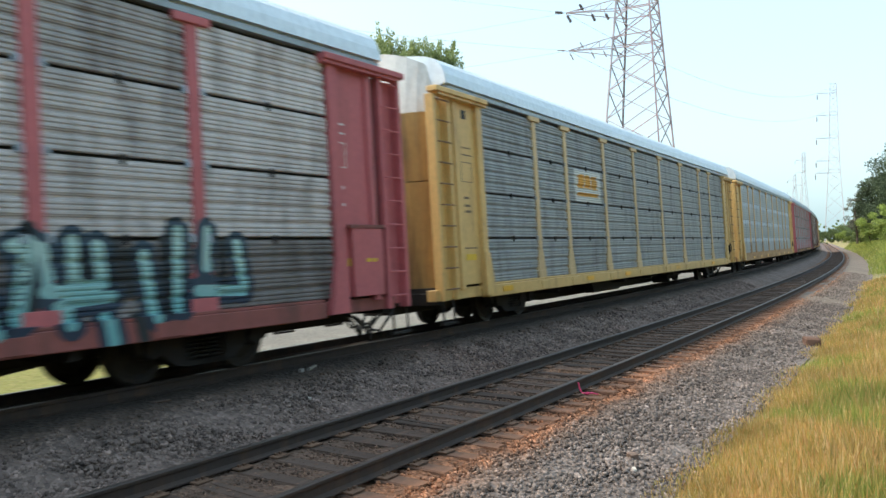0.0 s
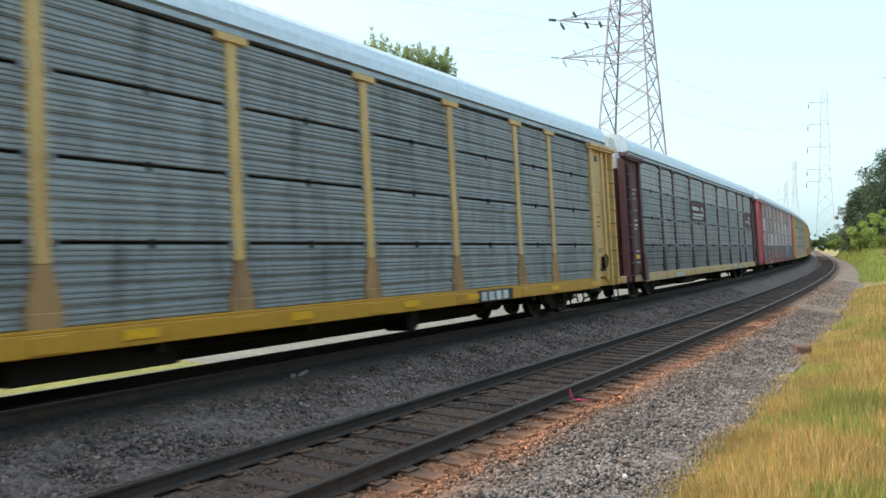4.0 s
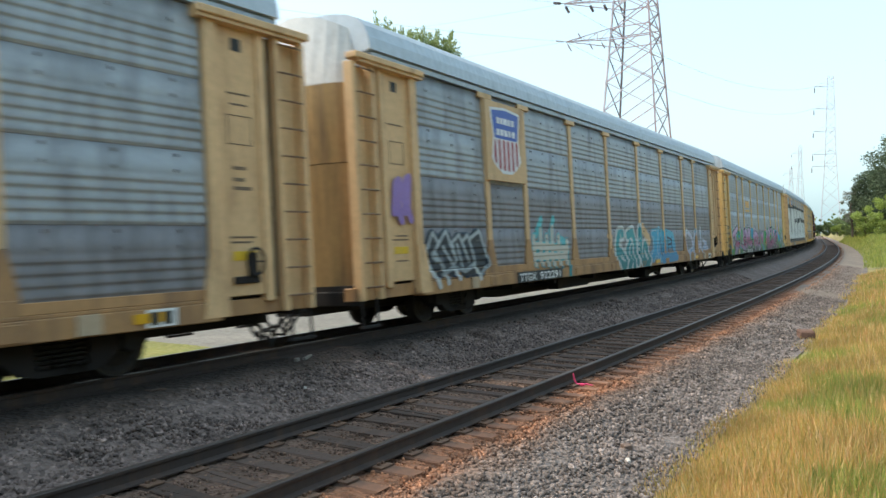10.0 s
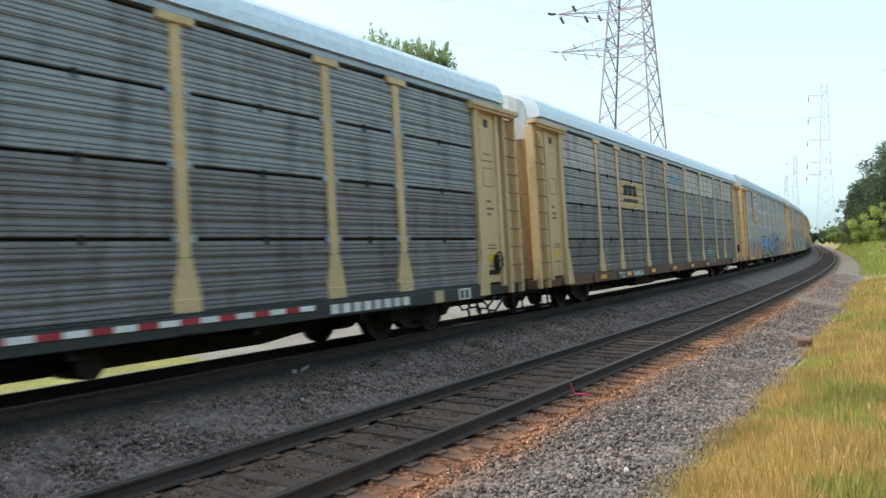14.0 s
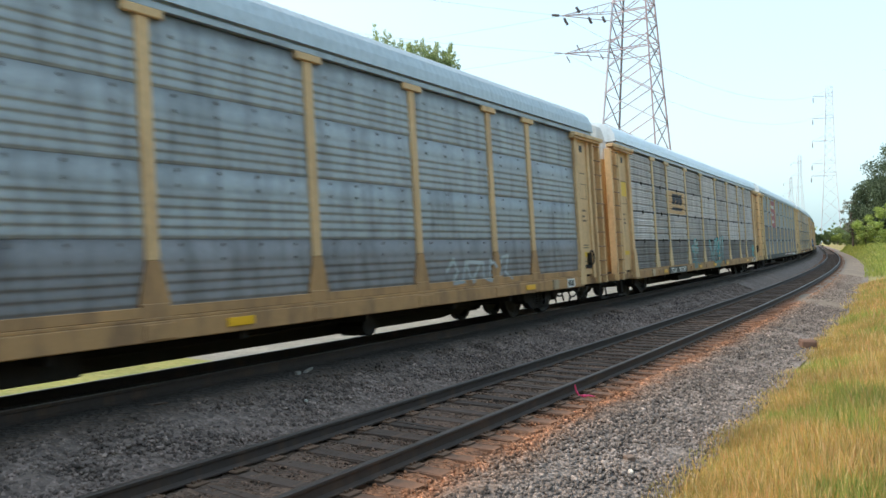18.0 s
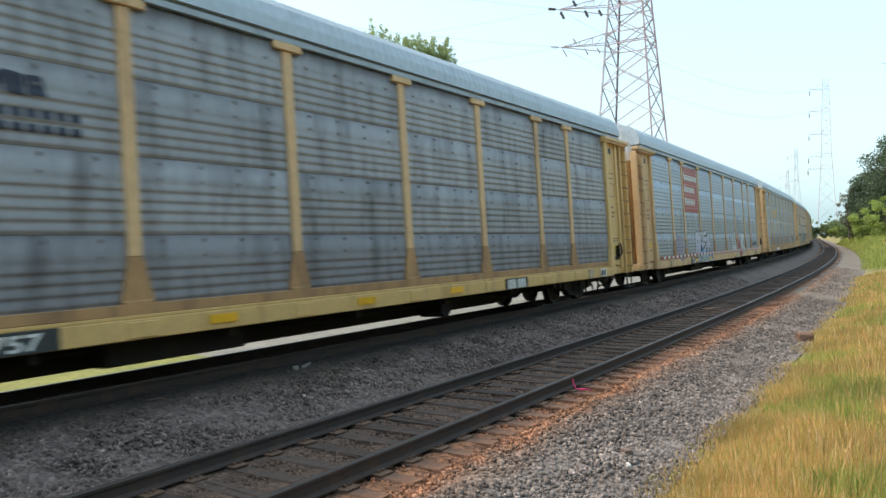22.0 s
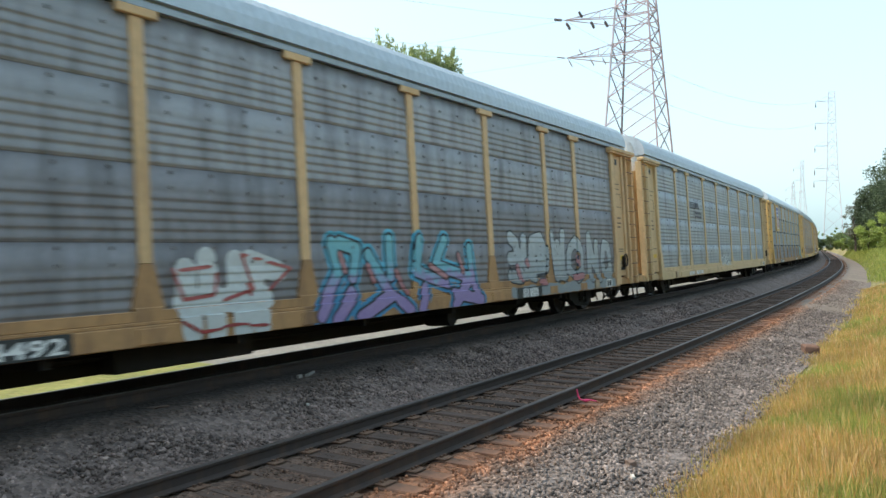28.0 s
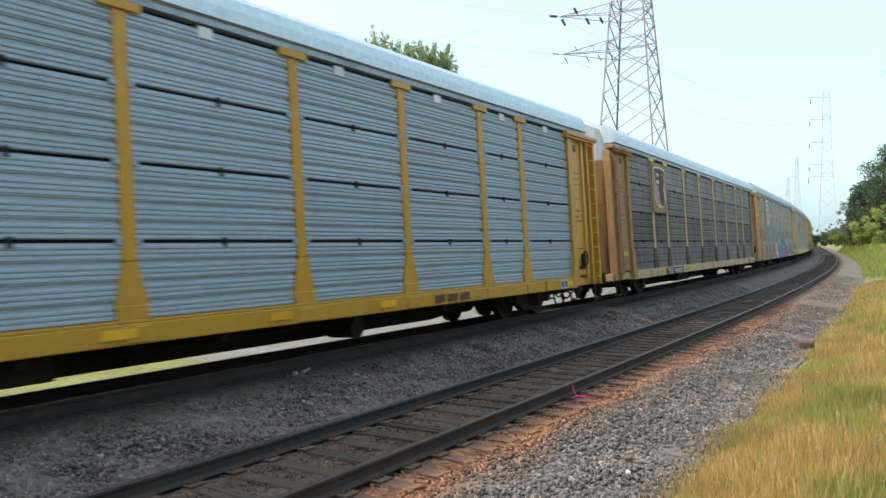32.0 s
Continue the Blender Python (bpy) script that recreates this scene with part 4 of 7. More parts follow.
SPRAY = {
    "rosy": tones("sprayed_rose_to_lilac", [(1.0, (0.26, 0.20, 0.30)), (1.3, (0.30, 0.22, 0.34)), (1.42, (0.33, 0.05, 0.13)), (1.75, (0.40, 0.10, 0.20)), (1.95, (0.50, 0.32, 0.52)), (2.4, (0.60, 0.44, 0.62))]),
    "plum": tones("sprayed_plum_to_lilac", [(1.0, (0.16, 0.04, 0.11)), (1.4, (0.26, 0.05, 0.13)), (1.75, (0.36, 0.10, 0.20)), (1.95, (0.48, 0.30, 0.50)), (2.4, (0.60, 0.44, 0.62))]),
    "leaf": two_tone("sprayed_leaf_green", (0.06, 0.22, 0.04), (0.05, 0.34, 0.10), 1.0, 2.2, 0.55, 5),
    "sky": two_tone("sprayed_bright_sky_blue", (0.03, 0.28, 0.48), (0.06, 0.40, 0.60), 1.0, 2.3),
    "deepteal": tones("sprayed_deep_teal", [(1.0, (0.012, 0.17, 0.19)), (1.5, (0.02, 0.22, 0.24)), (1.9, (0.04, 0.33, 0.36)), (2.3, (0.06, 0.30, 0.33))]),
    "navyblue": tones("sprayed_navy_to_blue", [(1.0, (0.01, 0.03, 0.06)), (1.5, (0.012, 0.05, 0.10)), (1.9, (0.02, 0.10, 0.26)), (2.5, (0.03, 0.14, 0.36))]),
    "halfblue": tones("sprayed_blue_over_black", [(1.0, (0.012, 0.014, 0.02)), (1.5, (0.015, 0.018, 0.03)), (1.58, (0.03, 0.20, 0.58)), (2.4, (0.04, 0.24, 0.62))], scale=1.0),
    "frost": tones("sprayed_lilac_white", [(1.0, (0.30, 0.45, 0.52)), (1.4, (0.46, 0.46, 0.56)), (1.8, (0.52, 0.50, 0.60)), (2.3, (0.60, 0.62, 0.64))], scale=6.0),
    "smoke": two_tone("sprayed_smoky_silver", (0.26, 0.29, 0.30), (0.46, 0.50, 0.51), 1.0, 2.4, 0.6, 5),
    "oldrose": two_tone("sprayed_old_rose", (0.40, 0.16, 0.17), (0.48, 0.24, 0.24), 1.0, 2.2),
    "cream2": two_tone("sprayed_chalky_cream", (0.50, 0.46, 0.38), (0.58, 0.55, 0.47), 1.0, 2.4, 0.7, 6),
    "violet": tones("sprayed_violet_to_turquoise", [(1.0, (0.30, 0.22, 0.44)), (1.5, (0.33, 0.26, 0.46)), (1.75, (0.16, 0.42, 0.50)), (2.3, (0.20, 0.50, 0.56))], scale=5.0),
    "haze": two_tone("sprayed_thin_lilac", (0.28, 0.25, 0.29), (0.36, 0.32, 0.37), 1.0, 2.2, 0.7, 8),
    "black": two_tone("sprayed_black", (0.02, 0.024, 0.03), (0.03, 0.035, 0.04), 1, 2.4),
    "dark": two_tone("sprayed_dark_blue", (0.015, 0.03, 0.06), (0.03, 0.06, 0.09), 1, 2.4),
    "white": two_tone("sprayed_white", (0.55, 0.58, 0.57), (0.66, 0.68, 0.66), 1, 4.2),
    "wall": worn("sprayed_white_blockout", (0.66, 0.67, 0.63), (0.46, 0.43, 0.36), 0.35, 0.7, 0.0, 7, (0.9, 0.9, 0.3)),
    "grey": two_tone("sprayed_silver", (0.30, 0.33, 0.34), (0.42, 0.45, 0.46), 1, 2.4),
    "pink": two_tone("sprayed_pink", (0.24, 0.04, 0.12), (0.52, 0.36, 0.55), 1.35, 2.1),
    "lilac": two_tone("sprayed_lilac", (0.42, 0.30, 0.50), (0.22, 0.55, 0.60), 1.2, 2.1, 0.55, 6),
    "green": two_tone("sprayed_green", (0.05, 0.26, 0.12), (0.04, 0.34, 0.42), 1.1, 2.1, 0.55, 5),
    "teal": two_tone("sprayed_teal", (0.03, 0.22, 0.24), (0.10, 0.48, 0.52), 0.9, 2.2, 0.55, 4),
    "paleteal": two_tone("sprayed_pale_teal", (0.16, 0.40, 0.42), (0.38, 0.55, 0.52), 1.0, 2.3, 0.55, 4),
    "greyteal": two_tone("sprayed_grey_teal", (0.17, 0.19, 0.18), (0.33, 0.39, 0.40), 1.2, 2.1, 0.6, 3),
    "blue": two_tone("sprayed_blue", (0.012, 0.014, 0.02), (0.04, 0.22, 0.62), 1.28, 1.62, 0.55, 1.0),
    "cyan": two_tone("sprayed_sky_blue", (0.05, 0.25, 0.45), (0.10, 0.42, 0.58), 1.1, 2.1),
    "red": two_tone("sprayed_red", (0.30, 0.05, 0.05), (0.42, 0.12, 0.10), 1.1, 2.1),
    "rosewhite": two_tone("sprayed_rose_white", (0.42, 0.20, 0.22), (0.62, 0.54, 0.54), 1.0, 2.1, 0.55, 5),
    "purple": two_tone("sprayed_purple", (0.20, 0.12, 0.36), (0.32, 0.20, 0.48), 1.1, 3.1),
}
SIGN = {
    "blue": worn("sign_blue_enamel", (0.02, 0.07, 0.36), (0.04, 0.09, 0.30), 0.2, 0.4),
    "red": worn("sign_red_paint", (0.36, 0.025, 0.04), (0.27, 0.03, 0.045), 0.35, 0.5),
    "pinkred": worn("sign_faded_red_paint", (0.42, 0.13, 0.15), (0.34, 0.11, 0.13), 0.4, 0.6),
    "white": worn("sign_white_paint", (0.74, 0.74, 0.74), (0.60, 0.60, 0.60), 0.3, 0.5),
    "orange": worn("emblem_orange_paint", (0.66, 0.33, 0.03), (0.50, 0.26, 0.05), 0.3, 0.5),
    "navy": worn("emblem_dark_paint", (0.02, 0.026, 0.05), (0.05, 0.05, 0.06), 0.4, 0.6),
    "yellow": worn("notice_yellow_paint", (0.72, 0.46, 0.03), (0.55, 0.34, 0.05), 0.3, 0.5),
    "tan": PAINT["tan"], "cream": PAINT["cream"], "brown": PAINT["brown"], "yellowpaint": PAINT["yellow"], "rust": PAINT["rust"],
}


def seg_dist(X, Z, a, b):
    dx, dz = b[0] - a[0], b[1] - a[1]
    t = np.clip(((X - a[0]) * dx + (Z - a[1]) * dz) / (dx * dx + dz * dz + 1e-9), 0, 1)
    return np.hypot(X - a[0] - t * dx, Z - a[1] - t * dz)


def strokes_field(strokes, width):
    def f(X, Z):
        d = np.full(X.shape, 9.0)
        for line in strokes:
            for a, b in zip(line, line[1:]):
                d = np.minimum(d, seg_dist(X, Z, a, b))
        return d - width / 2
    return f


def rect_field(x0, x1, z0, z1, wob=0.0, seed=0):
    def f(X, Z):
        d = np.maximum(np.maximum(x0 - X, X - x1), np.maximum(z0 - Z, Z - z1))
        if wob:
            d = d + wob * (np.sin(X * 5.1 + seed) * np.sin(Z * 7.3 + seed) + 0.5 * np.sin(X * 13 + Z * 9 + seed))
        return d
    return f


def grid_lines(kind, x0, x1, z0, z1, cell, posts=POSTS):
    xs = list(np.arange(x0, x1 + cell, cell))
    for p in posts:
        for e in (0.1, 0.11, 0.24, 0.25):
            xs += [v for v in (p - e, p + e) if x0 < v < x1]
    zs = [z0, z1]
    if kind in PROF:
        for k in range(4):
            zs += [ZSILL + ROW * k + z for z, _ in PROF[kind]]
            zs += list(ZSILL + ROW * k + np.arange(0.68, 0.96, 0.06)) if kind == "closed" else []
        zs += list(np.arange(0.95, 1.24, 0.05)) + [1.255, 1.262]
    else:
        zs += list(np.arange(z0, z1, cell))
    if z1 - z0 < 0.7:
        zs += list(np.arange(z0, z1, 0.017))
    zs = sorted({round(float(z), 3) for z in zs if z0 - 1e-6 <= z <= z1 + 1e-6})
    return np.array(sorted({round(float(x), 3) for x in xs})), np.array(zs)


def shape_mesh(name, field, kind, box, cell=0.06, lift=0.006, flat=None, posts=POSTS):
    """The part of a car's side where the field is below nought, as a skin that follows ribs, posts and sill."""
    x0, x1, z0, z1 = box
    xs, zs = grid_lines(kind, x0, x1, z0, z1, cell, posts)
    X, Z = np.meshgrid(xs, zs, indexing="ij")
    F = field(X, Z)
    D = np.full(X.shape, flat) if flat is not None else side_depth(kind, X, Z, posts) + lift
    v, f = [], []
    nx, nz = X.shape
    inside = F < 0
    anyin = inside[:-1, :-1] | inside[1:, :-1] | inside[1:, 1:] | inside[:-1, 1:]
    ids = {}

    def vert(key, x, d, z):
        if key not in ids:
            ids[key] = len(v)
            v.append((x, -d, z))
        return ids[key]
    for i, j in zip(*np.nonzero(anyin)):
        c = ((i, j), (i + 1, j), (i + 1, j + 1), (i, j + 1))
        poly = []
        for a, b in zip(c, c[1:] + c[:1]):
            fa, fb = F[a], F[b]
            if fa < 0:
                poly.append(vert(a, X[a], D[a], Z[a]))
            if (fa < 0) != (fb < 0):
                t = fa / (fa - fb)
                key = (a, b) if a < b else (b, a)
                poly.append(vert(key, X[a] + t * (X[b] - X[a]), D[a] + t * (D[b] - D[a]), Z[a] + t * (Z[b] - Z[a])))
        if len(poly) > 2:
            f.append(poly)
    return mesh_of(name, v, f) if f else None


GLYPH = {
    "I": [[(.5, 0), (.5, 1)], [(.05, .0), (.95, .0)], [(.05, 1), (.95, 1)]],
    "L": [[(.2, 1), (.2, .05), (.95, .05)]],
    "O": [[(.5 + .42 * math.cos(a), .5 + .48 * math.sin(a)) for a in np.linspace(0, 2 * math.pi, 13)]],
    "V": [[(.02, 1), (.5, 0), (.98, 1)]],
    "E": [[(.95, .97), (.2, .92), (.15, .05), (.98, .08)], [(.18, .5), (.8, .53)]],
    "Y": [[(.02, 1), (.5, .52), (.98, 1)], [(.5, .52), (.35, 0)]],
    "U": [[(.05, 1), (.12, .2), (.5, .03), (.88, .2), (.95, 1)]],
}


def word(text, x0, x1, z0, z1, slant=0.0, grow=0.0):
    out, n = [], len(text)
    for i, ch in enumerate(text):
        w = (x1 - x0) / n
        for line in GLYPH.get(ch, []):
            out.append([(x0 + w * (i + 0.1 + 0.8 * a) + slant * (b - .5), z0 + (z1 - z0) * b + grow * math.sin(i * 2.1)) for a, b in line])
    return out


def scrawl(x0, x1, z0, z1, n, seed, spiky=0.0):
    """Letter-like marks that spell nothing."""
    rng = random.Random(seed)
    out, w = [], (x1 - x0) / n
    shapes = [[(0, .1), (.35, .95), (.55, .3), (.95, .9)], [(.05, .9), (.5, .05), (.95, .7)], [(.1, .2), (.3, .9), (.8, .95), (.6, .35), (.95, .05)],
              [(0, .5), (.4, 1), (.7, .45), (.35, .05), (1, .1)], [(.1, .8), (.15, .15), (.55, .05), (.6, .9), (.95, .6)], [(0, .05), (.3, .7), (.65, .1), (1, .95)],
              [(.05, .3), (.2, .95), (.55, 1), (.45, .55), (.15, .3), (.6, 0), (.95, .35)]]
    last = None
    for i in range(n):
        line = rng.choice(shapes)
        tall = rng.uniform(0.88, 1.0)
        out.append([(x0 + w * (i + .06 + .88 * a) + rng.uniform(-.03, .03) * w + 0.1 * w * (b - .5), z0 + (z1 - z0) * (b * tall + rng.uniform(-.03, .03))) for a, b in line])
        if last and rng.random() < 0.35:
            out.append([last, out[-1][0]])
        last = out[-1][-1]
        if spiky and rng.random() < spiky:
            a = out[-1][-1]
            out.append([a, (a[0] + rng.uniform(.1, .5) * w, a[1] + rng.choice((-1, 1)) * 0.25 * (z1 - z0))])
    return out


KIND = {d["n"]: d["kind"] for d in SPECS}
POSTS_OF = {d["n"]: d.get("posts", POSTS) for d in SPECS}


def islands(me):
    """One mesh for each patch of paint that stands apart from the others."""
    root = list(range(len(me.vertices)))

    def find(a):
        while root[a] != a:
            root[a] = root[root[a]]
            a = root[a]
        return a
    faces = [tuple(p.vertices) for p in me.polygons]
    for f in faces:
        a = find(f[0])
        for b in f[1:]:
            root[find(b)] = a
    groups = {}
    for f in faces:
        groups.setdefault(find(f[0]), []).append(f)
    if len(groups) == 1:
        return [me]
    co, out = [tuple(v.co) for v in me.vertices], []
    for fs in groups.values():
        if len(fs) > 5:
            ids = {v: i for i, v in enumerate(sorted({v for f in fs for v in f}))}
            out.append(mesh_of(me.name, [co[v] for v in ids], [tuple(ids[v] for v in f) for f in fs]))
    return out


def spray(n, strokes, layers, label="", cell=0.06, name="sprayed_lettering", lift=0.005):
    """Layers of (paint, stroke width), widest first; each later layer is a part on the first."""
    xs = [p[0] for s in strokes for p in s]
    zs = [p[1] for s in strokes for p in s]
    first = None
    for k, (paint, width) in enumerate(layers):
        m = width / 2 + 0.1
        me = shape_mesh(name, strokes_field(strokes, width), KIND[n], (min(xs) - m, max(xs) + m, max(min(zs) - m, 0.955), min(max(zs) + m, 5.1)), cell, lift + 0.004 * k, posts=POSTS_OF[n])
        if me is None:
            continue
        for piece in islands(me):
            ob = part(name if k == 0 else "paint_layer", piece, SPRAY[paint] if paint in SPRAY else SIGN[paint], BUILT[n] if k == 0 else first, label if k == 0 else "")
            first = first or ob
    return first


def angular(n, polys, layers, label):
    """Filled letters with straight edges: layers of (paint, inset), outermost first."""
    first = None
    for k, (paint, inset) in enumerate(layers):
        for poly in polys:
            def f(X, Z):
                d, inside = np.full(X.shape, 9.0), np.zeros(X.shape, bool)
                for (xa, za), (xb, zb) in zip(poly, poly[1:] + poly[:1]):
                    d = np.minimum(d, seg_dist(X, Z, (xa, za), (xb, zb)))
                    if za != zb:
                        inside ^= ((za > Z) != (zb > Z)) & (X < (xb - xa) * (Z - za) / (zb - za) + xa)
                return np.where(inside, -d, d) + inset
            xs, zs = zip(*poly)
            me = shape_mesh("letter", f, KIND[n], (min(xs) - 0.2, max(xs) + 0.2, max(min(zs) - 0.2, 0.955), max(zs) + 0.2), 0.045, 0.005 + 0.004 * k, posts=POSTS_OF[n])
            if me is not None:
                ob = part("sprayed_letter" if k == 0 else "paint_layer", me, SPRAY[paint], BUILT[n] if k == 0 else first, label if k == 0 else "")
                first = first or ob


def patch(n, x0, x1, z0, z1, paint, label="", wob=0.0, name="painted_panel", lift=0.004, parent=None, cell=0.08):
    me = shape_mesh(name, rect_field(x0, x1, z0, z1, wob, n), KIND[n], (x0 - wob * 2, x1 + wob * 2, max(z0 - wob * 2, 0.955), min(z1 + wob * 2, 5.12)), cell, lift, posts=POSTS_OF[n])
    return part(name, me, SPRAY[paint] if paint in SPRAY else SIGN.get(paint) or PAINT.get(paint), parent or BUILT[n], label)


def flat_shape(name, strokes, width, y, mat, parent, box=None, field=None, cell=0.04):
    xs = [p[0] for s in strokes for p in s] if strokes else [box[0], box[1]]
    zs = [p[1] for s in strokes for p in s] if strokes else [box[2], box[3]]
    m = width / 2 + 0.06
    me = shape_mesh(name, field or strokes_field(strokes, width), "flat", (min(xs) - m, max(xs) + m, min(zs) - m, max(zs) + m), cell, flat=y)
    return part(name, me, mat, parent)


def slab(name, n, x0, x1, z0, z1, y, thick, mat, label="", parent=None):
    me = Build().box(x0, x1, -y, -y + thick, z0, z1, min(0.004, thick / 3)).mesh(name)
    return part(name, me, mat, parent or BUILT[n], label)


def shield_sign(n, x0, x1, z0, z1, plate, faded=False):
    """A flat plate between two posts with a striped shield on it."""
    p = slab("sign_plate", n, x0 - 0.06, x1 + 0.06, z0, z1, 1.56, 0.06, plate, "plain painted sign plate with a striped shield")
    cx, w, top, bot = (x0 + x1) / 2, (x1 - x0) * 0.42, z1 - 0.12, z0 + 0.2

    def outline(s):
        def f(X, Z):
            q = np.clip((Z - bot) / (top - bot), 0, 1)
            half = w * (0.80 + 0.2 * np.abs(2 * q - 1.1)) * np.clip((q + 0.02) * 4.5, 0, 1) ** 0.5
            return np.maximum(np.abs(X - cx) - half, np.maximum(bot - Z, Z - top + 0.06 * np.abs(X - cx) / w)) + s
        return f
    box = (cx - w, cx + w, bot, top)
    sh = flat_shape("shield", None, 0, 1.565, SIGN["white"], p, box, outline(-0.03))
    mid = bot + (top - bot) * 0.52
    flat_shape("shield_top", None, 0, 1.569, SIGN["rust"] if faded else SIGN["blue"], sh, box, lambda X, Z: np.maximum(outline(0.03)(X, Z), mid - Z))
    for k in range(6):
        xa = cx - w * 0.82 + k * w * 0.29
        flat_shape("stripe", None, 0, 1.569, SIGN["red"], sh, box, lambda X, Z, xa=xa: np.maximum(outline(0.04)(X, Z), np.maximum(Z - mid + 0.02, np.abs(X - xa - 0.07 * w) - 0.075 * w)))
    for k, (a, b) in enumerate(((0.62, 0.66), (0.80, 0.88))):
        zc = bot + (top - bot) * a
        ln = w * (0.62 if k == 0 else 0.58)
        for j in range(5):
            xa = cx - ln + j * ln * 0.42
            if faded and j in (2, 3):
                continue
            slab("lettering_bar", n, xa, xa + ln * 0.3, zc - 0.07, zc + 0.07, 1.573, 0.006, SIGN["white"], parent=sh)
    return p


def emblem_blocks(n, x0, x1, z0, z1, paint, under=True, name="emblem"):
    """A worn three-block emblem with a bar beneath, as plain shapes."""
    w = (x1 - x0) / 3
    zb = z0 + (z1 - z0) * (0.3 if under else 0.0)
    first = None
    for k in range(3):
        a, b = x0 + w * (k + .05), x0 + w * (k + .88)
        f0 = rect_field(a, b, zb + 0.04, z1, 0.012, n + k)
        lean = (0.06, 0.0, -0.06)[k]
        f = lambda X, Z: f0(X - lean * (Z - zb) / (z1 - zb), Z)
        me = shape_mesh(name, f, KIND[n], (x0 - .2, x1 + .2, z0 - .1, z1 + .2), 0.04, 0.012)
        ob = part(name, me, SIGN[paint], first or BUILT[n], "worn emblem in plain blocks" if first is None else "")
        first = first or ob
    if under:
        patch(n, x0, x1, z0, z0 + (z1 - z0) * 0.18, paint, name="emblem_bar", lift=0.012, parent=first, cell=0.05)


FONT_CACHE = {}


def lettering(n, text, x0, x1, z0, z1, mat, y=1.583, name="car_number"):
    """Letters on the flat sill, fitted into a box."""
    if text not in FONT_CACHE:
        cu = bpy.data.curves.new("letters", "FONT")
        cu.body, cu.size, cu.extrude, cu.offset = text, 1.0, 0.0, 0.022
        ob = new("letters", cu)
        dg = bpy.context.evaluated_depsgraph_get()
        me = bpy.data.meshes.new_from_object(ob.evaluated_get(dg))
        bpy.data.objects.remove(ob)
        FONT_CACHE[text] = me
    src = FONT_CACHE[text]
    co = np.array([v.co[:] for v in src.vertices])
    lo, hi = co.min(0), co.max(0)
    v = [(x0 + (c[0] - lo[0]) / (hi[0] - lo[0]) * (x1 - x0), -y, z0 + (c[1] - lo[1]) / (hi[1] - lo[1]) * (z1 - z0)) for c in co]
    me = mesh_of(name, v, [tuple(p.vertices) for p in src.polygons])
    return part(name, me, mat, BUILT[n], "white stencilled " + name.replace("_", " "))


def bars(n, x0, x1, z0, z1, k, mat, y=1.583, name="lettering_bar", parent=None):
    w = (x1 - x0) / k
    for i in range(k):
        slab(name, n, x0 + w * i, x0 + w * (i + 0.72), z0, z1, y, 0.004, mat, parent=parent)


def number_board(n, x0, x1, code, digits, xa, xb, xc, xd, zl=0.97, zh=1.175, mat=None):
    slab("number_board", n, x0, x1, 0.955, 1.20, 1.579, 0.02, PAINT["black"], "black painted board for the car number")
    if code:
        lettering(n, code, xa, xb, zl + 0.01, zh - 0.01, mat or WHITE, name="reporting_mark")
    else:
        bars(n, xa, xb, zl, zh, 4, mat or WHITE)
    if digits:
        lettering(n, digits, xc, xd, zl + 0.01, zh - 0.01, mat or WHITE)
    else:
        bars(n, xc, xd, zl, zh, 6, mat or WHITE)


def reflectors(n, xs, mat=None):
    for x in xs:
        slab("reflector", n, x - 0.24, x + 0.24, 1.03, 1.15, 1.586, 0.01, mat or AMBER, "amber reflector plate")


def notices(n, seed, dark=FADED, yellow=True, ends=(1, -1)):
    """Small stencilled notices on the flat end bays."""
    rng = random.Random(seed)
    for e in ends:
        xa, xb = (12.25, 12.8) if e > 0 else (-12.8, -12.25)
        for z in (4.05, 3.9, 2.05, 1.98, 1.6):
            if rng.random() < 0.75:
                slab("stencil_line", n, xa + rng.uniform(0, .15), xb - rng.uniform(0, .15), z, z + 0.028, 1.455, 0.004, dark)
        slab("slot", n, (xa + xb) / 2 - 0.1, (xa + xb) / 2 + 0.08, 4.66, 4.84, 1.457, 0.006, BLACK, "dark slot under the eave")
        for z in (3.35, 3.75):
            slab("outline_bar", n, xa + .05, xb - .05, z, z + 0.016, 1.455, 0.004, dark)
        for x in (xa + .05, xb - .066):
            slab("outline_bar", n, x, x + 0.016, 3.367, 3.749, 1.455, 0.004, dark)
        for z in (2.72, 2.84, 3.0):
            slab("stencil_line", n, xa + .12, xb - rng.uniform(.1, .25), z, z + 0.05, 1.455, 0.004, dark)
        if yellow:
            slab("notice_plate", n, xa + .06, xb - .06, 1.74, 1.87, 1.458, 0.008, SIGN["yellow"], "small yellow notice plate")


FITTING = worn("pale_worn_fitting_paint", (0.50, 0.38, 0.25), (0.28, 0.18, 0.11), 0.5, 0.7, vary=0.15)


def sill_fittings(n, box_x, plate_x, mat):
    """A junction box and a small black and white label plate on the side sill."""
    for x in (-box_x, box_x):
        slab("junction_box", n, x - 0.15, x + 0.15, 0.97, 1.2, 1.6, 0.07, FITTING if n not in (7, 17, 18) else mat, "small steel box on the side sill")
    p = slab("label_plate", n, plate_x - 0.22, plate_x + 0.22, 0.97, 1.19, 1.583, 0.012, WHITE, "white label plate with dark squares")
    for dx in (-0.11, 0.08):
        slab("dark_square", n, plate_x + dx - 0.06, plate_x + dx + 0.06, 1.0, 1.16, 1.588, 0.006, BLACK, parent=p)


for n in range(3, 19):
    sill_fittings(n, 10.1, 11.05, PAINT[next(d["sill"] for d in SPECS if d["n"] == n)])
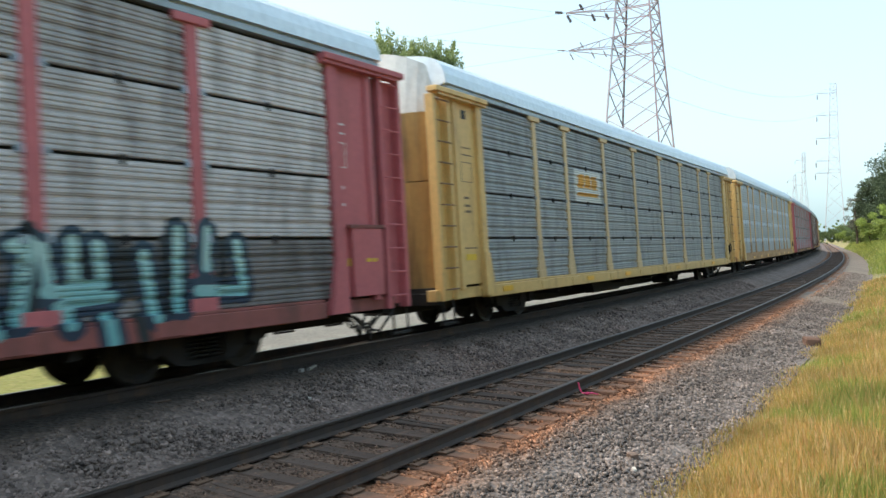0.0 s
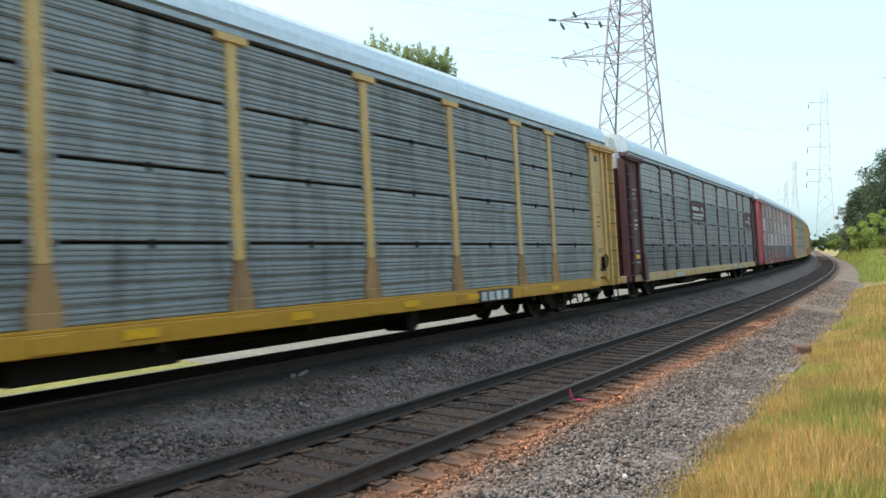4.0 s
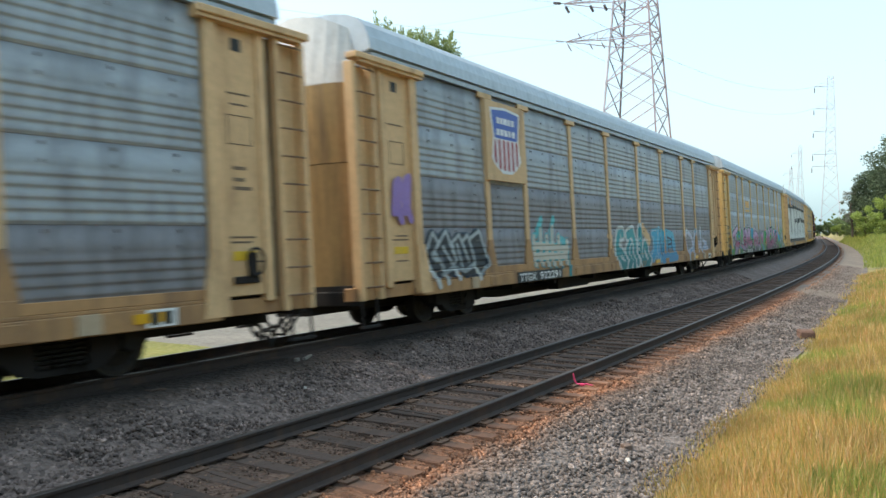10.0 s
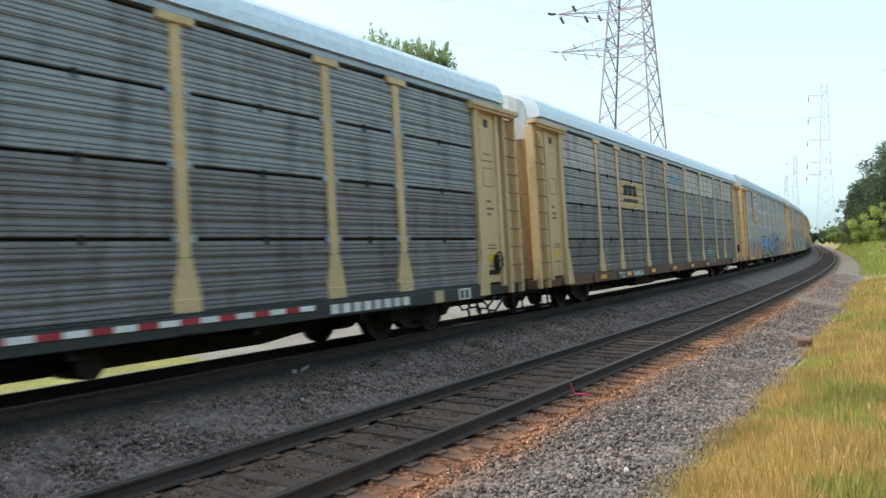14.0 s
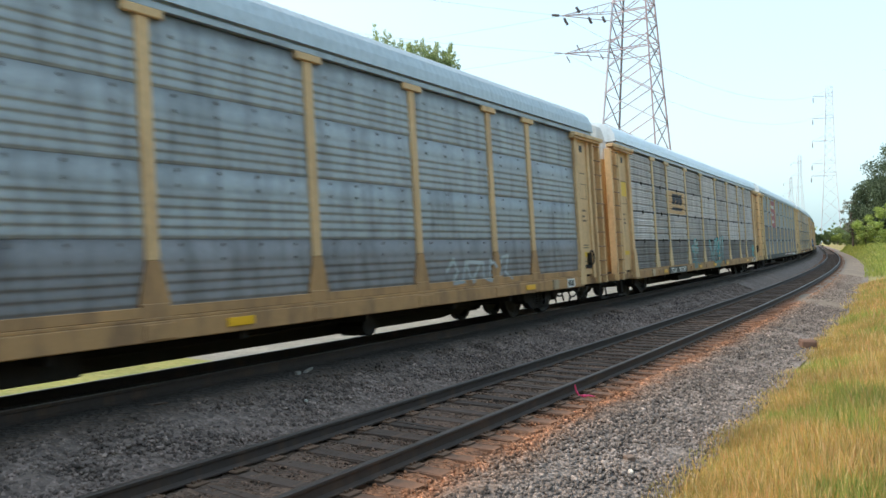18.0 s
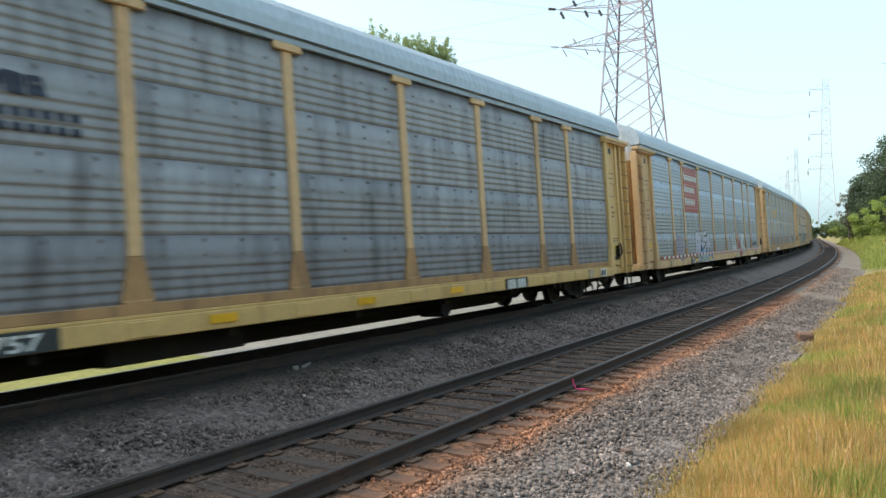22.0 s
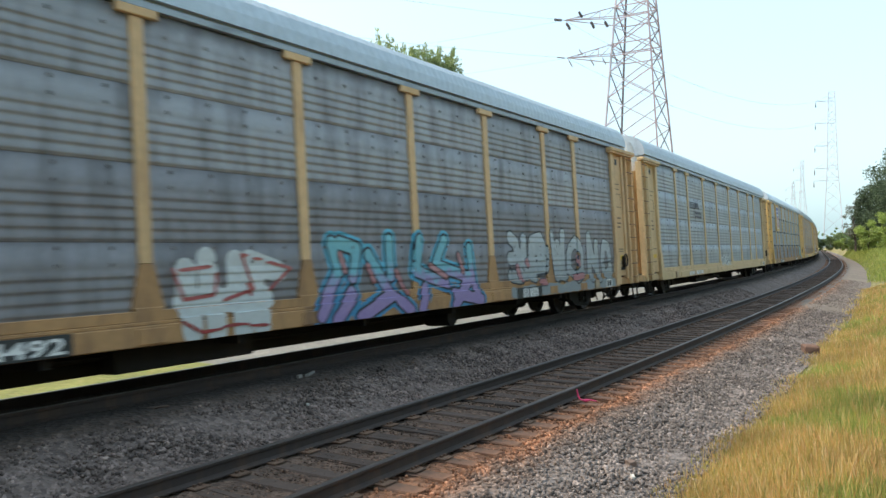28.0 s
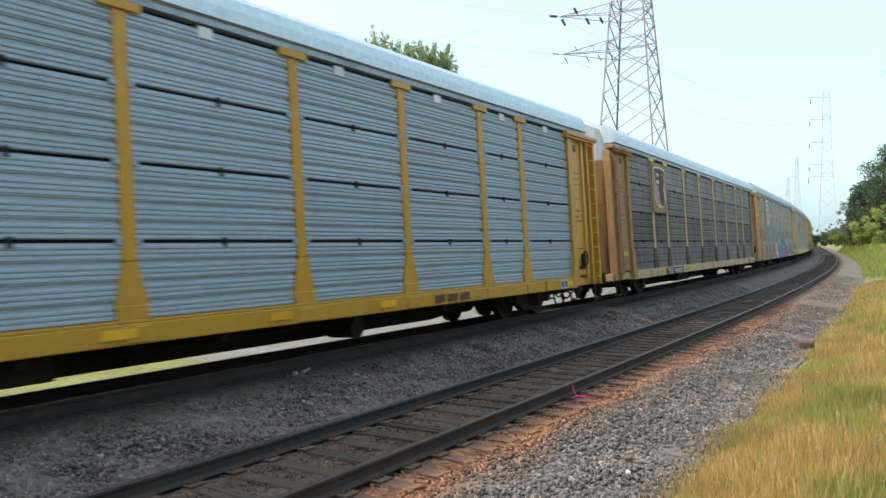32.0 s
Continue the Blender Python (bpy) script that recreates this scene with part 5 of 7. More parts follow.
# each car's own marks
for n in (-5, -4, -3, -2):
    reflectors(n, (-8.9, -6.0, -3.1, 3.1, 6.0, 8.9))
emblem_blocks(-1, -6.5, -4.9, 3.35, 3.95, "orange")
patch(-1, -6.7, -4.7, 3.2, 4.08, "white", "pale grey painted emblem panel", lift=0.004)
reflectors(-1, (-11.2, -6.2, -3.0, 2.9, 8.7))
notices(-1, 3)
# red car
tag = [[(7.35, 1.34), (7.5, 2.12), (7.65, 2.08), (7.7, 1.68)], [(7.35, 2.12), (7.5, 2.16)], [(7.65, 1.62), (7.95, 1.6)], [(7.8, 1.44), (8, 1.5), (8.45, 1.52)], [(8, 2.18), (8, 1.56)], [(8.3, 2.12), (8.35, 1.68)], [(8.05, 1.68), (8.25, 1.64)]]
tag += [[(8.9, 2), (9, 1.22)], [(9.4, 2.3), (9.35, 1.32)], [(9.85, 2.3), (9.8, 1.82)], [(9.65, 1.52), (10.45, 1.48)], [(8.4, 0.98), (8.35, 1.28)], [(10.35, 2.12), (10.45, 1.56)], [(7.9, 1.44), (7.9, 1.24)]]
spray(0, tag, [("dark", 0.36), ("paleteal", 0.15)], "pale teal spray lettering over the lower panels", 0.05)
spray(0, [[(7.5, 2.32), (7.5, 1.32)], [(8.55, 2.12), (8.5, 1.68)], [(8.7, 2.02), (8.7, 1.56)], [(9.2, 2.18), (9.2, 1.3)], [(10.1, 2.12), (10.1, 1.6)], [(8.1, 2.04), (8.15, 1.76)], [(8.75, 1.24), (8.8, 0.98)]], [("black", 0.16)], "dark sprayed strokes between the letters", 0.06)
spray(0, [[(6.3, 1.2), (6.5, 2.2), (6.9, 1.3)], [(6.9, 2.2), (7.1, 1.2)], [(5.6, 1.3), (5.9, 2.1), (6.1, 1.2)]], [("dark", 0.36), ("paleteal", 0.15)], "pale teal spray lettering over the lower panels", 0.05)
ym = shape_mesh("painted_patch", lambda X, Z: np.maximum(np.maximum(1.21 - Z, Z - 1.9), np.abs(X + 9.1) - (0.25 - 0.19 * np.clip((Z - 1.3) / 0.6, 0, 1))), "flat", (-9.4, -8.8, 1.15, 1.95), 0.03, flat=1.56)
yp = part("painted_patch", ym, PAINT["orange"], BUILT[0], "golden yellow triangle with a blue square")
slab("blue_mark", 0, -9.2, -9.0, 1.4, 1.6, 1.565, 0.008, SIGN["blue"], parent=yp)
cd = slab("corner_door", 0, 12.72, 13.5, 1.24, 2.36, 1.535, 0.07, PAINT["red"], "dull red corner door")
slab("door_rim", 0, 12.66, 13.56, 2.36, 2.42, 1.55, 0.08, PAINT["oldred"], parent=cd)
bars(0, 13.05, 13.35, 1.8, 1.86, 2, SIGN["yellow"], 1.54, parent=cd)
bars(0, -8.6, -7.2, 1.0, 1.14, 6, PAINT["tan"])
notices(0, 4, WHITE)
# oxide brown car
patch(1, -4.25, -1.65, 3.24, 4.12, "brown", "oxide brown emblem panel")
patch(1, 9.5, 11.85, 3.24, 4.12, "brown", "oxide brown emblem panel")
patch(1, -4.0, -2.75, 3.72, 3.9, "white", name="lettering_bar", lift=0.012)
for z in (3.36, 3.50):
    patch(1, -4.0, -1.95, z, z + 0.09, "white", name="emblem_stripe", lift=0.012)
arc = [(-2.02 + 0.27 * math.cos(a), 3.62 + 0.27 * math.sin(a)) for a in np.linspace(-0.3, math.pi, 9)]
spray(1, [arc], [("white", 0.12)], "white wheel-shaped emblem", 0.04, "emblem")
patch(1, 9.9, 10.9, 3.55, 3.65, "white", name="emblem_stripe", lift=0.012)
spray(1, [[(11.1 + 0.2 * math.cos(a), 3.68 + 0.22 * math.sin(a)) for a in np.linspace(0, 2 * math.pi, 11)]], [("white", 0.13)], "white ring emblem", 0.04, "emblem")
reflectors(1, (-8.8, -6.0, -3.0, -0.55, 2.3, 8.2, 10.8))
spray(1, scrawl(7.7, 8.9, 3.2, 4.6, 2, 5), [("grey", 0.05)], "thin pale chalk marks", 0.06)
notices(1, 5, WHITE)
number_board(1, 6.0, 7.0, "", "", 6.05, 6.5, 6.55, 6.9)
bars(1, -7.9, -6.4, 1.0, 1.14, 8, WHITE)
# yellow car with buff plate
slab("sign_plate", 2, -9.15, -7.5, 3.3, 5.0, 1.555, 0.05, PAINT["tan"], "plain faded buff sign plate")
number_board(2, 5.0, 6.55, "", "", 5.1, 6.4, 5.1, 5.2, 0.98, 1.17)
reflectors(2, (-8.9, -3.2, 4.75, 8.85, 11.6, -0.4, 2.5))
notices(2, 6)
# white block lettering car
wl = patch(3, -11.6, 11.7, 1.45, 4.28, "wall", "white blocked-out paint over the panels", 0.05, "sprayed_blockout", 0.005, cell=0.12)


def block(n, polys, paint="black", parent=None, label=""):
    """Thick straight black strokes of block letters: (x0, z0, x1, z1, width)."""
    first = None
    for x0, z0, x1, z1, w in polys:
        m = w / 2 + .12
        ln = math.hypot(x1 - x0, z1 - z0)
        cx, cz = (x1 - x0) / ln, (z1 - z0) / ln

        def f0(X, Z):
            a, b = (X - x0) * cx + (Z - z0) * cz, (Z - z0) * cx - (X - x0) * cz
            return np.maximum(np.abs(a - ln / 2) - ln / 2 - 0.06, np.abs(b) - w / 2)
        f = lambda X, Z: f0(X, Z) + 0.03 * np.sin(Z * 7.1 + 2 * x0) * np.sin(X * 5.3 + z0) + 0.012 * np.sin(Z * 31 + X * 13)
        me = shape_mesh("block_stroke", f, KIND[n], (min(x0, x1) - m, max(x0, x1) + m, max(min(z0, z1) - m, .955), max(z0, z1) + m), 0.06, 0.012)
        ob = part("block_stroke", me, SPRAY[paint], parent or first or BUILT[n], label if first is None else "")
        first = first or ob


block(3, [(-11.5, 4.28, -4.5, 4.42, 0.34), (-4.5, 4.42, 3.9, 4.38, 0.24), (4.0, 4.42, 11.6, 4.3, 0.24), (-11.6, 1.40, 11.6, 1.40, 0.27), (-8.2, 4.3, -8.2, 3.0, 0.76), (-8.2, 3.0, -8.22, 2.15, 0.62),
          (-4.66, 4.6, -4.7, 1.6, 0.17), (-4.15, 4.4, -4.2, 1.5, 0.22), (-4.05, 3.05, -3.2, 3.12, 0.56), (-3.2, 3.16, -1.6, 3.2, 0.36), (-1.6, 3.2, -0.75, 3.22, 0.2), (-0.22, 4.16, 0.1, 3.45, 0.44),
          (0.12, 3.2, 4.1, 3.33, 0.42), (0.4, 3.1, -0.02, 2.3, 0.44), (-0.02, 2.4, -0.18, 1.75, 0.44), (3.95, 4.35, 3.95, 1.5, 0.22), (4.65, 4.3, 4.68, 1.5, 0.22), (4.8, 3.5, 6.8, 3.3, 0.5), (6.8, 3.28, 11.5, 3.24, 0.34),
          (8.4, 4.3, 8.6, 3.5, 0.42), (8.2, 3.1, 8.1, 1.98, 0.46), (11.7, 1.4, 11.6, 4.2, 0.22), (-11.4, 2.9, -10.3, 3.0, 0.5)], "black", wl)
sp = slab("sign_plate", 3, -9.2, -7.45, 4.35, 5.0, 1.56, 0.06, PAINT["tan"], "buff sign plate with part of a shield showing")
flat_shape("shield_top", None, 0, 1.566, SIGN["blue"], sp, (-8.75, -7.58, 4.42, 4.95), lambda X, Z: np.maximum(np.abs(X + 8.16) - 0.56 + 0.5 * np.clip(4.62 - Z, 0, 1), np.maximum(4.44 - Z, Z - 4.93 + 0.12 * np.abs(X + 8.16))))
bars(3, -8.65, -8.0, 4.6, 4.74, 5, SIGN["white"], 1.572, parent=sp)
number_board(3, -8.2, -5.55, "TTGX", "975810", -8.1, -7.42, -6.8, -5.65)
reflectors(3, (-11.0, -8.45, -5.2, -2.5, 0.3, 3.1, 9.3))
notices(3, 7)
# pink lettering car
green = [[(3.9, 1.68), (4.1, 1.58)], [(2.8, 2.12), (2.75, 1.96)], [(5.4, 2.18), (5.3, 1.6)], [(7.1, 1.14), (8.35, 1.48), (8.95, 1.2)], [(8.15, 0.98), (9.05, 1.08)]]
green += [[(-4.85, 1.96), (-4.8, 1.76), (-4.3, 1.6)], [(-4.5, 1.4), (-4.1, 1.24)], [(-1.2, 1.72), (-0.95, 1.38), (-1.25, 1.12)], [(-0.15, 1.16), (0.3, 1.08)], [(-6.25, 2.1), (-6.2, 2)]]
spray(4, green, [("leaf", 0.62)], "green sprayed cloud behind the letters", 0.08, "sprayed_cloud")
spray(4, [[(-8.9, 1.3), (-8.2, 2.0)], [(-7.4, 1.2), (-6.2, 1.4)], [(0.5, 1.2), (1.3, 1.9)], [(-9.9, 1.2), (-9.2, 1.9)]], [("leaf", 0.6)], "green sprayed cloud behind the letters", 0.08, "sprayed_cloud")
azure = [[(5.45, 2.32), (5.4, 2.08)], [(6.95, 2.12), (7, 2.06)], [(8.7, 1.94), (9.1, 1.44)], [(9.35, 1), (9.55, 0.98)]]
azure += [[(-4.65, 2.12), (-4.25, 2.08)], [(-4.45, 1.96), (-4.25, 1.92)], [(-0.45, 1.12), (-0.35, 1.06)]]
spray(4, azure, [("sky", 0.5)], "sky blue sprayed cloud behind the letters", 0.08, "sprayed_cloud")
spray(4, [[(-11.5, 2.16), (-11.65, 1.62), (-12, 1.26)], [(-12.1, 1), (-11.15, 1.24)], [(-9.85, 1.82), (-9.35, 1.86)], [(-9, 1.2), (-9.15, 1.04)]], [("sky", 0.55), ("leaf", 0.34)], "blue and green sprayed cloud at the word's start", 0.08, "sprayed_cloud")
rose = [("white", 0.53), ("black", 0.46), ("rosy", 0.28)]
spray(4, [[(-11.05, 1.96), (-9.8, 2.28)], [(-10.4, 2.04), (-10.25, 1.4)], [(-11.3, 1), (-10.8, 1.24), (-9.4, 1.56)]], rose, "rose and lilac block letter with black shadow", 0.05)
spray(4, [[(-8.75, 2.2), (-8.75, 1.3), (-7.9, 1.25)], [(-7.35, 2.1), (-7.65, 1.75), (-7.45, 1.35), (-7.05, 1.35), (-6.85, 1.8), (-7.1, 2.15), (-7.35, 2.1)]], rose, "rose and lilac block letters with black shadow", 0.05)
spray(4, [[(-6.75, 2.24), (-6.6, 2.1), (-6.6, 1.84), (-6.7, 1.52), (-6.8, 1.46)], [(-6.4, 2.06), (-6.2, 1.44)], [(-6.2, 1.44), (-5.85, 2.34)], [(-5.15, 2.2), (-5.6, 2.06), (-5.65, 1.4), (-4.75, 1.5)], [(-5.65, 1.8), (-5.35, 1.8)]], rose, "rose and lilac block letters with black shadow", 0.05)
spray(4, [[(-4, 1.94), (-3.6, 1.72)], [(-3.05, 2.3), (-3.6, 1.72), (-4.05, 1.14)], [(-2.8, 2.06), (-3.15, 1.78), (-3.15, 1.4), (-2.8, 1.28), (-2.5, 1.56), (-2.55, 1.96), (-2.8, 2.06)], [(-2.25, 1.96), (-2.25, 1.3), (-1.9, 1.18), (-1.45, 1.52), (-1.35, 2.16)]], rose, "rose and lilac block letters with black shadow", 0.05)
spray(4, [[(-0.45, 1.92), (-0.15, 1.56), (0.25, 1.92)], [(-0.1, 1.92), (-0.15, 1.44)]], [("dark", 0.42), ("plum", 0.34)], "small dark rose sprayed heart", 0.05, "sprayed_heart")
wild = [[(1.75, 2.36), (2.2, 2.16)], [(1.8, 2), (2.05, 1.4)], [(1.7, 1.12), (2.1, 1.14)], [(2.45, 2.06), (2.4, 1.14)], [(3.15, 2.3), (2.85, 1.08)], [(2.45, 1.7), (3.05, 1.72)]]
wild += [[(4.1, 2.28), (3.5, 1.88)], [(3.45, 1.8), (3.35, 1.12)], [(3.4, 1.12), (4.3, 1.44)], [(4.5, 2.32), (4.55, 1.2)], [(5, 2.32), (4.9, 1.36), (5.5, 1.46)], [(6.45, 2.18), (5.75, 2.12)], [(5.8, 2.08), (5.85, 1.48), (6.15, 1.28)]]
wild += [[(7.6, 2.28), (6.9, 1.6)], [(6.65, 1.8), (6.95, 1.6)], [(6.6, 1.14), (6.3, 1.06)], [(8.25, 2.4), (7.9, 1.56)], [(7.75, 1.2), (7.7, 1.06)]]
spray(4, wild, [("white", 0.51), ("black", 0.45), ("plum", 0.28)], "plum and lilac angular shapes with black shadow", 0.05)
spray(4, [[(9.6, 2.16), (9.35, 1.86), (9.75, 1.54), (9.4, 1.24)], [(9.9, 1.28), (10.05, 2.12)], [(10.55, 2.3), (10.35, 1.26)], [(10.75, 1.24), (10.9, 2.04), (11.1, 1.56), (11.45, 2.16), (11.25, 1.28)]], [("leaf", 0.46), ("black", 0.34), ("smoke", 0.2)], "silver spray tag with dark edges", 0.05)
emblem_blocks(4, -6.5, -5.0, 3.28, 3.9, "orange")
number_board(4, -7.6, -4.9, "TTGX", "983347", -7.35, -6.6, -6.35, -5.22)
notices(4, 8)
for k in range(4):
    spray(4, scrawl(-12.85, -12.2, 1.35 + .3 * k, 1.55 + .3 * k, 3, 70 + k), [("black", 0.045)], "thin black scribble", 0.05)
# teal and blue tags
bubble = [[(-0.3, 2.08), (-0.65, 2.06), (-0.85, 1.74), (-0.85, 1.28), (-0.65, 1.04), (-0.4, 1.12), (-0.3, 1.36), (-0.6, 1.52)]]
bubble += [[(0.2, 2.02), (0.7, 2.12), (0.9, 1.76), (0.85, 1.14)], [(0.4, 1.76), (0.1, 1.54), (0.15, 1.2), (-0.05, 1.02)], [(0.5, 1.68), (0.45, 1)], [(1.45, 2.18), (1.35, 1.4)], [(1.35, 1.2), (1.55, 1.04)]]
bubble += [[(2.05, 1.7), (1.7, 1.5), (1.65, 1.12), (1.9, 0.98), (2.2, 1.24), (2.15, 1.58), (2.05, 1.7)]]
spray(5, bubble, [("white", 0.50), ("deepteal", 0.27)], "teal bubble lettering with a white halo", 0.05)
spray(5, [[(-0.55, 2.04), (-0.45, 1.76)], [(-0.5, 1.4), (-0.5, 1.2)], [(0.25, 1.36), (0.3, 1.64), (0.5, 1.76)], [(0.6, 1.16), (0.7, 1.6)], [(1.9, 1.54), (1.95, 1.24)], [(1, 1.28), (1.15, 1.72)]], [("white", 0.07)], "white highlights on the teal lettering", 0.04, "paint_line", lift=0.019)
spray(5, [[(2.05, 2.12), (2.3, 2), (2.5, 1.86)], [(2.15, 1.92), (2.45, 1.8)], [(1.85, 2.28), (1.85, 2.24)]], [("tan", 0.34)], "buff sprayed cap shape", 0.06)
spray(5, [[(-1.65, 2), (-1.35, 1.96), (-1.5, 1.84), (-1.55, 1.68)], [(-1.35, 1.54), (-1.25, 1.64)]], [("tan", 0.14)], "old buff paint marks", 0.06)
spray(5, [[(2.95, 2.06), (3.25, 2.06)], [(3.15, 2.04), (3.05, 1.4), (2.55, 1.22)], [(3.4, 2.1), (3.2, 1.16)], [(3.75, 2.16), (3.5, 1.16)], [(3.75, 2.1), (3.95, 1.44)]], [("cyan", 0.36), ("white", 0.25), ("sky", 0.2)], "blue angular lettering", 0.05)
spray(5, [[(4.1, 2.08), (4.05, 1.16)], [(4.65, 2.08), (4.55, 1.2)], [(4.65, 2.08), (5.55, 1.96), (5.7, 1.6), (5.7, 1.2), (3.8, 1.14)], [(4.8, 1.68), (5.5, 1.68)]], [("cyan", 0.34)], "blue boxed lettering", 0.05)
spray(5, [[(4.8, 1.92), (4.85, 1.4)], [(4.85, 1.92), (5.3, 1.84), (5.3, 1.68), (4.85, 1.66)], [(5.3, 1.62), (5.4, 1.44)], [(3.85, 1.92), (3.85, 1.28)]], [("dark", 0.08)], "dark blue lines on the lettering", 0.05, "paint_line", lift=0.019)
spray(5, [[(7.7, 2.2), (7.45, 1.82), (7.65, 1.32)], [(7.7, 2.18), (8.45, 1.94), (8.6, 1.44), (7.8, 1.32)], [(9.1, 2.2), (8.35, 1.04)], [(9.45, 1.32), (9.7, 1.7), (9.95, 1.32), (10, 2.32), (10, 1.04)], [(10.35, 1.76), (11, 1.64), (10.3, 1.4), (11.15, 1.44)], [(7.65, 1.28), (7.7, 0.98)]], [("frost", 0.17), ("cyan", 0.035)], "thin pale spray tag", 0.05)
spray(5, [[(-11.65, 1.76), (-11.5, 1.98), (-11.4, 1.44)], [(-11.25, 1.88), (-11, 2), (-10.9, 1.44)], [(-10.8, 1.8), (-10.4, 1.4)], [(-10.55, 1.92), (-10.15, 1.92), (-10.15, 1.4)], [(-9.8, 2), (-9.55, 1.52), (-9.85, 1.36)]], [("dark", 0.42), ("black", 0.34)], "dark green angular lettering", 0.06)
edges = [[(-11.8, 1.7), (-11.5, 2.12), (-11.3, 1.92), (-11.55, 1.68), (-11.4, 1.56)], [(-11.4, 1.82), (-11, 2.16), (-10.75, 1.68)], [(-11.15, 1.84), (-10.8, 1.48), (-10.65, 1.56), (-10.8, 1.92), (-10.5, 2.08), (-10.15, 1.52)], [(-10.6, 1.88), (-10.4, 1.34)], [(-11.45, 1.74), (-11.1, 1.36)]]
edges += [[(-10.4, 1.92), (-10.15, 2.08), (-9.9, 1.5)], [(-10.1, 1.98), (-9.65, 2.16), (-9.3, 1.44), (-9.85, 1.24)], [(-11.3, 1.3), (-10.75, 1.44), (-10.4, 1.32), (-9.9, 1.48)]]
spray(5, edges, [("smoke", 0.075)], "white edges of the angular lettering", 0.04, "paint_line", lift=0.019)
spray(5, [[(-11.8, 1.66), (-11.6, 1.32), (-11.45, 1.08)], [(-11.2, 1.38), (-11.15, 1.14)], [(-10.8, 1.44), (-10.7, 1.2)], [(-9.95, 1.42), (-9.85, 1.16)]], [("white", 0.12)], "white drips below the lettering", 0.04, "paint_line", lift=0.019)
spray(5, [[(-6.8, 2.06), (-6.45, 2.44)], [(-5.9, 2.12), (-5.7, 2.46)], [(-5.2, 1.94), (-4.85, 1.8), (-4.95, 1)]], [("teal", 0.2)], "pale turquoise edge of a faded tag", 0.06)
spray(5, [[(-6.9, 2), (-6.95, 1.36)], [(-6.5, 2.18), (-6.55, 1.36)], [(-6.15, 2), (-6.2, 1.32)], [(-5.8, 2.24), (-5.85, 1.32)], [(-5.4, 2), (-5.45, 1.3)], [(-4.85, 1.88), (-5, 1.32)], [(-6.9, 1.8), (-4.85, 1.68)], [(-6.85, 1.54), (-5, 1.5)]], [("teal", 0.24), ("cream2", 0.17)], "chalky faded tag", 0.05)
shield_sign(5, -9.2, -7.45, 3.26, 5.02, PAINT["tan"])
number_board(5, -8.1, -5.5, "TTGX", "922291", -8.0, -7.1, -6.9, -5.65)
spray(5, scrawl(-12.8, -12.2, 2.3, 3.2, 2, 36), [("purple", 0.16)], "purple scribble")
reflectors(5, (3.1, 8.7))
notices(5, 9)
# blue lettering car
patch(6, 0.6, 5.1, 0.97, 1.4, "navyblue", "dark blue sprayed band under the letters", 0.09, "sprayed_cloud", 0.004, cell=0.1)
patch(6, -5.6, -0.4, 0.97, 1.35, "black", "black sprayed band under the letters", 0.09, "sprayed_cloud", 0.004, cell=0.1)
big_word = [[(0.75, 2.28), (1.1, 2.4), (1.4, 2.28), (1.35, 1.8), (0.95, 1.36), (0.65, 0.98)], [(0.55, 2.04), (0.8, 1.6)]]
big_word += [[(1.15, 1.1), (1.55, 1.68), (1.65, 1)], [(2, 2.26), (1.9, 1.1)], [(2.55, 2.46), (2.2, 1.16)], [(2.65, 2.44), (2.85, 1.46), (2.75, 0.98)], [(2.2, 1.44), (2.95, 1.44)]]
big_word += [[(3.3, 2.4), (3.2, 1.34)], [(3.75, 2.48), (3.5, 2)], [(4, 2.22), (3.65, 1.84), (3.95, 1.44), (3.55, 1.2)], [(4.5, 1.1), (4.55, 2.2), (4.95, 2.54), (5.25, 2.14), (5.05, 1.64), (4.55, 1.52)], [(4.75, 1.48), (5.05, 0.98)]]
spray(6, big_word, [("black", 0.54), ("white", 0.36), ("navyblue", 0.25)], "navy bubble lettering with white and black outlines", 0.045)
spray(6, [[(1.15, 1.88), (1.05, 1.68), (0.9, 1.6)], [(1.45, 1.14), (1.55, 1.44)], [(2.65, 1.84), (2.55, 1.48)], [(3.5, 1.64), (3.8, 1.92)], [(4.6, 1.86), (4.85, 1.76)], [(2.6, 1.18), (2.75, 1.14)]], [("white", 0.06)], "white highlights on the navy lettering", 0.04, "paint_line", lift=0.019)
spray(6, [[(3, 2.5), (3.05, 2.14)], [(2.75, 1.1), (2.65, 0.98)], [(5.6, 1.72), (5.85, 1.54)], [(6.15, 1.16), (6.3, 0.98)], [(0.1, 1.18), (0.2, 1.12)], [(0, 0.98), (0.1, 0.98)], [(1.65, 1.88), (1.7, 1.8)]], [("red", 0.2)], "small red sprayed blots", 0.05)
spray(6, [[(0.1, 1.72), (-0.1, 1.64), (0.05, 1.48), (-0.1, 1.4)], [(0.25, 1.76), (0.2, 1.4)], [(0.45, 1.88), (0.35, 1.2)], [(0.6, 1.82), (0.55, 1.38)]], [("black", 0.24), ("white", 0.1)], "small white tag", 0.04, lift=0.019)
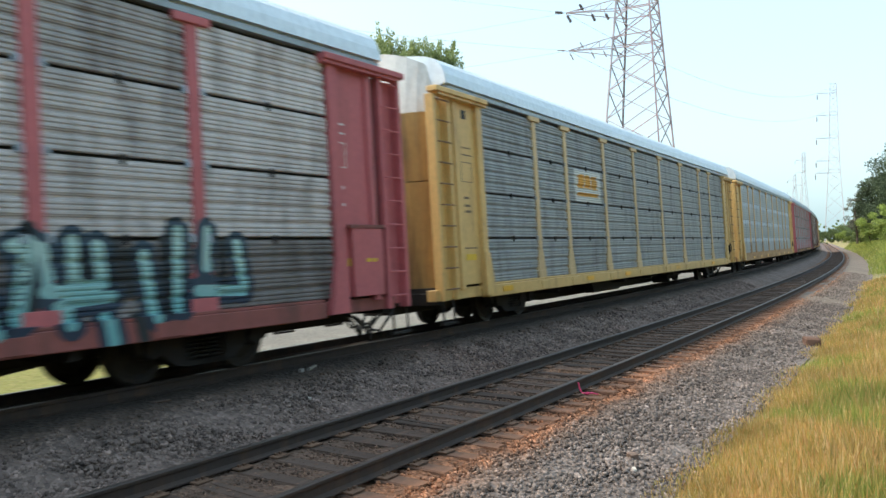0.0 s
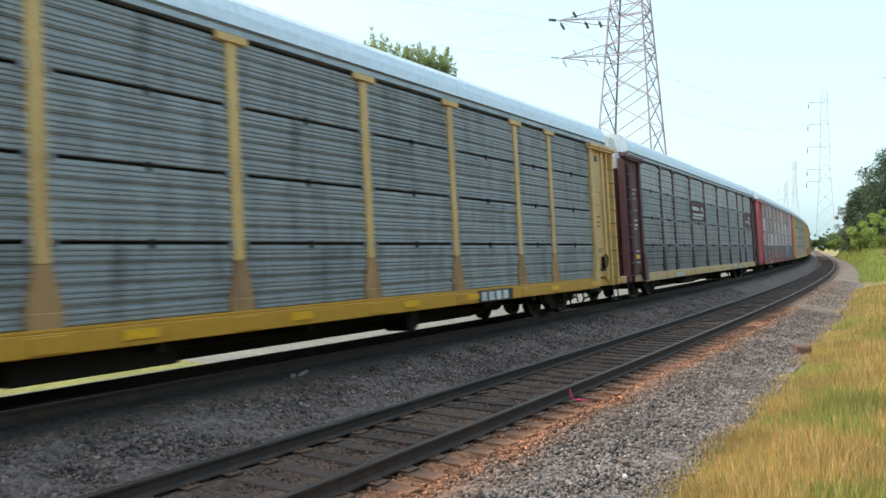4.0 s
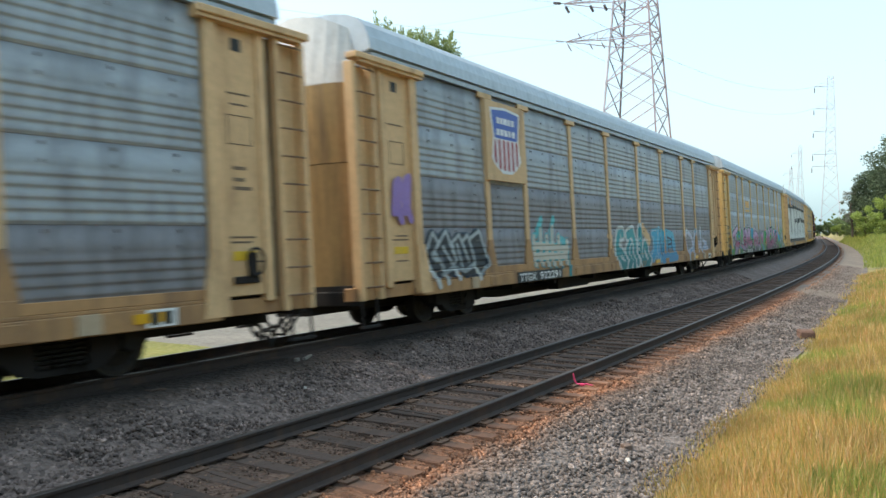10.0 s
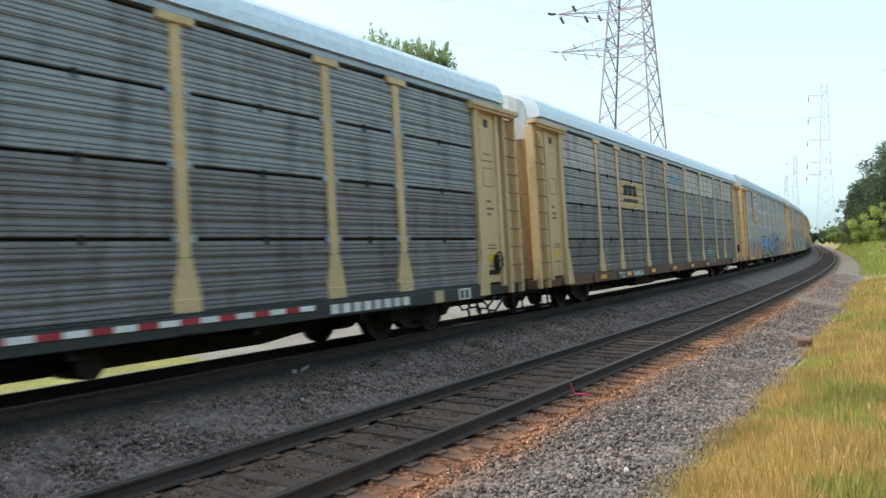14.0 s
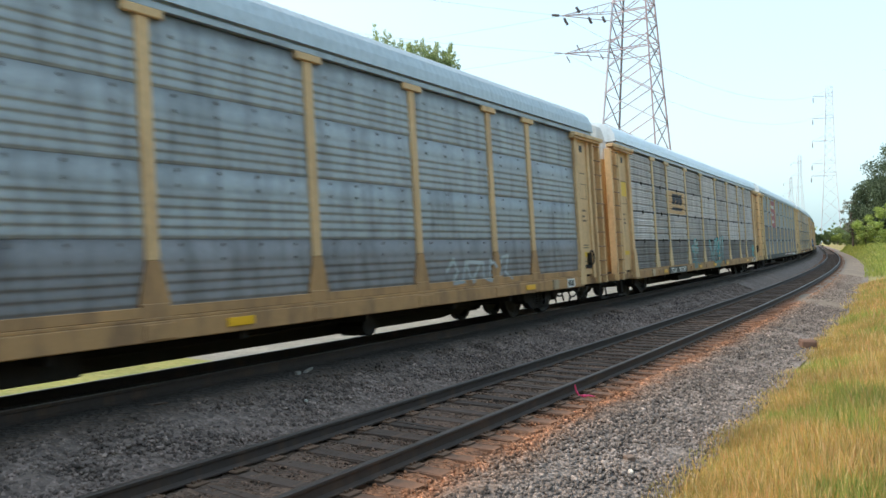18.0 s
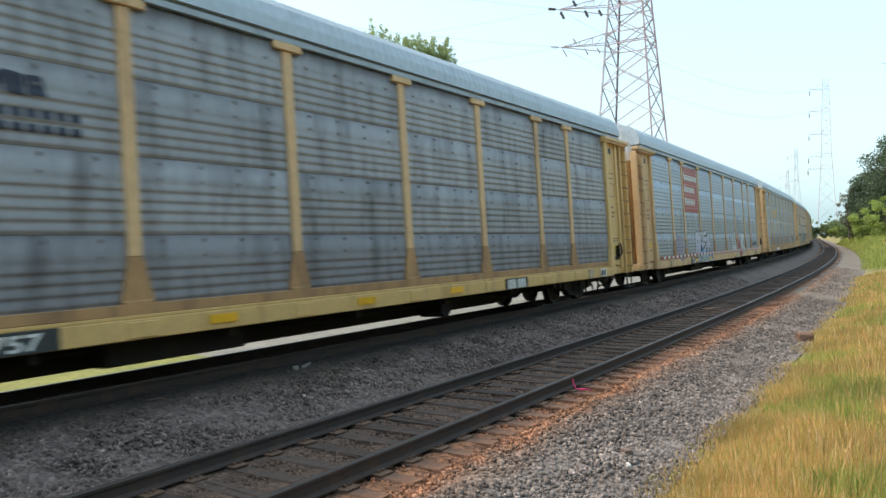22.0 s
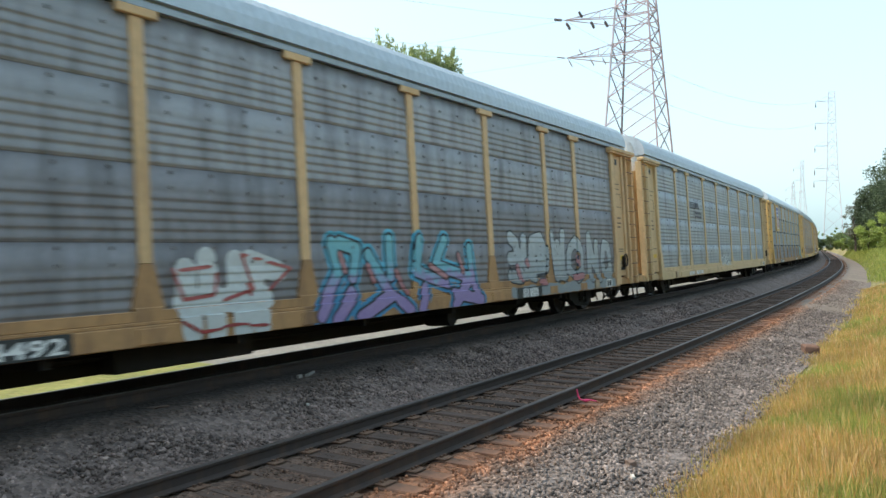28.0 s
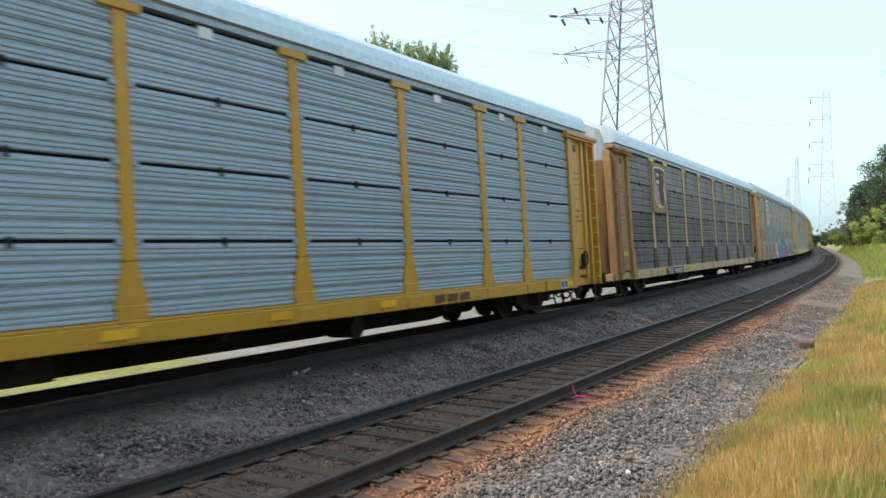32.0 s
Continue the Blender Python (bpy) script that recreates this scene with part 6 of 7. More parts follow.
angular(6, [[(-4.79, 2.3), (-4.11, 2.28), (-4.89, 1.27), (-4.17, 1.27), (-4.36, 0.97), (-5.49, 1.02), (-5.71, 1.42), (-5.35, 1.14), (-5.19, 1.56)],
            [(-3.59, 2.38), (-3.05, 1.9), (-3.42, 1.73), (-3.71, 1.17), (-3.87, 1.59), (-4.25, 1.56), (-4.83, 1.0), (-4.92, 1.26)],
            [(-2.97, 2.24), (-2.44, 2.32), (-1.87, 2.11), (-1.51, 1.74), (-1.79, 1.02), (-2.12, 0.98), (-2.63, 1.7), (-3.09, 1.85)],
            [(-1.6, 2.07), (-1.26, 2.37), (-0.98, 1.72), (-0.35, 2.38), (-0.47, 1.71), (-1.46, 0.97), (-1.85, 1.03), (-1.57, 1.67)],
            [(-3.37, 1.72), (-3.0, 1.88), (-2.73, 1.7), (-2.17, 0.98), (-2.75, 1.43), (-3.41, 1.15)]],
        (("black", -0.13), ("cream2", -0.02), ("halfblue", 0.055)), "blue angular lettering with pale and black outlines")
spray(6, [[(-3.5, 1.56), (-3.1, 1.6)], [(-2.6, 1.62), (-2.2, 1.58)], [(-5.6, 1.7), (-5.2, 1.75)], [(-4.0, 2.05), (-3.75, 2.1)]], [("red", 0.1)], "small red sprayed blots", 0.05, lift=0.019)
shield_sign(6, -9.2, -7.45, 3.31, 5.07, PAINT["tan"])
slab("number_board", 6, -6.9, -5.7, 0.955, 1.20, 1.579, 0.02, PAINT["umber"], "sooty board for the reporting mark")
lettering(6, "TTGX", -6.8, -6.12, 0.98, 1.165, DULLMARK, name="reporting_mark")
reflectors(6, (-11.25, -7.6, 8.7, 10.9))
notices(6, 10)
# sooty car with cream emblem panel
patch(7, -7.15, -4.55, 3.22, 4.1, "cream", "cream emblem panel with worn dark blocks")
emblem_blocks(7, -6.75, -5.2, 3.42, 3.98, "navy")
number_board(7, -8.1, -5.2, "TTGX", "940424", -8.0, -7.35, -6.5, -5.4)
reflectors(7, (-9.4, -6.95, -4.15, -1.2, 1.7, 4.6))
spray(7, scrawl(5.0, 6.8, 1.1, 1.85, 4, 51), [("greyteal", 0.13)], "faint grey tag")
spray(7, scrawl(-0.8, 1.0, 4.35, 4.75, 3, 52), [("cyan", 0.10)], "faint blue tag")
notices(7, 11)
# red sign car
patch(8, -7.15, -4.55, 3.12, 5.0, "pinkred", "faded red sign panel")
for z, l in ((4.45, 2.0), (3.95, 1.5), (3.42, 1.7)):
    for k in range(int(l / 0.26)):
        patch(8, -6.9 + .26 * k, -6.9 + .26 * k + .18, z, z + 0.22, "white", name="lettering_bar", lift=0.012, cell=0.06)
for k in range(11):
    slab("reflective_tape", 8, -0.2 + 0.62 * k, 0.11 + 0.62 * k, 1.09, 1.17, 1.583, 0.004, SIGN["red"])
    slab("reflective_tape", 8, 0.11 + 0.62 * k, 0.42 + 0.62 * k, 1.09, 1.17, 1.583, 0.004, SIGN["white"])
bars(8, 7.0, 9.2, 1.0, 1.15, 8, WHITE)
notices(8, 12)
# sooty car with cream panel and teal tags
patch(9, -7.15, -4.55, 3.22, 4.1, "tan", "buff emblem panel with dark blocks")
emblem_blocks(9, -6.6, -4.95, 3.36, 4.0, "navy")
spray(9, [[(-0.25, 2.06), (0.2, 1.2), (0.9, 2.12)], [(1.3, 2.16), (1.2, 1.28)], [(2.05, 2.2), (1.65, 1.86), (1.95, 1.6), (1.45, 1.2)], [(2.65, 2.26), (2.45, 1.24)], [(0.25, 1.02), (1.05, 1.1)]], [("black", 0.42), ("teal", 0.34), ("greyteal", 0.2)], "grey lettering with bright teal outlines", 0.05)
spray(9, [[(-3.2, 2.14), (-2.85, 2.08)], [(-3.7, 1.88), (-2.8, 1.76)], [(-3.45, 1.6), (-3, 1.32)], [(-3.8, 1.16), (-3.5, 1.2)], [(-3.25, 2.08), (-3.2, 1.36)]], [("teal", 0.28), ("greyteal", 0.2)], "grey and teal sprayed figure shape", 0.05)
spray(9, scrawl(11.0, 11.8, 1.2, 2.0, 1, 62), [("teal", 0.2)], "pale teal tag")
number_board(9, -8.0, -5.3, "TTGX", "971287", -7.75, -6.95, -6.55, -5.45)
reflectors(9, (-8.5, -2.9, 0.1, 3.0, 8.7))
notices(9, 13)
slab("notice_plate", 9, -12.75, -12.25, 3.6, 4.05, 1.458, 0.008, SIGN["yellow"], "yellow notice plate")
# buff car with orange emblem
emblem_blocks(10, -6.5, -4.95, 3.4, 3.98, "orange")
number_board(10, -7.1, -4.7, "", "", -7.0, -6.3, -6.1, -4.9)
reflectors(10, (8.7, -0.2))
spray(10, scrawl(5.2, 8.0, 1.3, 1.9, 4, 64), [("grey", 0.08)], "faint pale scribble")
slab("notice_plate", 10, -12.8, -12.25, 3.5, 4.03, 1.458, 0.008, SIGN["yellow"], "yellow notice plate")
bars(10, -12.75, -12.3, 3.62, 3.66, 3, BLACK, 1.462)
bars(10, -12.75, -12.3, 3.8, 3.84, 4, BLACK, 1.462)
notices(10, 14)
# red sign and silver lettering
patch(11, -7.17, -4.53, 3.1, 5.0, "red", "dark red sign panel with white bars")
for z, l in ((4.42, 2.25), (3.93, 1.7), (3.42, 1.85)):
    k = 0
    while k * .27 < l:
        patch(11, -6.95 + .27 * k, -6.95 + .27 * k + .2, z, z + (0.3 if k == 0 else 0.24), "white", name="lettering_bar", lift=0.012, cell=0.06)
        k += 1
silver = [[(-5.35, 1.22), (-5.3, 2.06), (-5.05, 2.14), (-4.8, 2.04)], [(-5.3, 1.64), (-4.95, 1.68)], [(-4.85, 1.28), (-4.5, 2.14), (-4.5, 1.24)], [(-4.75, 1.64), (-4.45, 1.62)], [(-4.2, 2.16), (-4.25, 1.04)]]
silver += [[(-3.95, 2.04), (-3.4, 2.16), (-4, 1.52), (-3.5, 1.64)], [(-4.05, 1.14), (-3.4, 1.96)], [(-3.65, 1.32), (-3.45, 1.12)], [(-3, 2.02), (-3.05, 0.98)], [(-2.95, 2.02), (-2.65, 1.82), (-3, 1.56), (-2.7, 1)]]
spray(11, silver, [("dark", 0.42), ("white", 0.35), ("frost", 0.26)], "lilac-white lettering with black shadows", 0.05)
spray(11, [[(-3.8, 2.1), (-3.1, 2.14)], [(-3.9, 1.8), (-3.65, 1.86)], [(-3.25, 1.92), (-3.5, 1.78), (-3.8, 1.6), (-4, 1.58)], [(-3.5, 1.52), (-3.25, 1.56), (-3.3, 1.3)], [(-2.95, 1.58), (-2.7, 1.38), (-2.75, 1.1)], [(-2.8, 1.9), (-2.7, 1.84)], [(-4.55, 1.62), (-4.25, 1.52)], [(-4.35, 1.9), (-4.25, 1.82), (-4.3, 2.08)]], [("black", 0.085)], "black shadow lines in the lettering", 0.04, "paint_line", lift=0.019)
spray(11, [[(-4.5, 1.52), (-4.35, 1.38)], [(-3.45, 1.44), (-3.4, 1.26)], [(-2.95, 1.36), (-2.8, 1.2)]], [("black", 0.22), ("sky", 0.16)], "pale blue fields in the lettering", 0.05, lift=0.019)
spray(11, [[(-8.85, 1.84), (-8.75, 1.36), (-8.4, 1.2)], [(-8.6, 2.04), (-8.65, 1.36)], [(-8.4, 2.08), (-8.45, 1.38)], [(-8.2, 2.04), (-8.25, 1.28)], [(-7.95, 2.04), (-7.95, 1.28)], [(-7.8, 2), (-7.85, 1.32)], [(-8.75, 1.76), (-7.8, 1.72)], [(-8.65, 1.48), (-7.85, 1.48)]], [("haze", 0.2)], "thin faded white lettering", 0.06)
spray(11, [[(-7.5, 1.86), (-7.35, 1.78), (-7.45, 1.64), (-7.25, 1.66)], [(-7.2, 1.88), (-7.1, 1.68)], [(-6.75, 1.86), (-6.5, 1.64)], [(-6.5, 1.88), (-6.75, 1.64)], [(-6.3, 1.96), (-6.1, 1.64)], [(-6.05, 2.12), (-5.95, 1.68)], [(-6.3, 1.84), (-5.75, 1.96)], [(-5.7, 2.2), (-5.65, 1.72)], [(-6.95, 1.44), (-6.1, 1.4)]], [("smoke", 0.07)], "thin white scribbled line", 0.05)
spray(11, [[(3.3, 1.96), (3.3, 1.1)], [(4, 2.16), (4.1, 0.98)], [(3.35, 1.48), (4.15, 1.46)], [(5.9, 1.08), (5.9, 2.16), (6.75, 2.04), (5.95, 1.62), (6.8, 1.36)]], [("dark", 0.34), ("white", 0.26)], "white lettering with blue edges", 0.05)
spray(11, [[(4.85, 2.04), (5, 1.24), (4.9, 0.98)], [(5.45, 1.72), (5.25, 1.22)]], [("dark", 0.42), ("red", 0.36)], "dark red sprayed shape", 0.05)
for k in range(38):
    x = -11.6 + 0.62 * k
    slab("reflective_tape", 11, x, x + .31, 1.275, 1.365, 1.585, 0.004, SIGN["red"])
    slab("reflective_tape", 11, x + .31, x + .62, 1.275, 1.365, 1.585, 0.004, SIGN["white"])
number_board(11, -6.92, -4.5, "TTGX", "988783", -6.83, -6.05, -5.76, -4.56)
reflectors(11, (11.3, -6.0, -3.1, 3.1))
for k in range(7):
    slab("reflective_tape", 11, 12.9, 13.0, 1.7 + .2 * k, 1.8 + .2 * k, 1.515, 0.004, SIGN["red"] if k % 2 else SIGN["white"])
spray(11, scrawl(9.7, 11.4, 1.5, 1.75, 4, 75), [("black", 0.1)], "dark smudged tag")
notices(11, 15)
# dark emblem cars


def striped_emblem(n, paint="navy"):
    for k in range(4):
        patch(n, -6.95, -6.1 + .04 * k, 3.95 - .075 * k, 3.985 - .075 * k, paint, name="emblem_stripe", lift=0.012, cell=0.05)
    emblem_blocks(n, -6.1, -5.3, 3.7, 3.98, paint, False)
    for z in (3.5, 3.34):
        for k in range(7):
            patch(n, -6.1 + .17 * k, -6.1 + .17 * k + .12, z, z + .1, paint, name="lettering_bar", lift=0.012, cell=0.05)


striped_emblem(12)
number_board(12, -8.1, -5.4, "TTGX", "983757", -7.95, -7.05, -6.75, -5.6)
reflectors(12, (-8.6, -3.1, 0.0, 2.9, -12.2))
spray(12, [[(-10.95, 2.18), (-11.15, 1.3)], [(-10.35, 2.18), (-10.6, 1.4)], [(-11, 1.74), (-9.8, 1.74)], [(-9.65, 2.18), (-9.6, 1.36)], [(-9.1, 1.98), (-9.05, 1.32), (-8.55, 1.56)]], [("red", 0.36), ("white", 0.31), ("rosewhite", 0.2)], "white and rose bubble lettering", 0.05)
spray(12, [[(-11.6, 1.12), (-10.4, 1.04)], [(-10.15, 1.1), (-9.35, 0.98)], [(-10.95, 1.24), (-11.05, 1.06)]], [("rosewhite", 0.3), ("haze", 0.16)], "faded rose foot of the lettering", 0.05)
number_board(12, 5.0, 6.1, "", "", 5.1, 5.5, 5.55, 6.0)
notices(12, 16)
shield_sign(13, -9.2, -7.45, 3.21, 5.05, PAINT["yellow"])
number_board(13, -8.1, -5.7, "TTGX", "152185", -8.05, -7.35, -7.1, -5.85)
spray(13, [[(10.15, 2.02), (10.5, 1.9)], [(10.35, 1.64), (10.85, 2), (11.35, 1.92), (11.45, 1.64), (11, 1.52), (10.35, 1.52)], [(10.65, 1.8), (11.2, 1.68)], [(10, 1.52), (10.1, 1.32)], [(10.85, 1.28), (11.3, 1.28)]], [("dark", 0.36), ("paleteal", 0.3)], "pale blue bubble shape with a dark outline", 0.05)
spray(13, [[(9.95, 1.28), (9.9, 1.52), (10.4, 1.72), (11.4, 1.54)], [(10.55, 2), (10.1, 1.36)], [(10.35, 1.52), (10.5, 1.24), (11.4, 1.4)]], [("green", 0.07)], "dark green lines on the bubble shape", 0.04, "paint_line", lift=0.019)
number_board(13, 4.7, 5.8, "", "", 4.8, 5.2, 5.3, 5.7)
spray(13, [[(10.9, 4.4), (11.2, 4.8), (11.4, 4.95)]], [("white", 0.14)], "white chalk smear")
notices(13, 17)
striped_emblem(14)
bars(14, -8.1, -7.2, 1.0, 1.14, 4, WHITE)
bars(14, -6.9, -5.6, 1.0, 1.14, 6, WHITE)
spray(14, scrawl(-1.4, 0.9, 1.3, 1.65, 4, 85), [("white", 0.22), ("dark", 0.06)], "small white tag")
notices(14, 18)
shield_sign(15, -9.2, -7.45, 3.28, 5.05, PAINT["tan"])
number_board(15, -8.02, -5.38, "TTGX", "974492", -7.93, -7.17, -6.76, -5.47)
spray(15, [[(-3.75, 1.86), (-3.75, 1.08)], [(-3.4, 2), (-3.35, 1.04)], [(-2.9, 1.96), (-2.9, 1)], [(-2.55, 1.94), (-2.55, 1.04)], [(-2.65, 1.96), (-2.1, 1.8)], [(-3.8, 1.44), (-2.4, 1.44)]], [("white", 0.33)], "white lettering with red edges", 0.05)
spray(15, [[(-3.95, 1.88), (-3.8, 1.48), (-3.3, 1.52), (-3.25, 1.8)], [(-2.8, 2.06), (-2.6, 1.56), (-3.15, 1.44)], [(-3.9, 1.2), (-3.6, 1.04), (-3.05, 1.1), (-2.45, 1.04)], [(-2.8, 2.06), (-1.85, 1.84), (-2.3, 1.54)], [(-3.85, 1.86), (-3.35, 1.9)], [(-2.7, 1.64), (-2.65, 1.48)]], [("red", 0.05)], "thin red lines on white lettering", 0.035, "paint_line", lift=0.019)
spray(15, [[(-8.55, 1.8), (-8.5, 1.32)], [(-8.25, 1.78), (-8.25, 1.38)], [(-8.65, 1.8), (-8.1, 1.8)], [(-7.9, 1.96), (-7.9, 1.32)], [(-7.7, 1.96), (-7.65, 1.36)], [(-7.95, 1.66), (-7.6, 1.68)], [(-8.5, 1.48), (-8.15, 1.48)]], [("haze", 0.24)], "faded lilac tag", 0.06)
swirl = [[(-0.9, 2.22), (-0.75, 1.76), (-1.3, 1.08)], [(-0.7, 2.22), (-0.25, 2.12), (-0.4, 1.66)], [(0.05, 2.02), (0.6, 1.32), (-0.35, 0.98)], [(0.65, 2.28), (0.65, 1.64)], [(-0.45, 1.4), (-0.95, 0.98)]]
swirl += [[(1.55, 2.28), (1.4, 1.7), (2.45, 1.44)], [(2.45, 2.28), (2.1, 1.8), (3.35, 1.52), (2.6, 0.98)], [(3.4, 2.12), (3.5, 1.16)], [(0.75, 1.22), (1.1, 0.98)], [(1.65, 1.38), (1.45, 0.98)], [(2.65, 1.22), (3.65, 1.04)]]
spray(15, swirl, [("cyan", 0.40), ("black", 0.29), ("violet", 0.21)], "violet and turquoise wild lettering", 0.045)
spray(15, [[(-0.7, 2.04), (-0.6, 1.76)], [(0, 1.84), (0.15, 1.56)], [(0.8, 1.72), (1.05, 1.32)], [(1.9, 1.8), (2.45, 1.56)], [(2.95, 2), (3.1, 1.64)]], [("black", 0.15), ("oldrose", 0.1)], "rose and black marks in the lettering", 0.04, lift=0.019)
faces = [[(5.25, 2.36), (5.5, 2.24), (5.65, 1.88), (5.65, 1.44)], [(5.2, 1.88), (5.6, 1.88)], [(5.2, 1.48), (5.55, 1.44)], [(5.9, 2.32), (5.9, 1.5)], [(5.9, 1.5), (6.3, 1.72)], [(6.15, 1.48), (6.35, 1.44)]]
faces += [[(6.35, 2.28), (6.8, 2.36), (7.05, 2.04), (7, 1.64), (6.55, 1.58), (6.25, 1.86), (6.35, 2.28)], [(6.55, 2), (6.8, 1.88)], [(6.65, 2.16), (6.75, 1.72)]]
faces += [[(7.45, 2.42), (7.6, 1.4)], [(7.8, 2.2), (7.85, 1.46)], [(8.15, 2.46), (8.05, 1.4)], [(7.65, 1.44), (8.15, 1.44)]]
faces += [[(8.65, 2.12), (8.95, 2.28), (9.35, 2.02), (9.3, 1.48), (8.85, 1.32), (8.45, 1.56), (8.5, 1.92), (8.65, 2.12)], [(9.9, 2.42), (9.85, 1.3)], [(10, 2.22), (10.2, 1.64)], [(10.45, 2.22), (10.4, 1.28)], [(11.05, 2.22), (11.4, 2.12), (11.45, 1.48), (11, 1.24), (10.85, 1.72), (11.05, 2.22)]]
patch(15, 5.0, 11.6, 0.97, 1.22, "smoke", "grey sprayed band along the sill", 0.03, "sprayed_cloud", 0.004, cell=0.1)
spray(15, faces, [("black", 0.36), ("smoke", 0.29)], "silver-grey bubble lettering with black outlines", 0.045)
spray(15, [[(9, 1.84), (9.05, 1.68)], [(8.65, 1.32), (9.25, 1.36)], [(6.6, 1.28), (6.85, 1.28)], [(6, 1.8), (6.05, 1.72)], [(5.5, 1.68), (5.65, 1.4)]], [("dark", 0.2), ("oldrose", 0.16)], "rose patches on the grey lettering", 0.05, lift=0.019)
spray(15, [[(6.5, 1.92), (6.55, 1.92)], [(7.05, 1.94), (7.1, 1.92)], [(6.5, 1.46), (7, 1.48)], [(8.6, 1.76), (8.8, 1.8)], [(10.85, 1.68), (11.55, 1.72)], [(8.8, 1.32), (9.25, 1.32)], [(5.1, 1.72), (5.25, 1.58)], [(5.8, 1.66), (5.85, 1.58)], [(10.05, 1.48), (10.1, 1.34)]], [("black", 0.05)], "thin black lines on the grey lettering", 0.04, "paint_line", lift=0.019)
spray(15, scrawl(-12.8, -12.2, 2.4, 3.1, 2, 95), [("black", 0.08)], "dark scribble")
number_board(15, 5.27, 6.55, "", "", 5.55, 5.85, 5.9, 6.35)
notices(15, 19)
shield_sign(16, -9.2, -7.45, 3.24, 5.0, PAINT["dirtytan"], True)
ss = patch(16, -8.5, -7.9, 3.5, 4.6, "rust", "rusty blotch over the worn shield", 0.08, "stain", 0.06)
for v_ in ss.data.vertices:
    v_.co.y = -1.578
number_board(16, -8.15, -5.55, "TTGX", "962090", -7.95, -7.2, -6.95, -5.7)
spray(16, scrawl(5.7, 6.8, 1.3, 1.85, 2, 97), [("grey", 0.06)], "thin white scribble")
reflectors(16, (-8.7, -4.9, -2.0), PAINT["orange"])
notices(16, 20)
for n in (17, 18):
    reflectors(n, (-10.6, -7.5, -4.6, -1.75, 0.9, 3.5, 11.3))
    for x in (-8.3, -5.85, -2.95, -0.18, 2.6, 5.6, 8.3, 10.6):
        slab("eave_plate", n, x - 0.12, x + 0.12, 4.96, 5.12, 1.5, 0.03, SIGN["white"], "small white plate under the eave")
    bars(n, 5.0, 6.4, 1.0, 1.15, 3, PAINT["rust"])
    notices(n, 21)

# ---- things along the line ----
def at_az(deg, dist, z=0.0):
    return (dist * math.sin(radians(deg)), dist * math.cos(radians(deg)), z)


def lattice_tower(base, half, turn, top, arms, near, label="", bar=0.2, arm_len=6.5, step=0.85):
    """A four-legged lattice mast; half(z) is half its diagonal at that height; arms reach to one side."""
    th = thing("transmission_tower", label, "tower", "transmission towers", at=Matrix.Translation(base))

    def corner(k, z):
        a = radians(turn + 90 * k)
        return Vector((half(z) * math.cos(a), half(z) * math.sin(a), z))
    levels, z = [0.0], 0.0
    while z < top - 0.5:
        z += max(half(z) * step, 1.5)
        levels.append(min(z, top))
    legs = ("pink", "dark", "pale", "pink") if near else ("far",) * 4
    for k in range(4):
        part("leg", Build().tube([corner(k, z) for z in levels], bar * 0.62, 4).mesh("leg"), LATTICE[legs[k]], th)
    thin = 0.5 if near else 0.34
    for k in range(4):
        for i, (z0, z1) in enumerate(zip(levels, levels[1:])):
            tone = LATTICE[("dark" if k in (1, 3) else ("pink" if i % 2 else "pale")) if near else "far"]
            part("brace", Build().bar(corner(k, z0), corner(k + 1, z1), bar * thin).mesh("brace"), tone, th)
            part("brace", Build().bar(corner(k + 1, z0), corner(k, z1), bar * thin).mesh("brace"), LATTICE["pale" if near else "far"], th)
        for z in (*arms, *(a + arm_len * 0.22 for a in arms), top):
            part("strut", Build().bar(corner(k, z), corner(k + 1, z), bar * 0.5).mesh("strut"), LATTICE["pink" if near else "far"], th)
    tips = []
    for m, z in enumerate(arms):
        b = Build()
        tip = Vector((-half(z) * 0.8 - arm_len + (0.7 if near and m == 0 else 0.0), -1.0, z - 0.2))
        if near:
            for k, dz in ((2, 0.0), (1, 0.0), (2, arm_len * 0.22), (1, arm_len * 0.22)):
                b.bar(corner(k, z + dz), tip, bar * 0.42)
            for q in (0.0, 0.3, 0.6):
                lo, hi = corner(2, z).lerp(tip, q), corner(2, z + arm_len * .22).lerp(tip, q)
                b.bar(lo, hi, bar * 0.3)
                b.bar(hi, corner(2, z).lerp(tip, q + 0.25), bar * 0.3)
        else:
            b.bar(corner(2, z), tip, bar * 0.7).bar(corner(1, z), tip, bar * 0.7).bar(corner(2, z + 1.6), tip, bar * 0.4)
        part("crossarm", b.mesh("crossarm"), LATTICE["pink" if near else "far"], th)
        tips.append(Vector(base) + tip)
        hang = ((1.0, (-2.4, -0.3, 0.1)), (1.0, (1.3, 1.2, -1.7)), (0.62, (-1.2, -0.6, 1.6)), (0.5, (1.2, 1.2, -1.6)), (0.22, (1.1, 1.0, -1.5))) if near else ((1.0, (0, 0, -3.2)),)
        for q, d in hang:
            p0 = corner(2, z).lerp(tip, q)
            p1 = p0 + Vector(d) * 0.62
            ins = Build().tube([p0, p0.lerp(p1, 0.3)], 0.03, 4)
            pts = [p0.lerp(p1, 0.3 + 0.07 * i) for i in range(11)]
            wide = (0.14 if m else 0.07) if near else 0.1
            ins.tube(pts, [wide + 0.6 * wide * (i % 2) for i in range(11)], 7)
            part("insulator", ins.mesh("insulator"), LATTICE["dark" if m or not near else "pale"], th)
    return th, tips


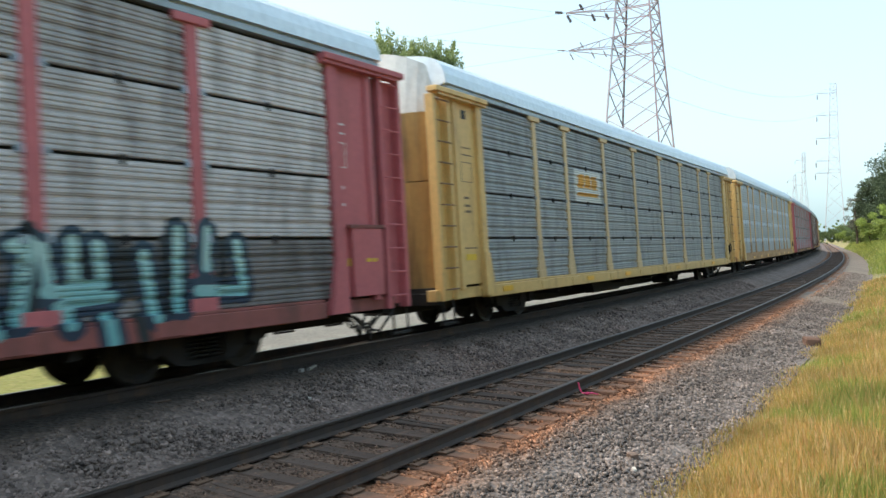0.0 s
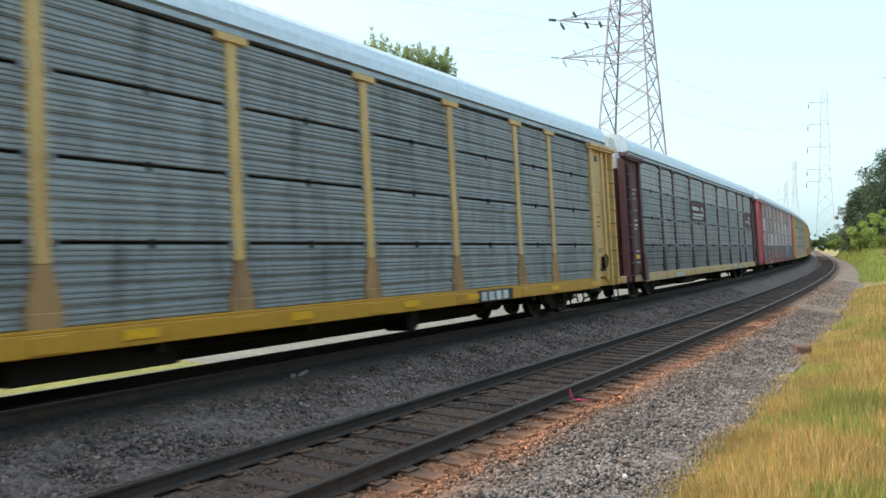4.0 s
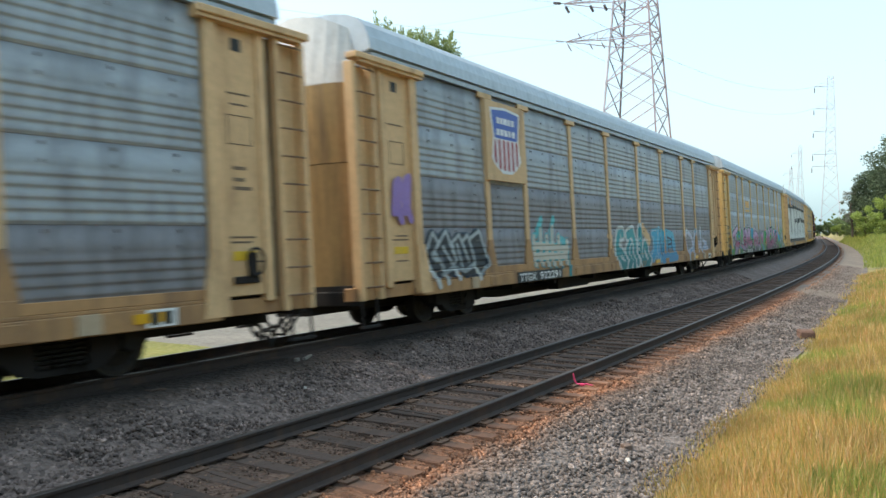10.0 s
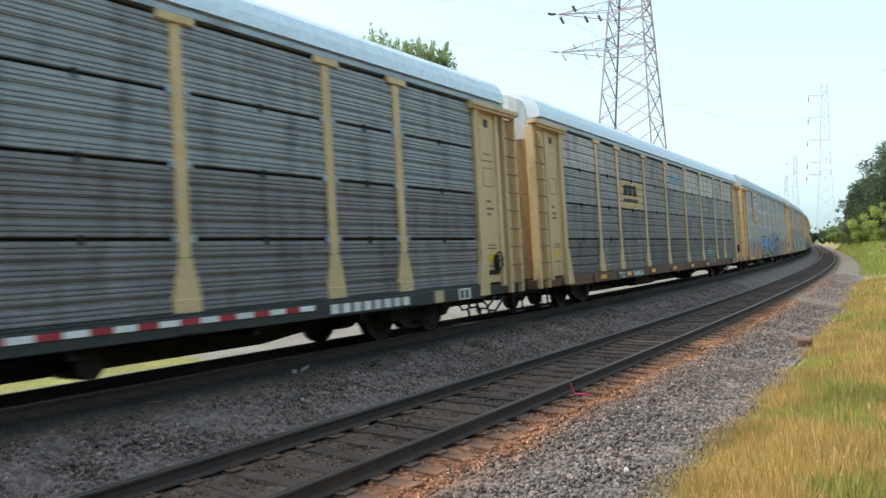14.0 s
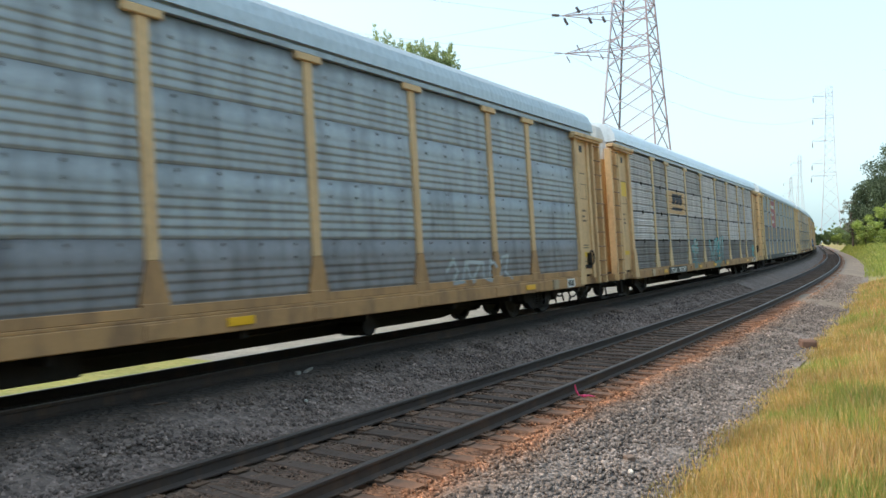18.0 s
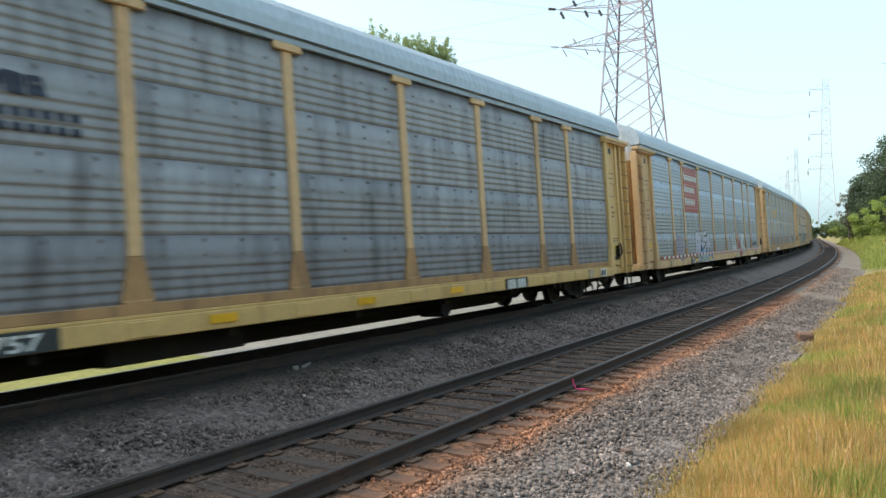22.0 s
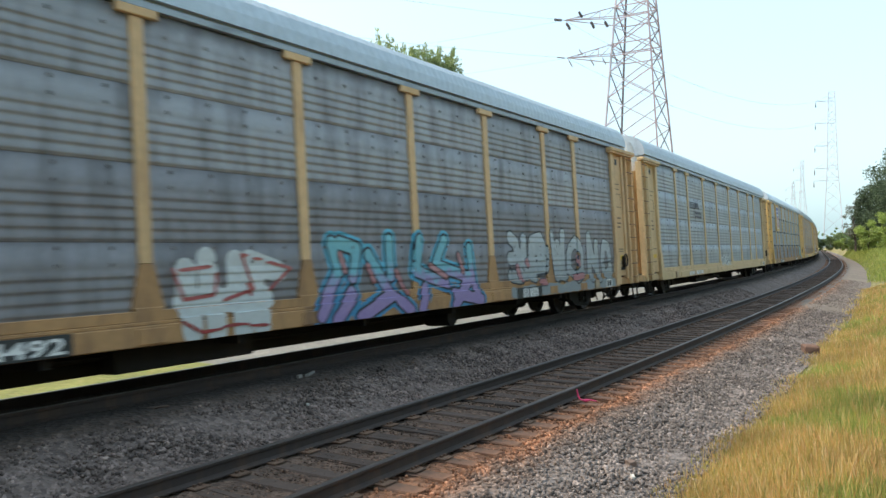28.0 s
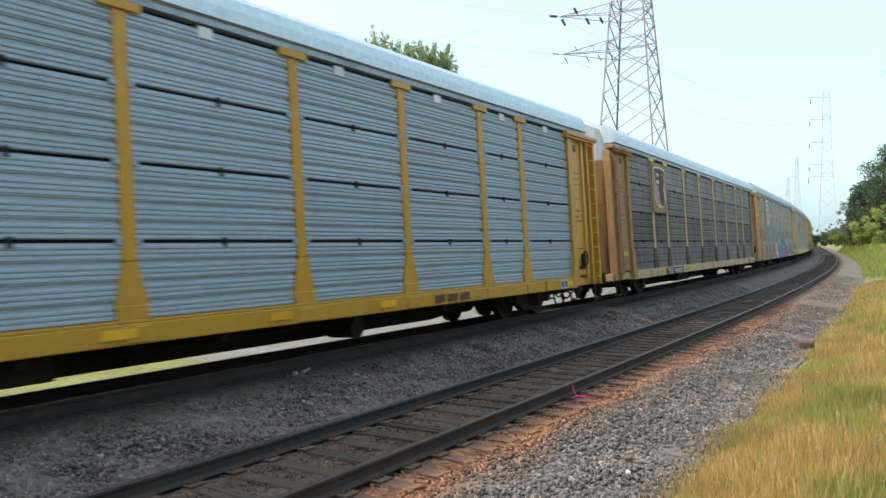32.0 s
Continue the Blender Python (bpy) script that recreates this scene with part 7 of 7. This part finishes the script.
t1, tips1 = lattice_tower(at_az(13.85, 110.0, -0.6), lambda z: max(6.96 - 0.1045 * z, 1.2), 14.2, 48.0, (29.4, 34.6), True, "tall lattice power tower of pale and rust-red steel", 0.24, 7.4, 0.8)
t2, tips2 = lattice_tower(at_az(26.46, 270.0, 1.3), lambda z: max(4.2 - 0.081 * z, 2.1 - 0.037 * (z - 26), 1.0), 18.5, 49.5, (21.6, 25.4, 32.5, 39.6, 46.5), False, "slender lattice power tower beyond the bend", 0.13, 4.4, 1.3)
t3, tips3 = lattice_tower(at_az(24.62, 545.0, 1.0), lambda z: max(4.5 - 0.075 * z, 1.2), 40, 57.0, (36.0, 44.0, 52.0), False, "distant pale lattice power tower", 0.15, 5.0, 1.8)
t4, tips4 = lattice_tower(at_az(24.06, 640.0, 1.0), lambda z: max(4.5 - 0.075 * z, 1.2), 40, 50.0, (30.0, 38.0, 46.0), False, "distant pale lattice power tower", 0.15, 5.0, 1.8)


def wire(a, b, sag, r=0.018):
    a, b = Vector(a), Vector(b)
    pts = [a.lerp(b, i / 16) - Vector((0, 0, sag * 4 * (i / 16) * (1 - i / 16))) for i in range(17)]
    ob = new("power_line", Build().tube(pts, r, 4).mesh("power_line", LATTICE["dark"]))
    tagged(ob, "thin dark overhead power line strung between towers", "power line", "power lines", "structure")


for a, b in zip(tips1, tips2[-len(tips1):]):
    wire(a, b, 5.0, 0.02)
for a in tips1:
    wire(a, (a.x - 95, a.y - 60, a.z + 2), 2.5, 0.014)
    wire(a, (a.x - 120, a.y + 40, a.z + 1), 2.5, 0.014)

# ---- foliage ----
def leaf_material(name, cols, trans=0.0):
    m = bpy.data.materials.new(name)
    nt, b = nodes_of(m)
    g = nt.nodes.new("ShaderNodeNewGeometry")
    col = ramp(nt, g.outputs["Random Per Island"], [(i / (len(cols) - 1), c) for i, c in enumerate(cols)])
    big_n = noise_tex(nt, 0.5, 3, 0.6)
    col = mix(nt, 1.0, col, ramp(nt, big_n, [(0.3, (0.7,) * 3), (0.7, (1.25,) * 3)]), "MULTIPLY")
    nt.links.new(col, b.inputs["Base Color"])
    b.inputs["Roughness"].default_value = 0.65
    if trans:
        tr = nt.nodes.new("ShaderNodeBsdfTranslucent")
        nt.links.new(col, tr.inputs[0])
        mx = nt.nodes.new("ShaderNodeMixShader")
        mx.inputs[0].default_value = trans
        nt.links.new(b.outputs[0], mx.inputs[1])
        nt.links.new(tr.outputs[0], mx.inputs[2])
        nt.links.new(mx.outputs[0], nt.nodes["Material Output"].inputs[0])
    return m


LEAF_DARK = leaf_material("dark_green_leaves", [(0.045, 0.07, 0.038), (0.075, 0.11, 0.055), (0.12, 0.16, 0.085)], 0.3)
LEAF_LIGHT = leaf_material("bright_green_leaves", [(0.20, 0.28, 0.05), (0.29, 0.37, 0.08), (0.40, 0.46, 0.14)], 0.4)
LEAF_MID = leaf_material("dull_green_leaves", [(0.10, 0.15, 0.045), (0.15, 0.20, 0.07), (0.20, 0.25, 0.10)], 0.3)
LEAF_TOP = leaf_material("yellow_green_leaves", [(0.22, 0.29, 0.10), (0.31, 0.38, 0.15), (0.42, 0.47, 0.23)], 0.5)
BARK = worn("grey_brown_bark", (0.13, 0.10, 0.075), (0.07, 0.055, 0.045), 0.5, 0.95, 0, 5, (3, 3, 0.5), 0.1, 0.6)


def blades(points, dirs, length, width, rng, tip=0.15):
    """Leaf or blade shaped quads: base point, direction, length, width."""
    n = len(points)
    d = dirs / np.linalg.norm(dirs, axis=1)[:, None]
    r = rng.normal(0, 1, (n, 3))
    s = np.cross(d, r)
    s /= np.linalg.norm(s, axis=1)[:, None] + 1e-9
    L, Wd = length[:, None], width[:, None]
    v = np.stack([points - s * Wd * 0.15, points + d * L * 0.5 - s * Wd * 0.5, points + d * L, points + d * L * 0.5 + s * Wd * 0.5], 1).reshape(-1, 3)
    i = np.arange(n)[:, None] * 4 + np.arange(4)
    return v, i


def fast_mesh(name, v, f, mat):
    me = bpy.data.meshes.new(name)
    me.vertices.add(len(v))
    me.vertices.foreach_set("co", np.asarray(v, np.float32).reshape(-1))
    k = f.shape[1]
    me.loops.add(f.size)
    me.loops.foreach_set("vertex_index", f.astype(np.int32).reshape(-1))
    me.polygons.add(len(f))
    me.polygons.foreach_set("loop_start", np.arange(0, f.size, k, dtype=np.int32))
    me.materials.append(mat)
    me.update()
    return me


def crown_mesh(name, centre, radii, n_clumps, per, leaf, mat, seed, spire=0.0, low=-0.5):
    rng = np.random.default_rng(seed)
    q = rng.normal(0, 1, (n_clumps, 3))
    q /= np.linalg.norm(q, axis=1)[:, None]
    q *= rng.uniform(0.35, 1.0, (n_clumps, 1)) ** 0.5
    q[:, 2] = np.where(q[:, 2] < low, low + rng.uniform(0, .3, n_clumps), q[:, 2])
    c = np.array(centre) + q * np.array(radii)
    size = rng.uniform(0.14, 0.30, n_clumps) * min(radii)
    o = rng.normal(0, 1, (n_clumps * per, 3))
    o *= (rng.uniform(0, 1, len(o)) ** 0.4 * 1.35 / np.linalg.norm(o, axis=1))[:, None]
    p = np.repeat(c, per, 0) + o * np.repeat(size, per)[:, None] * np.array([1, 1, 0.8 + spire])
    d = rng.normal(0, 1, p.shape) + np.array([0, 0, 0.35])
    v, f = blades(p, d, rng.uniform(0.7, 1.4, len(p)) * leaf, rng.uniform(0.4, 0.8, len(p)) * leaf, rng)
    return fast_mesh(name, v, f, mat)


def tree(base, height, radii, seed, mat, label, n=45, per=130, leaf=0.35, name="tree", spire=0.0):
    th = thing(name, label, "tree" if name == "tree" else "bush", "trees beside the line" if name == "tree" else "bushes beside the line", at=Matrix.Translation(base))
    rng = random.Random(seed)
    b = Build()
    h = height * 0.75
    pts = [(rng.uniform(-.2, .2) * i, rng.uniform(-.2, .2) * i, h * i / 4) for i in range(5)]
    r0 = height * 0.022
    b.tube(pts, [r0 * (1 - 0.2 * i) for i in range(5)], 8)
    for k in range(7):
        p = Vector(pts[1 + k % 3])
        a = rng.uniform(0, 6.28)
        e = p + Vector((math.cos(a) * radii[0] * .6, math.sin(a) * radii[1] * .6, height * rng.uniform(.15, .3)))
        b.tube([p, p.lerp(e, .5) + Vector((0, 0, .2)), e], [r0 * .5, r0 * .3, r0 * .1], 5)
    part("trunk", b.mesh("trunk"), BARK, th)
    part("crown", crown_mesh("crown", (0, 0, height - radii[2]), radii, n, per, leaf, mat, seed, spire, -0.95 if name == "bush" else -0.6), None, th, "leafy crown with an uneven outline")
    return th


def shoot_crown(height, radii, n, seed):
    """A crown of upright leafy shoots, each tapering to its tip."""
    rng = np.random.default_rng(seed)
    q = rng.normal(0, 1, (n, 3))
    q /= np.linalg.norm(q, axis=1)[:, None]
    q *= rng.uniform(0.3, 0.95, (n, 1)) ** 0.4
    start = np.array((0, 0, height - radii[2])) + q * np.array(radii) * 0.86
    way = q * np.array([0.45, 0.45, 0.1]) + np.array([0, 0, 1.0]) + rng.normal(0, 0.12, (n, 3))
    long = rng.uniform(0.7, 1.7, n)
    per = 110
    t = rng.uniform(0, 1, (n, per))
    p = start[:, None] + way[:, None] * (t * long[:, None])[..., None]
    p += rng.normal(0, 1, p.shape) * (0.24 * (1.05 - t) + 0.03)[..., None]
    p = p.reshape(-1, 3)
    d = rng.normal(0, 0.6, p.shape) + np.array([0, 0, 0.8])
    v, f = blades(p, d, rng.uniform(0.13, 0.26, len(p)), rng.uniform(0.06, 0.12, len(p)), rng)
    return fast_mesh("crown", v, f, LEAF_TOP)


for az_, d_, h_, r_, k_ in ((-4.95, 48, 15.6, (1.4, 1.6, 3.6), 1), (-2.3, 50, 15.6, (1.6, 1.7, 3.6), 2), (-0.65, 51, 15.5, (1.5, 1.7, 3.5), 3)):
    tt = tree(at_az(az_, d_, -0.6), h_, r_, k_, LEAF_TOP, "green-leaved tree with upright shoots behind the train", 4, 20, 0.2)
    old = [c for c in tt.children if c.name.startswith("crown")][0]
    old.data = shoot_crown(h_, r_, int(80 * r_[0] * r_[1]), k_)
LEAF_PALE = leaf_material("grey_green_leaves", [(0.16, 0.17, 0.13), (0.22, 0.23, 0.17), (0.30, 0.29, 0.22)], 0.3)
WOODED = ((31.7, 150, 17.6, 8.4, LEAF_DARK, 150, 420, 0.30), (29.35, 156, 12.8, 4.2, LEAF_DARK, 80, 330, 0.28), (30.7, 165, 14.6, 5.2, LEAF_DARK, 90, 330, 0.30), (34.6, 140, 20.0, 7.0, LEAF_DARK, 80, 260, 0.34),
          (37.5, 130, 18.0, 7.0, LEAF_DARK, 70, 220, 0.36), (28.55, 160, 9.0, 2.9, LEAF_DARK, 70, 260, 0.26), (27.75, 158, 9.4, 2.0, LEAF_PALE, 26, 110, 0.24), (28.3, 190, 9.0, 3.0, LEAF_PALE, 40, 150, 0.3))
for k, (az, d, h, r, m, nc, per, lf) in enumerate(WOODED):
    tree(at_az(az, d, 1.2), h, (r, r, h * 0.44), 10 + k, m, "dark green broad-leaved tree beside the line" if m is LEAF_DARK else "thin grey-green tree with sparse leaves", nc, per, lf)
SHRUBS = ((28.5, 140, 5.2, 1.9, LEAF_LIGHT), (29.8, 132, 6.4, 2.4, LEAF_LIGHT), (31.2, 126, 5.4, 2.4, LEAF_LIGHT), (33.0, 120, 4.8, 2.4, LEAF_LIGHT), (29.2, 150, 3.4, 1.6, LEAF_DARK), (27.95, 165, 3.6, 2.4, LEAF_MID),
          (26.3, 205, 3.2, 2.4, LEAF_MID), (26.85, 210, 3.9, 2.8, LEAF_MID), (27.4, 200, 4.6, 2.8, LEAF_MID), (25.75, 240, 3.0, 2.6, LEAF_MID), (27.1, 180, 2.6, 2.0, LEAF_LIGHT))
for k, (az, d, h, r, m) in enumerate(SHRUBS):
    tree(at_az(az, d, 1.3), h, (r, r, h * 0.48), 40 + k, m, "bright green bush beside the line" if m is LEAF_LIGHT else "dull green bush beside the line", 36, 150, 0.22, "bush")

rngw = np.random.default_rng(77)
pw = []
for k in range(360):
    az = rngw.uniform(0, 360)
    if 20 < az < 30:
        d = rngw.uniform(420, 520)
    else:
        d = rngw.uniform(260, 380)
    hh = rngw.uniform(5, 11)
    # Added unseen belt behind the camera; it cuts low sky light on the cars.
    if 52 < az < 205:
        d, hh = rngw.uniform(34, 52), rngw.uniform(9, 14)
    elif 32 < az <= 52:
        d = rngw.uniform(150, 200)
    c = np.array(at_az(az, d, 0.5 + hh * 0.45))
    pw.append(c + rngw.normal(0, 1, (70, 3)) * np.array([5, 5, hh * 0.3]))
pw = np.concatenate(pw)
vw, fw = blades(pw, rngw.normal(0, 1, pw.shape), rngw.uniform(1.2, 2.6, len(pw)), rngw.uniform(1.0, 2.0, len(pw)), rngw)
tagged(new("far_woods", fast_mesh("far_woods", vw, fw, LEAF_MID)), "belt of distant green woods round the plain, with an added unseen nearer belt that shades the train", "woods", kind="stuff")

# ---- grass and loose stone ----
GRASS = leaf_material("dry_grass_blades", [(0.40, 0.33, 0.08), (0.58, 0.42, 0.12), (0.64, 0.38, 0.13), (0.74, 0.56, 0.25), (0.26, 0.24, 0.06), (0.52, 0.42, 0.12), (0.62, 0.32, 0.13), (0.84, 0.64, 0.34)], 0.35)
GREEN = leaf_material("green_grass_blades", [(0.20, 0.27, 0.05), (0.32, 0.36, 0.08), (0.42, 0.42, 0.11)], 0.35)


def grass(name, bands, mat, seed, label, keep):
    rng = np.random.default_rng(seed)
    P, Lh = [], []
    for s0, s1, u0, u1, dens, h0, h1 in bands:
        n = int((s1 - s0) * (u1 - u0) * dens)
        s, u = rng.uniform(s0, s1, n), rng.uniform(u0, u1, n)
        edge = 3.22 - 0.008 * np.clip(s - 8, 0, 70) + 0.14 * np.sin(s * 1.7) * np.sin(s * 0.61 + 1)
        pat = np.sin(s * 0.9 + 0.7 * u) * np.sin(u * 1.3 - 0.35 * s) + 0.4 * np.sin(2.3 * s + 1.9 * u)
        ok = keep(u - edge, pat, rng.random(n))
        s, u = s[ok], u[ok]
        x, y, _ = along(s, u)
        P.append(np.stack([x, y, ground_z(u, s) - 0.03], 1))
        Lh.append(rng.uniform(h0, h1, len(s)) * np.clip(0.35 + (u - edge[ok]) * 0.5, 0.3, 1.0))
    P, Lh = np.concatenate(P), np.concatenate(Lh)
    d = rng.normal(0, 0.28, P.shape)
    d[:, 2] = 1
    v, f = blades(P, d, Lh, rng.uniform(0.004, 0.010, len(P)) * (1 + Lh * 2) * np.clip(np.hypot(P[:, 0], P[:, 1]) / 14, 1, 4), rng)
    return tagged(new(name, fast_mesh(name, v, f, mat)), label, "grass", kind="stuff")


BANDS = [(3, 14, 3.0, 6.6, 2600, .08, .42), (14, 26, 2.9, 9, 950, .10, .46), (26, 50, 2.5, 14, 160, .3, .6), (50, 110, 5.5, 30, 14, .35, .7), (-14, 3, 3.0, 12, 330, .1, .4), (3, 14, 6.6, 13, 450, .1, .42), (14, 26, 9, 17, 150, .2, .5)]
grass("dry_grass", BANDS, GRASS, 5, "tall dry golden grass on the bank", lambda e, p, r: (e > -0.35 * r ** 3) & ((p < 0.45) | (r < 0.35)) & ((r > 0.45 - 1.2 * e) | (r < 0.04)))
grass("green_grass", BANDS, GREEN, 6, "green grass tufts among the dry grass", lambda e, p, r: (e > 0.15) & (p > 0.35) & (r < 0.6))
grass("fringe_grass", [(60, 220, 2.9, 14, 26, .25, .7)], GREEN, 7, "rough green grass on the low bank", lambda e, p, r: r < 0.8)


def stones(name, bands, mat, seed, label):
    rng = np.random.default_rng(seed)
    base = np.array([(x, y, z) for x in (-1, 1) for y in (-1, 1) for z in (-1, 1)], float)
    quad = np.array([(0, 1, 3, 2), (4, 6, 7, 5), (0, 4, 5, 1), (2, 3, 7, 6), (0, 2, 6, 4), (1, 5, 7, 3)])
    V, U = [], []
    for s0, s1, u0, u1, dens, r0, r1, lift in bands:
        n = int((s1 - s0) * (u1 - u0) * dens)
        s, u = rng.uniform(s0, s1, n), rng.uniform(u0, u1, n)
        x, y, _ = along(s, u)
        c = np.stack([x, y, ground_z(u) + lift + rng.uniform(-0.01, 0.012, n)], 1)
        r = rng.uniform(r0, r1, n)[:, None, None] * rng.uniform(0.55, 1.1, (n, 1, 3))
        q = (base[None] * r) * rng.uniform(0.45, 1.25, (n, 8, 3))
        a = rng.uniform(0, 6.28, n)
        e = rng.uniform(-0.8, 0.8, n)
        ca, sa, ce, se = np.cos(a)[:, None], np.sin(a)[:, None], np.cos(e)[:, None], np.sin(e)[:, None]
        y1, z1 = q[..., 1] * ce - q[..., 2] * se, q[..., 1] * se + q[..., 2] * ce
        q = np.stack([q[..., 0] * ca - y1 * sa, q[..., 0] * sa + y1 * ca, z1], -1)
        V.append((c[:, None] + q).reshape(-1, 3))
        U.append(np.repeat(u, 8))
    v, uu = np.concatenate(V), np.concatenate(U)
    k = len(v) // 8
    f = (np.arange(k)[:, None, None] * 8 + quad[None]).reshape(-1, 4)
    me = fast_mesh(name, v, f, mat)
    at = me.attributes.new("across", "FLOAT", "POINT")
    at.data.foreach_set("value", uu.astype(np.float32))
    return tagged(new(name, me), label, "stones", kind="stuff")


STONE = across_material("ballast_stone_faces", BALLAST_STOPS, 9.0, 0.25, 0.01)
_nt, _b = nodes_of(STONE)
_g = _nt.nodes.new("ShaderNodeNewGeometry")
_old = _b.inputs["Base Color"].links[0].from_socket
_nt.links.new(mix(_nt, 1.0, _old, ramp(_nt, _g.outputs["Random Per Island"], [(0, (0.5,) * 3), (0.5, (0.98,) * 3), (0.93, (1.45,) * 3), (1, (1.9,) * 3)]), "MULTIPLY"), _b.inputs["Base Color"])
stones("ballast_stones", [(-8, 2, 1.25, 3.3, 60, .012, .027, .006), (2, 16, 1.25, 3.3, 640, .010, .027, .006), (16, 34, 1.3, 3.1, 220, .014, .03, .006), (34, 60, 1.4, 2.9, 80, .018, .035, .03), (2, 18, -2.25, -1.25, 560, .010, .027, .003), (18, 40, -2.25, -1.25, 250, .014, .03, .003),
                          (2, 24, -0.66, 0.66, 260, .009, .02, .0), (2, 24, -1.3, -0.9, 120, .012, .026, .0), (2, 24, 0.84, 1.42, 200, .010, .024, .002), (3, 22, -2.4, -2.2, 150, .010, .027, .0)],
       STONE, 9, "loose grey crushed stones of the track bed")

# small things beside the track
def block_at(s, u, dims, name, label, cat, mat, yaw=0.0, sink=0.02, seed=1):
    rng = random.Random(seed)
    x, y, p = along(s, u)
    b = Build().box(-dims[0] / 2, dims[0] / 2, -dims[1] / 2, dims[1] / 2, 0, dims[2], min(dims) * 0.15)
    v = [(a + rng.uniform(-.06, .06) * dims[0], c + rng.uniform(-.06, .06) * dims[1], d + rng.uniform(-.05, .05) * dims[2]) for a, c, d in b.v]
    ob = new(name, mesh_of(name, v, b.f, (mat,)))
    ob.matrix_basis = Matrix.Translation((float(x), float(y), float(ground_z(u, s)) - sink)) @ pose(0, 0, 0, 0, 0, 90 - math.degrees(float(p)) + yaw)
    return tagged(ob, label, cat)


BROWNSTONE = worn("rusty_brown_stone", (0.16, 0.11, 0.085), (0.10, 0.07, 0.055), 0.4, 0.9, 0, 20)
PALE = worn("pale_limestone", (0.50, 0.46, 0.41), (0.38, 0.35, 0.31), 0.4, 0.9, 0, 20)
GREYSTONE = worn("grey_limestone", (0.20, 0.18, 0.16), (0.13, 0.12, 0.105), 0.4, 0.9, 0, 20)
OLDWOOD = worn("rotten_brown_timber", (0.15, 0.085, 0.06), (0.09, 0.055, 0.045), 0.5, 0.95, 0, 9, (0.5, 3, 3), 0.1, 0.6)
block_at(20.1, 3.0, (0.42, 0.34, 0.22), "timber_block", "short rotten timber block at the edge of the grass", "block", OLDWOOD, 20)
block_at(8.1, 2.7, (0.1, 0.045, 0.04), "white_stone", "small white stone lying on the ballast", "stone", PALE, 30, 0.0)
block_at(8.5, 2.54, (0.13, 0.1, 0.07), "brown_stone", "rusty brown stone lying on the ballast", "stone", BROWNSTONE, 40, 0.01, 8)
block_at(8.5, -2.62, (0.09, 0.06, 0.06), "pale_stone", "pale angular stone beside the far track", "stone", GREYSTONE, 10, 0.0, 2)
block_at(8.8, -2.68, (0.34, 0.05, 0.04), "timber_splinter", "grey splinter of timber beside the far track", "wood", GREYSTONE, 25, 0.0, 3)
block_at(8.3, -1.3, (0.045, 0.035, 0.03), "white_stone", "small white stone lying on the ballast", "stone", PALE, 5, 0.0, 4)
block_at(8.2, -1.2, (0.035, 0.03, 0.03), "white_stone", "small white stone lying on the ballast", "stone", PALE, 65, 0.0, 5)
block_at(7.9, -1.9, (0.06, 0.04, 0.03), "white_stone", "small white stone lying on the ballast", "stone", PALE, 65, 0.0, 6)
for i, (du, dz) in enumerate(((-0.36, 0.0), (0.0, 0.0), (0.36, 0.0), (-0.2, 0.33), (0.2, 0.33), (0.0, 0.66))):
    tagged(block_at(99, 6.2 + du, (3.4, 0.34, 0.33), "timber_baulk", "rusty brown timber baulk stacked beside the bushes", "timber", OLDWOOD, 4 * (i % 2), 0.05 - dz, 7 + i), group="stacked timbers")
FLAG = worn("pink_marking_ribbon", (0.75, 0.06, 0.16), (0.6, 0.08, 0.18), 0.3, 0.6)
fx_, fy_, fp_ = along(10.9, 0.86)
flag = thing("marking_flag", "bright pink marking ribbon tied to the rail", "flag", at=Matrix.Translation((float(fx_), float(fy_), -0.2)))
part("ribbon", Build().tube([(0, 0, 0.19), (0.015, 0.0, 0.1), (0.05, -0.02, 0.035), (0.12, -0.06, 0.025), (0.2, -0.02, 0.03), (0.28, -0.1, 0.025)], [0.014, 0.016, 0.014, 0.018, 0.014, 0.008], 4).mesh("ribbon"), FLAG, flag)
part("knot", Build().box(0.1, 0.16, -0.08, -0.03, 0.015, 0.05, 0.01).mesh("knot"), FLAG, flag)

tagged(strip("dirt_path", np.arange(32, 190, 2.0), [1.05, 1.35, 1.7, 2.2, 2.7, 3.0], BARE, 0.03, 0.01, 8), "pale bare dirt path beside the ballast", "path", kind="structure")
ROADSTONE = speckled("pale_road_gravel", [(0.155, 0.145, 0.12), (0.19, 0.178, 0.15), (0.125, 0.115, 0.098)], 14.0, 0.95, 0.3, 0.02)
tagged(strip("gravel_road", np.concatenate([np.arange(10.5, 60, 1.5), np.arange(60, 200, 5.0)]), [-18, -14, -11, -9.4, -8.4, -7.4], ROADSTONE, 0.02, 0.006, 12), "pale gravel road beyond the train", "road", kind="structure")
VERGE = speckled("sunlit_verge_grass", [(0.125, 0.13, 0.022), (0.18, 0.17, 0.034), (0.15, 0.16, 0.026), (0.21, 0.185, 0.05)], 9.0, 0.95, 0.5, 0.04)
tagged(strip("grass_verge", np.arange(-6, 11.8, 0.5), [-14.0, -11.2, -10.4, -9.6, -8.9, -8.4, -7.9, -7.4], VERGE, 0.06, 0.012, 13), "short yellow-green grass verge between road and ballast", "grass", kind="structure")

lay_ties(near_track, 0.0, -3.0, 155.0, lambda u: 0.0, True)
lay_ties(far_track, -SPACING, -3.0, 60.0, bank_z, False)
motions()
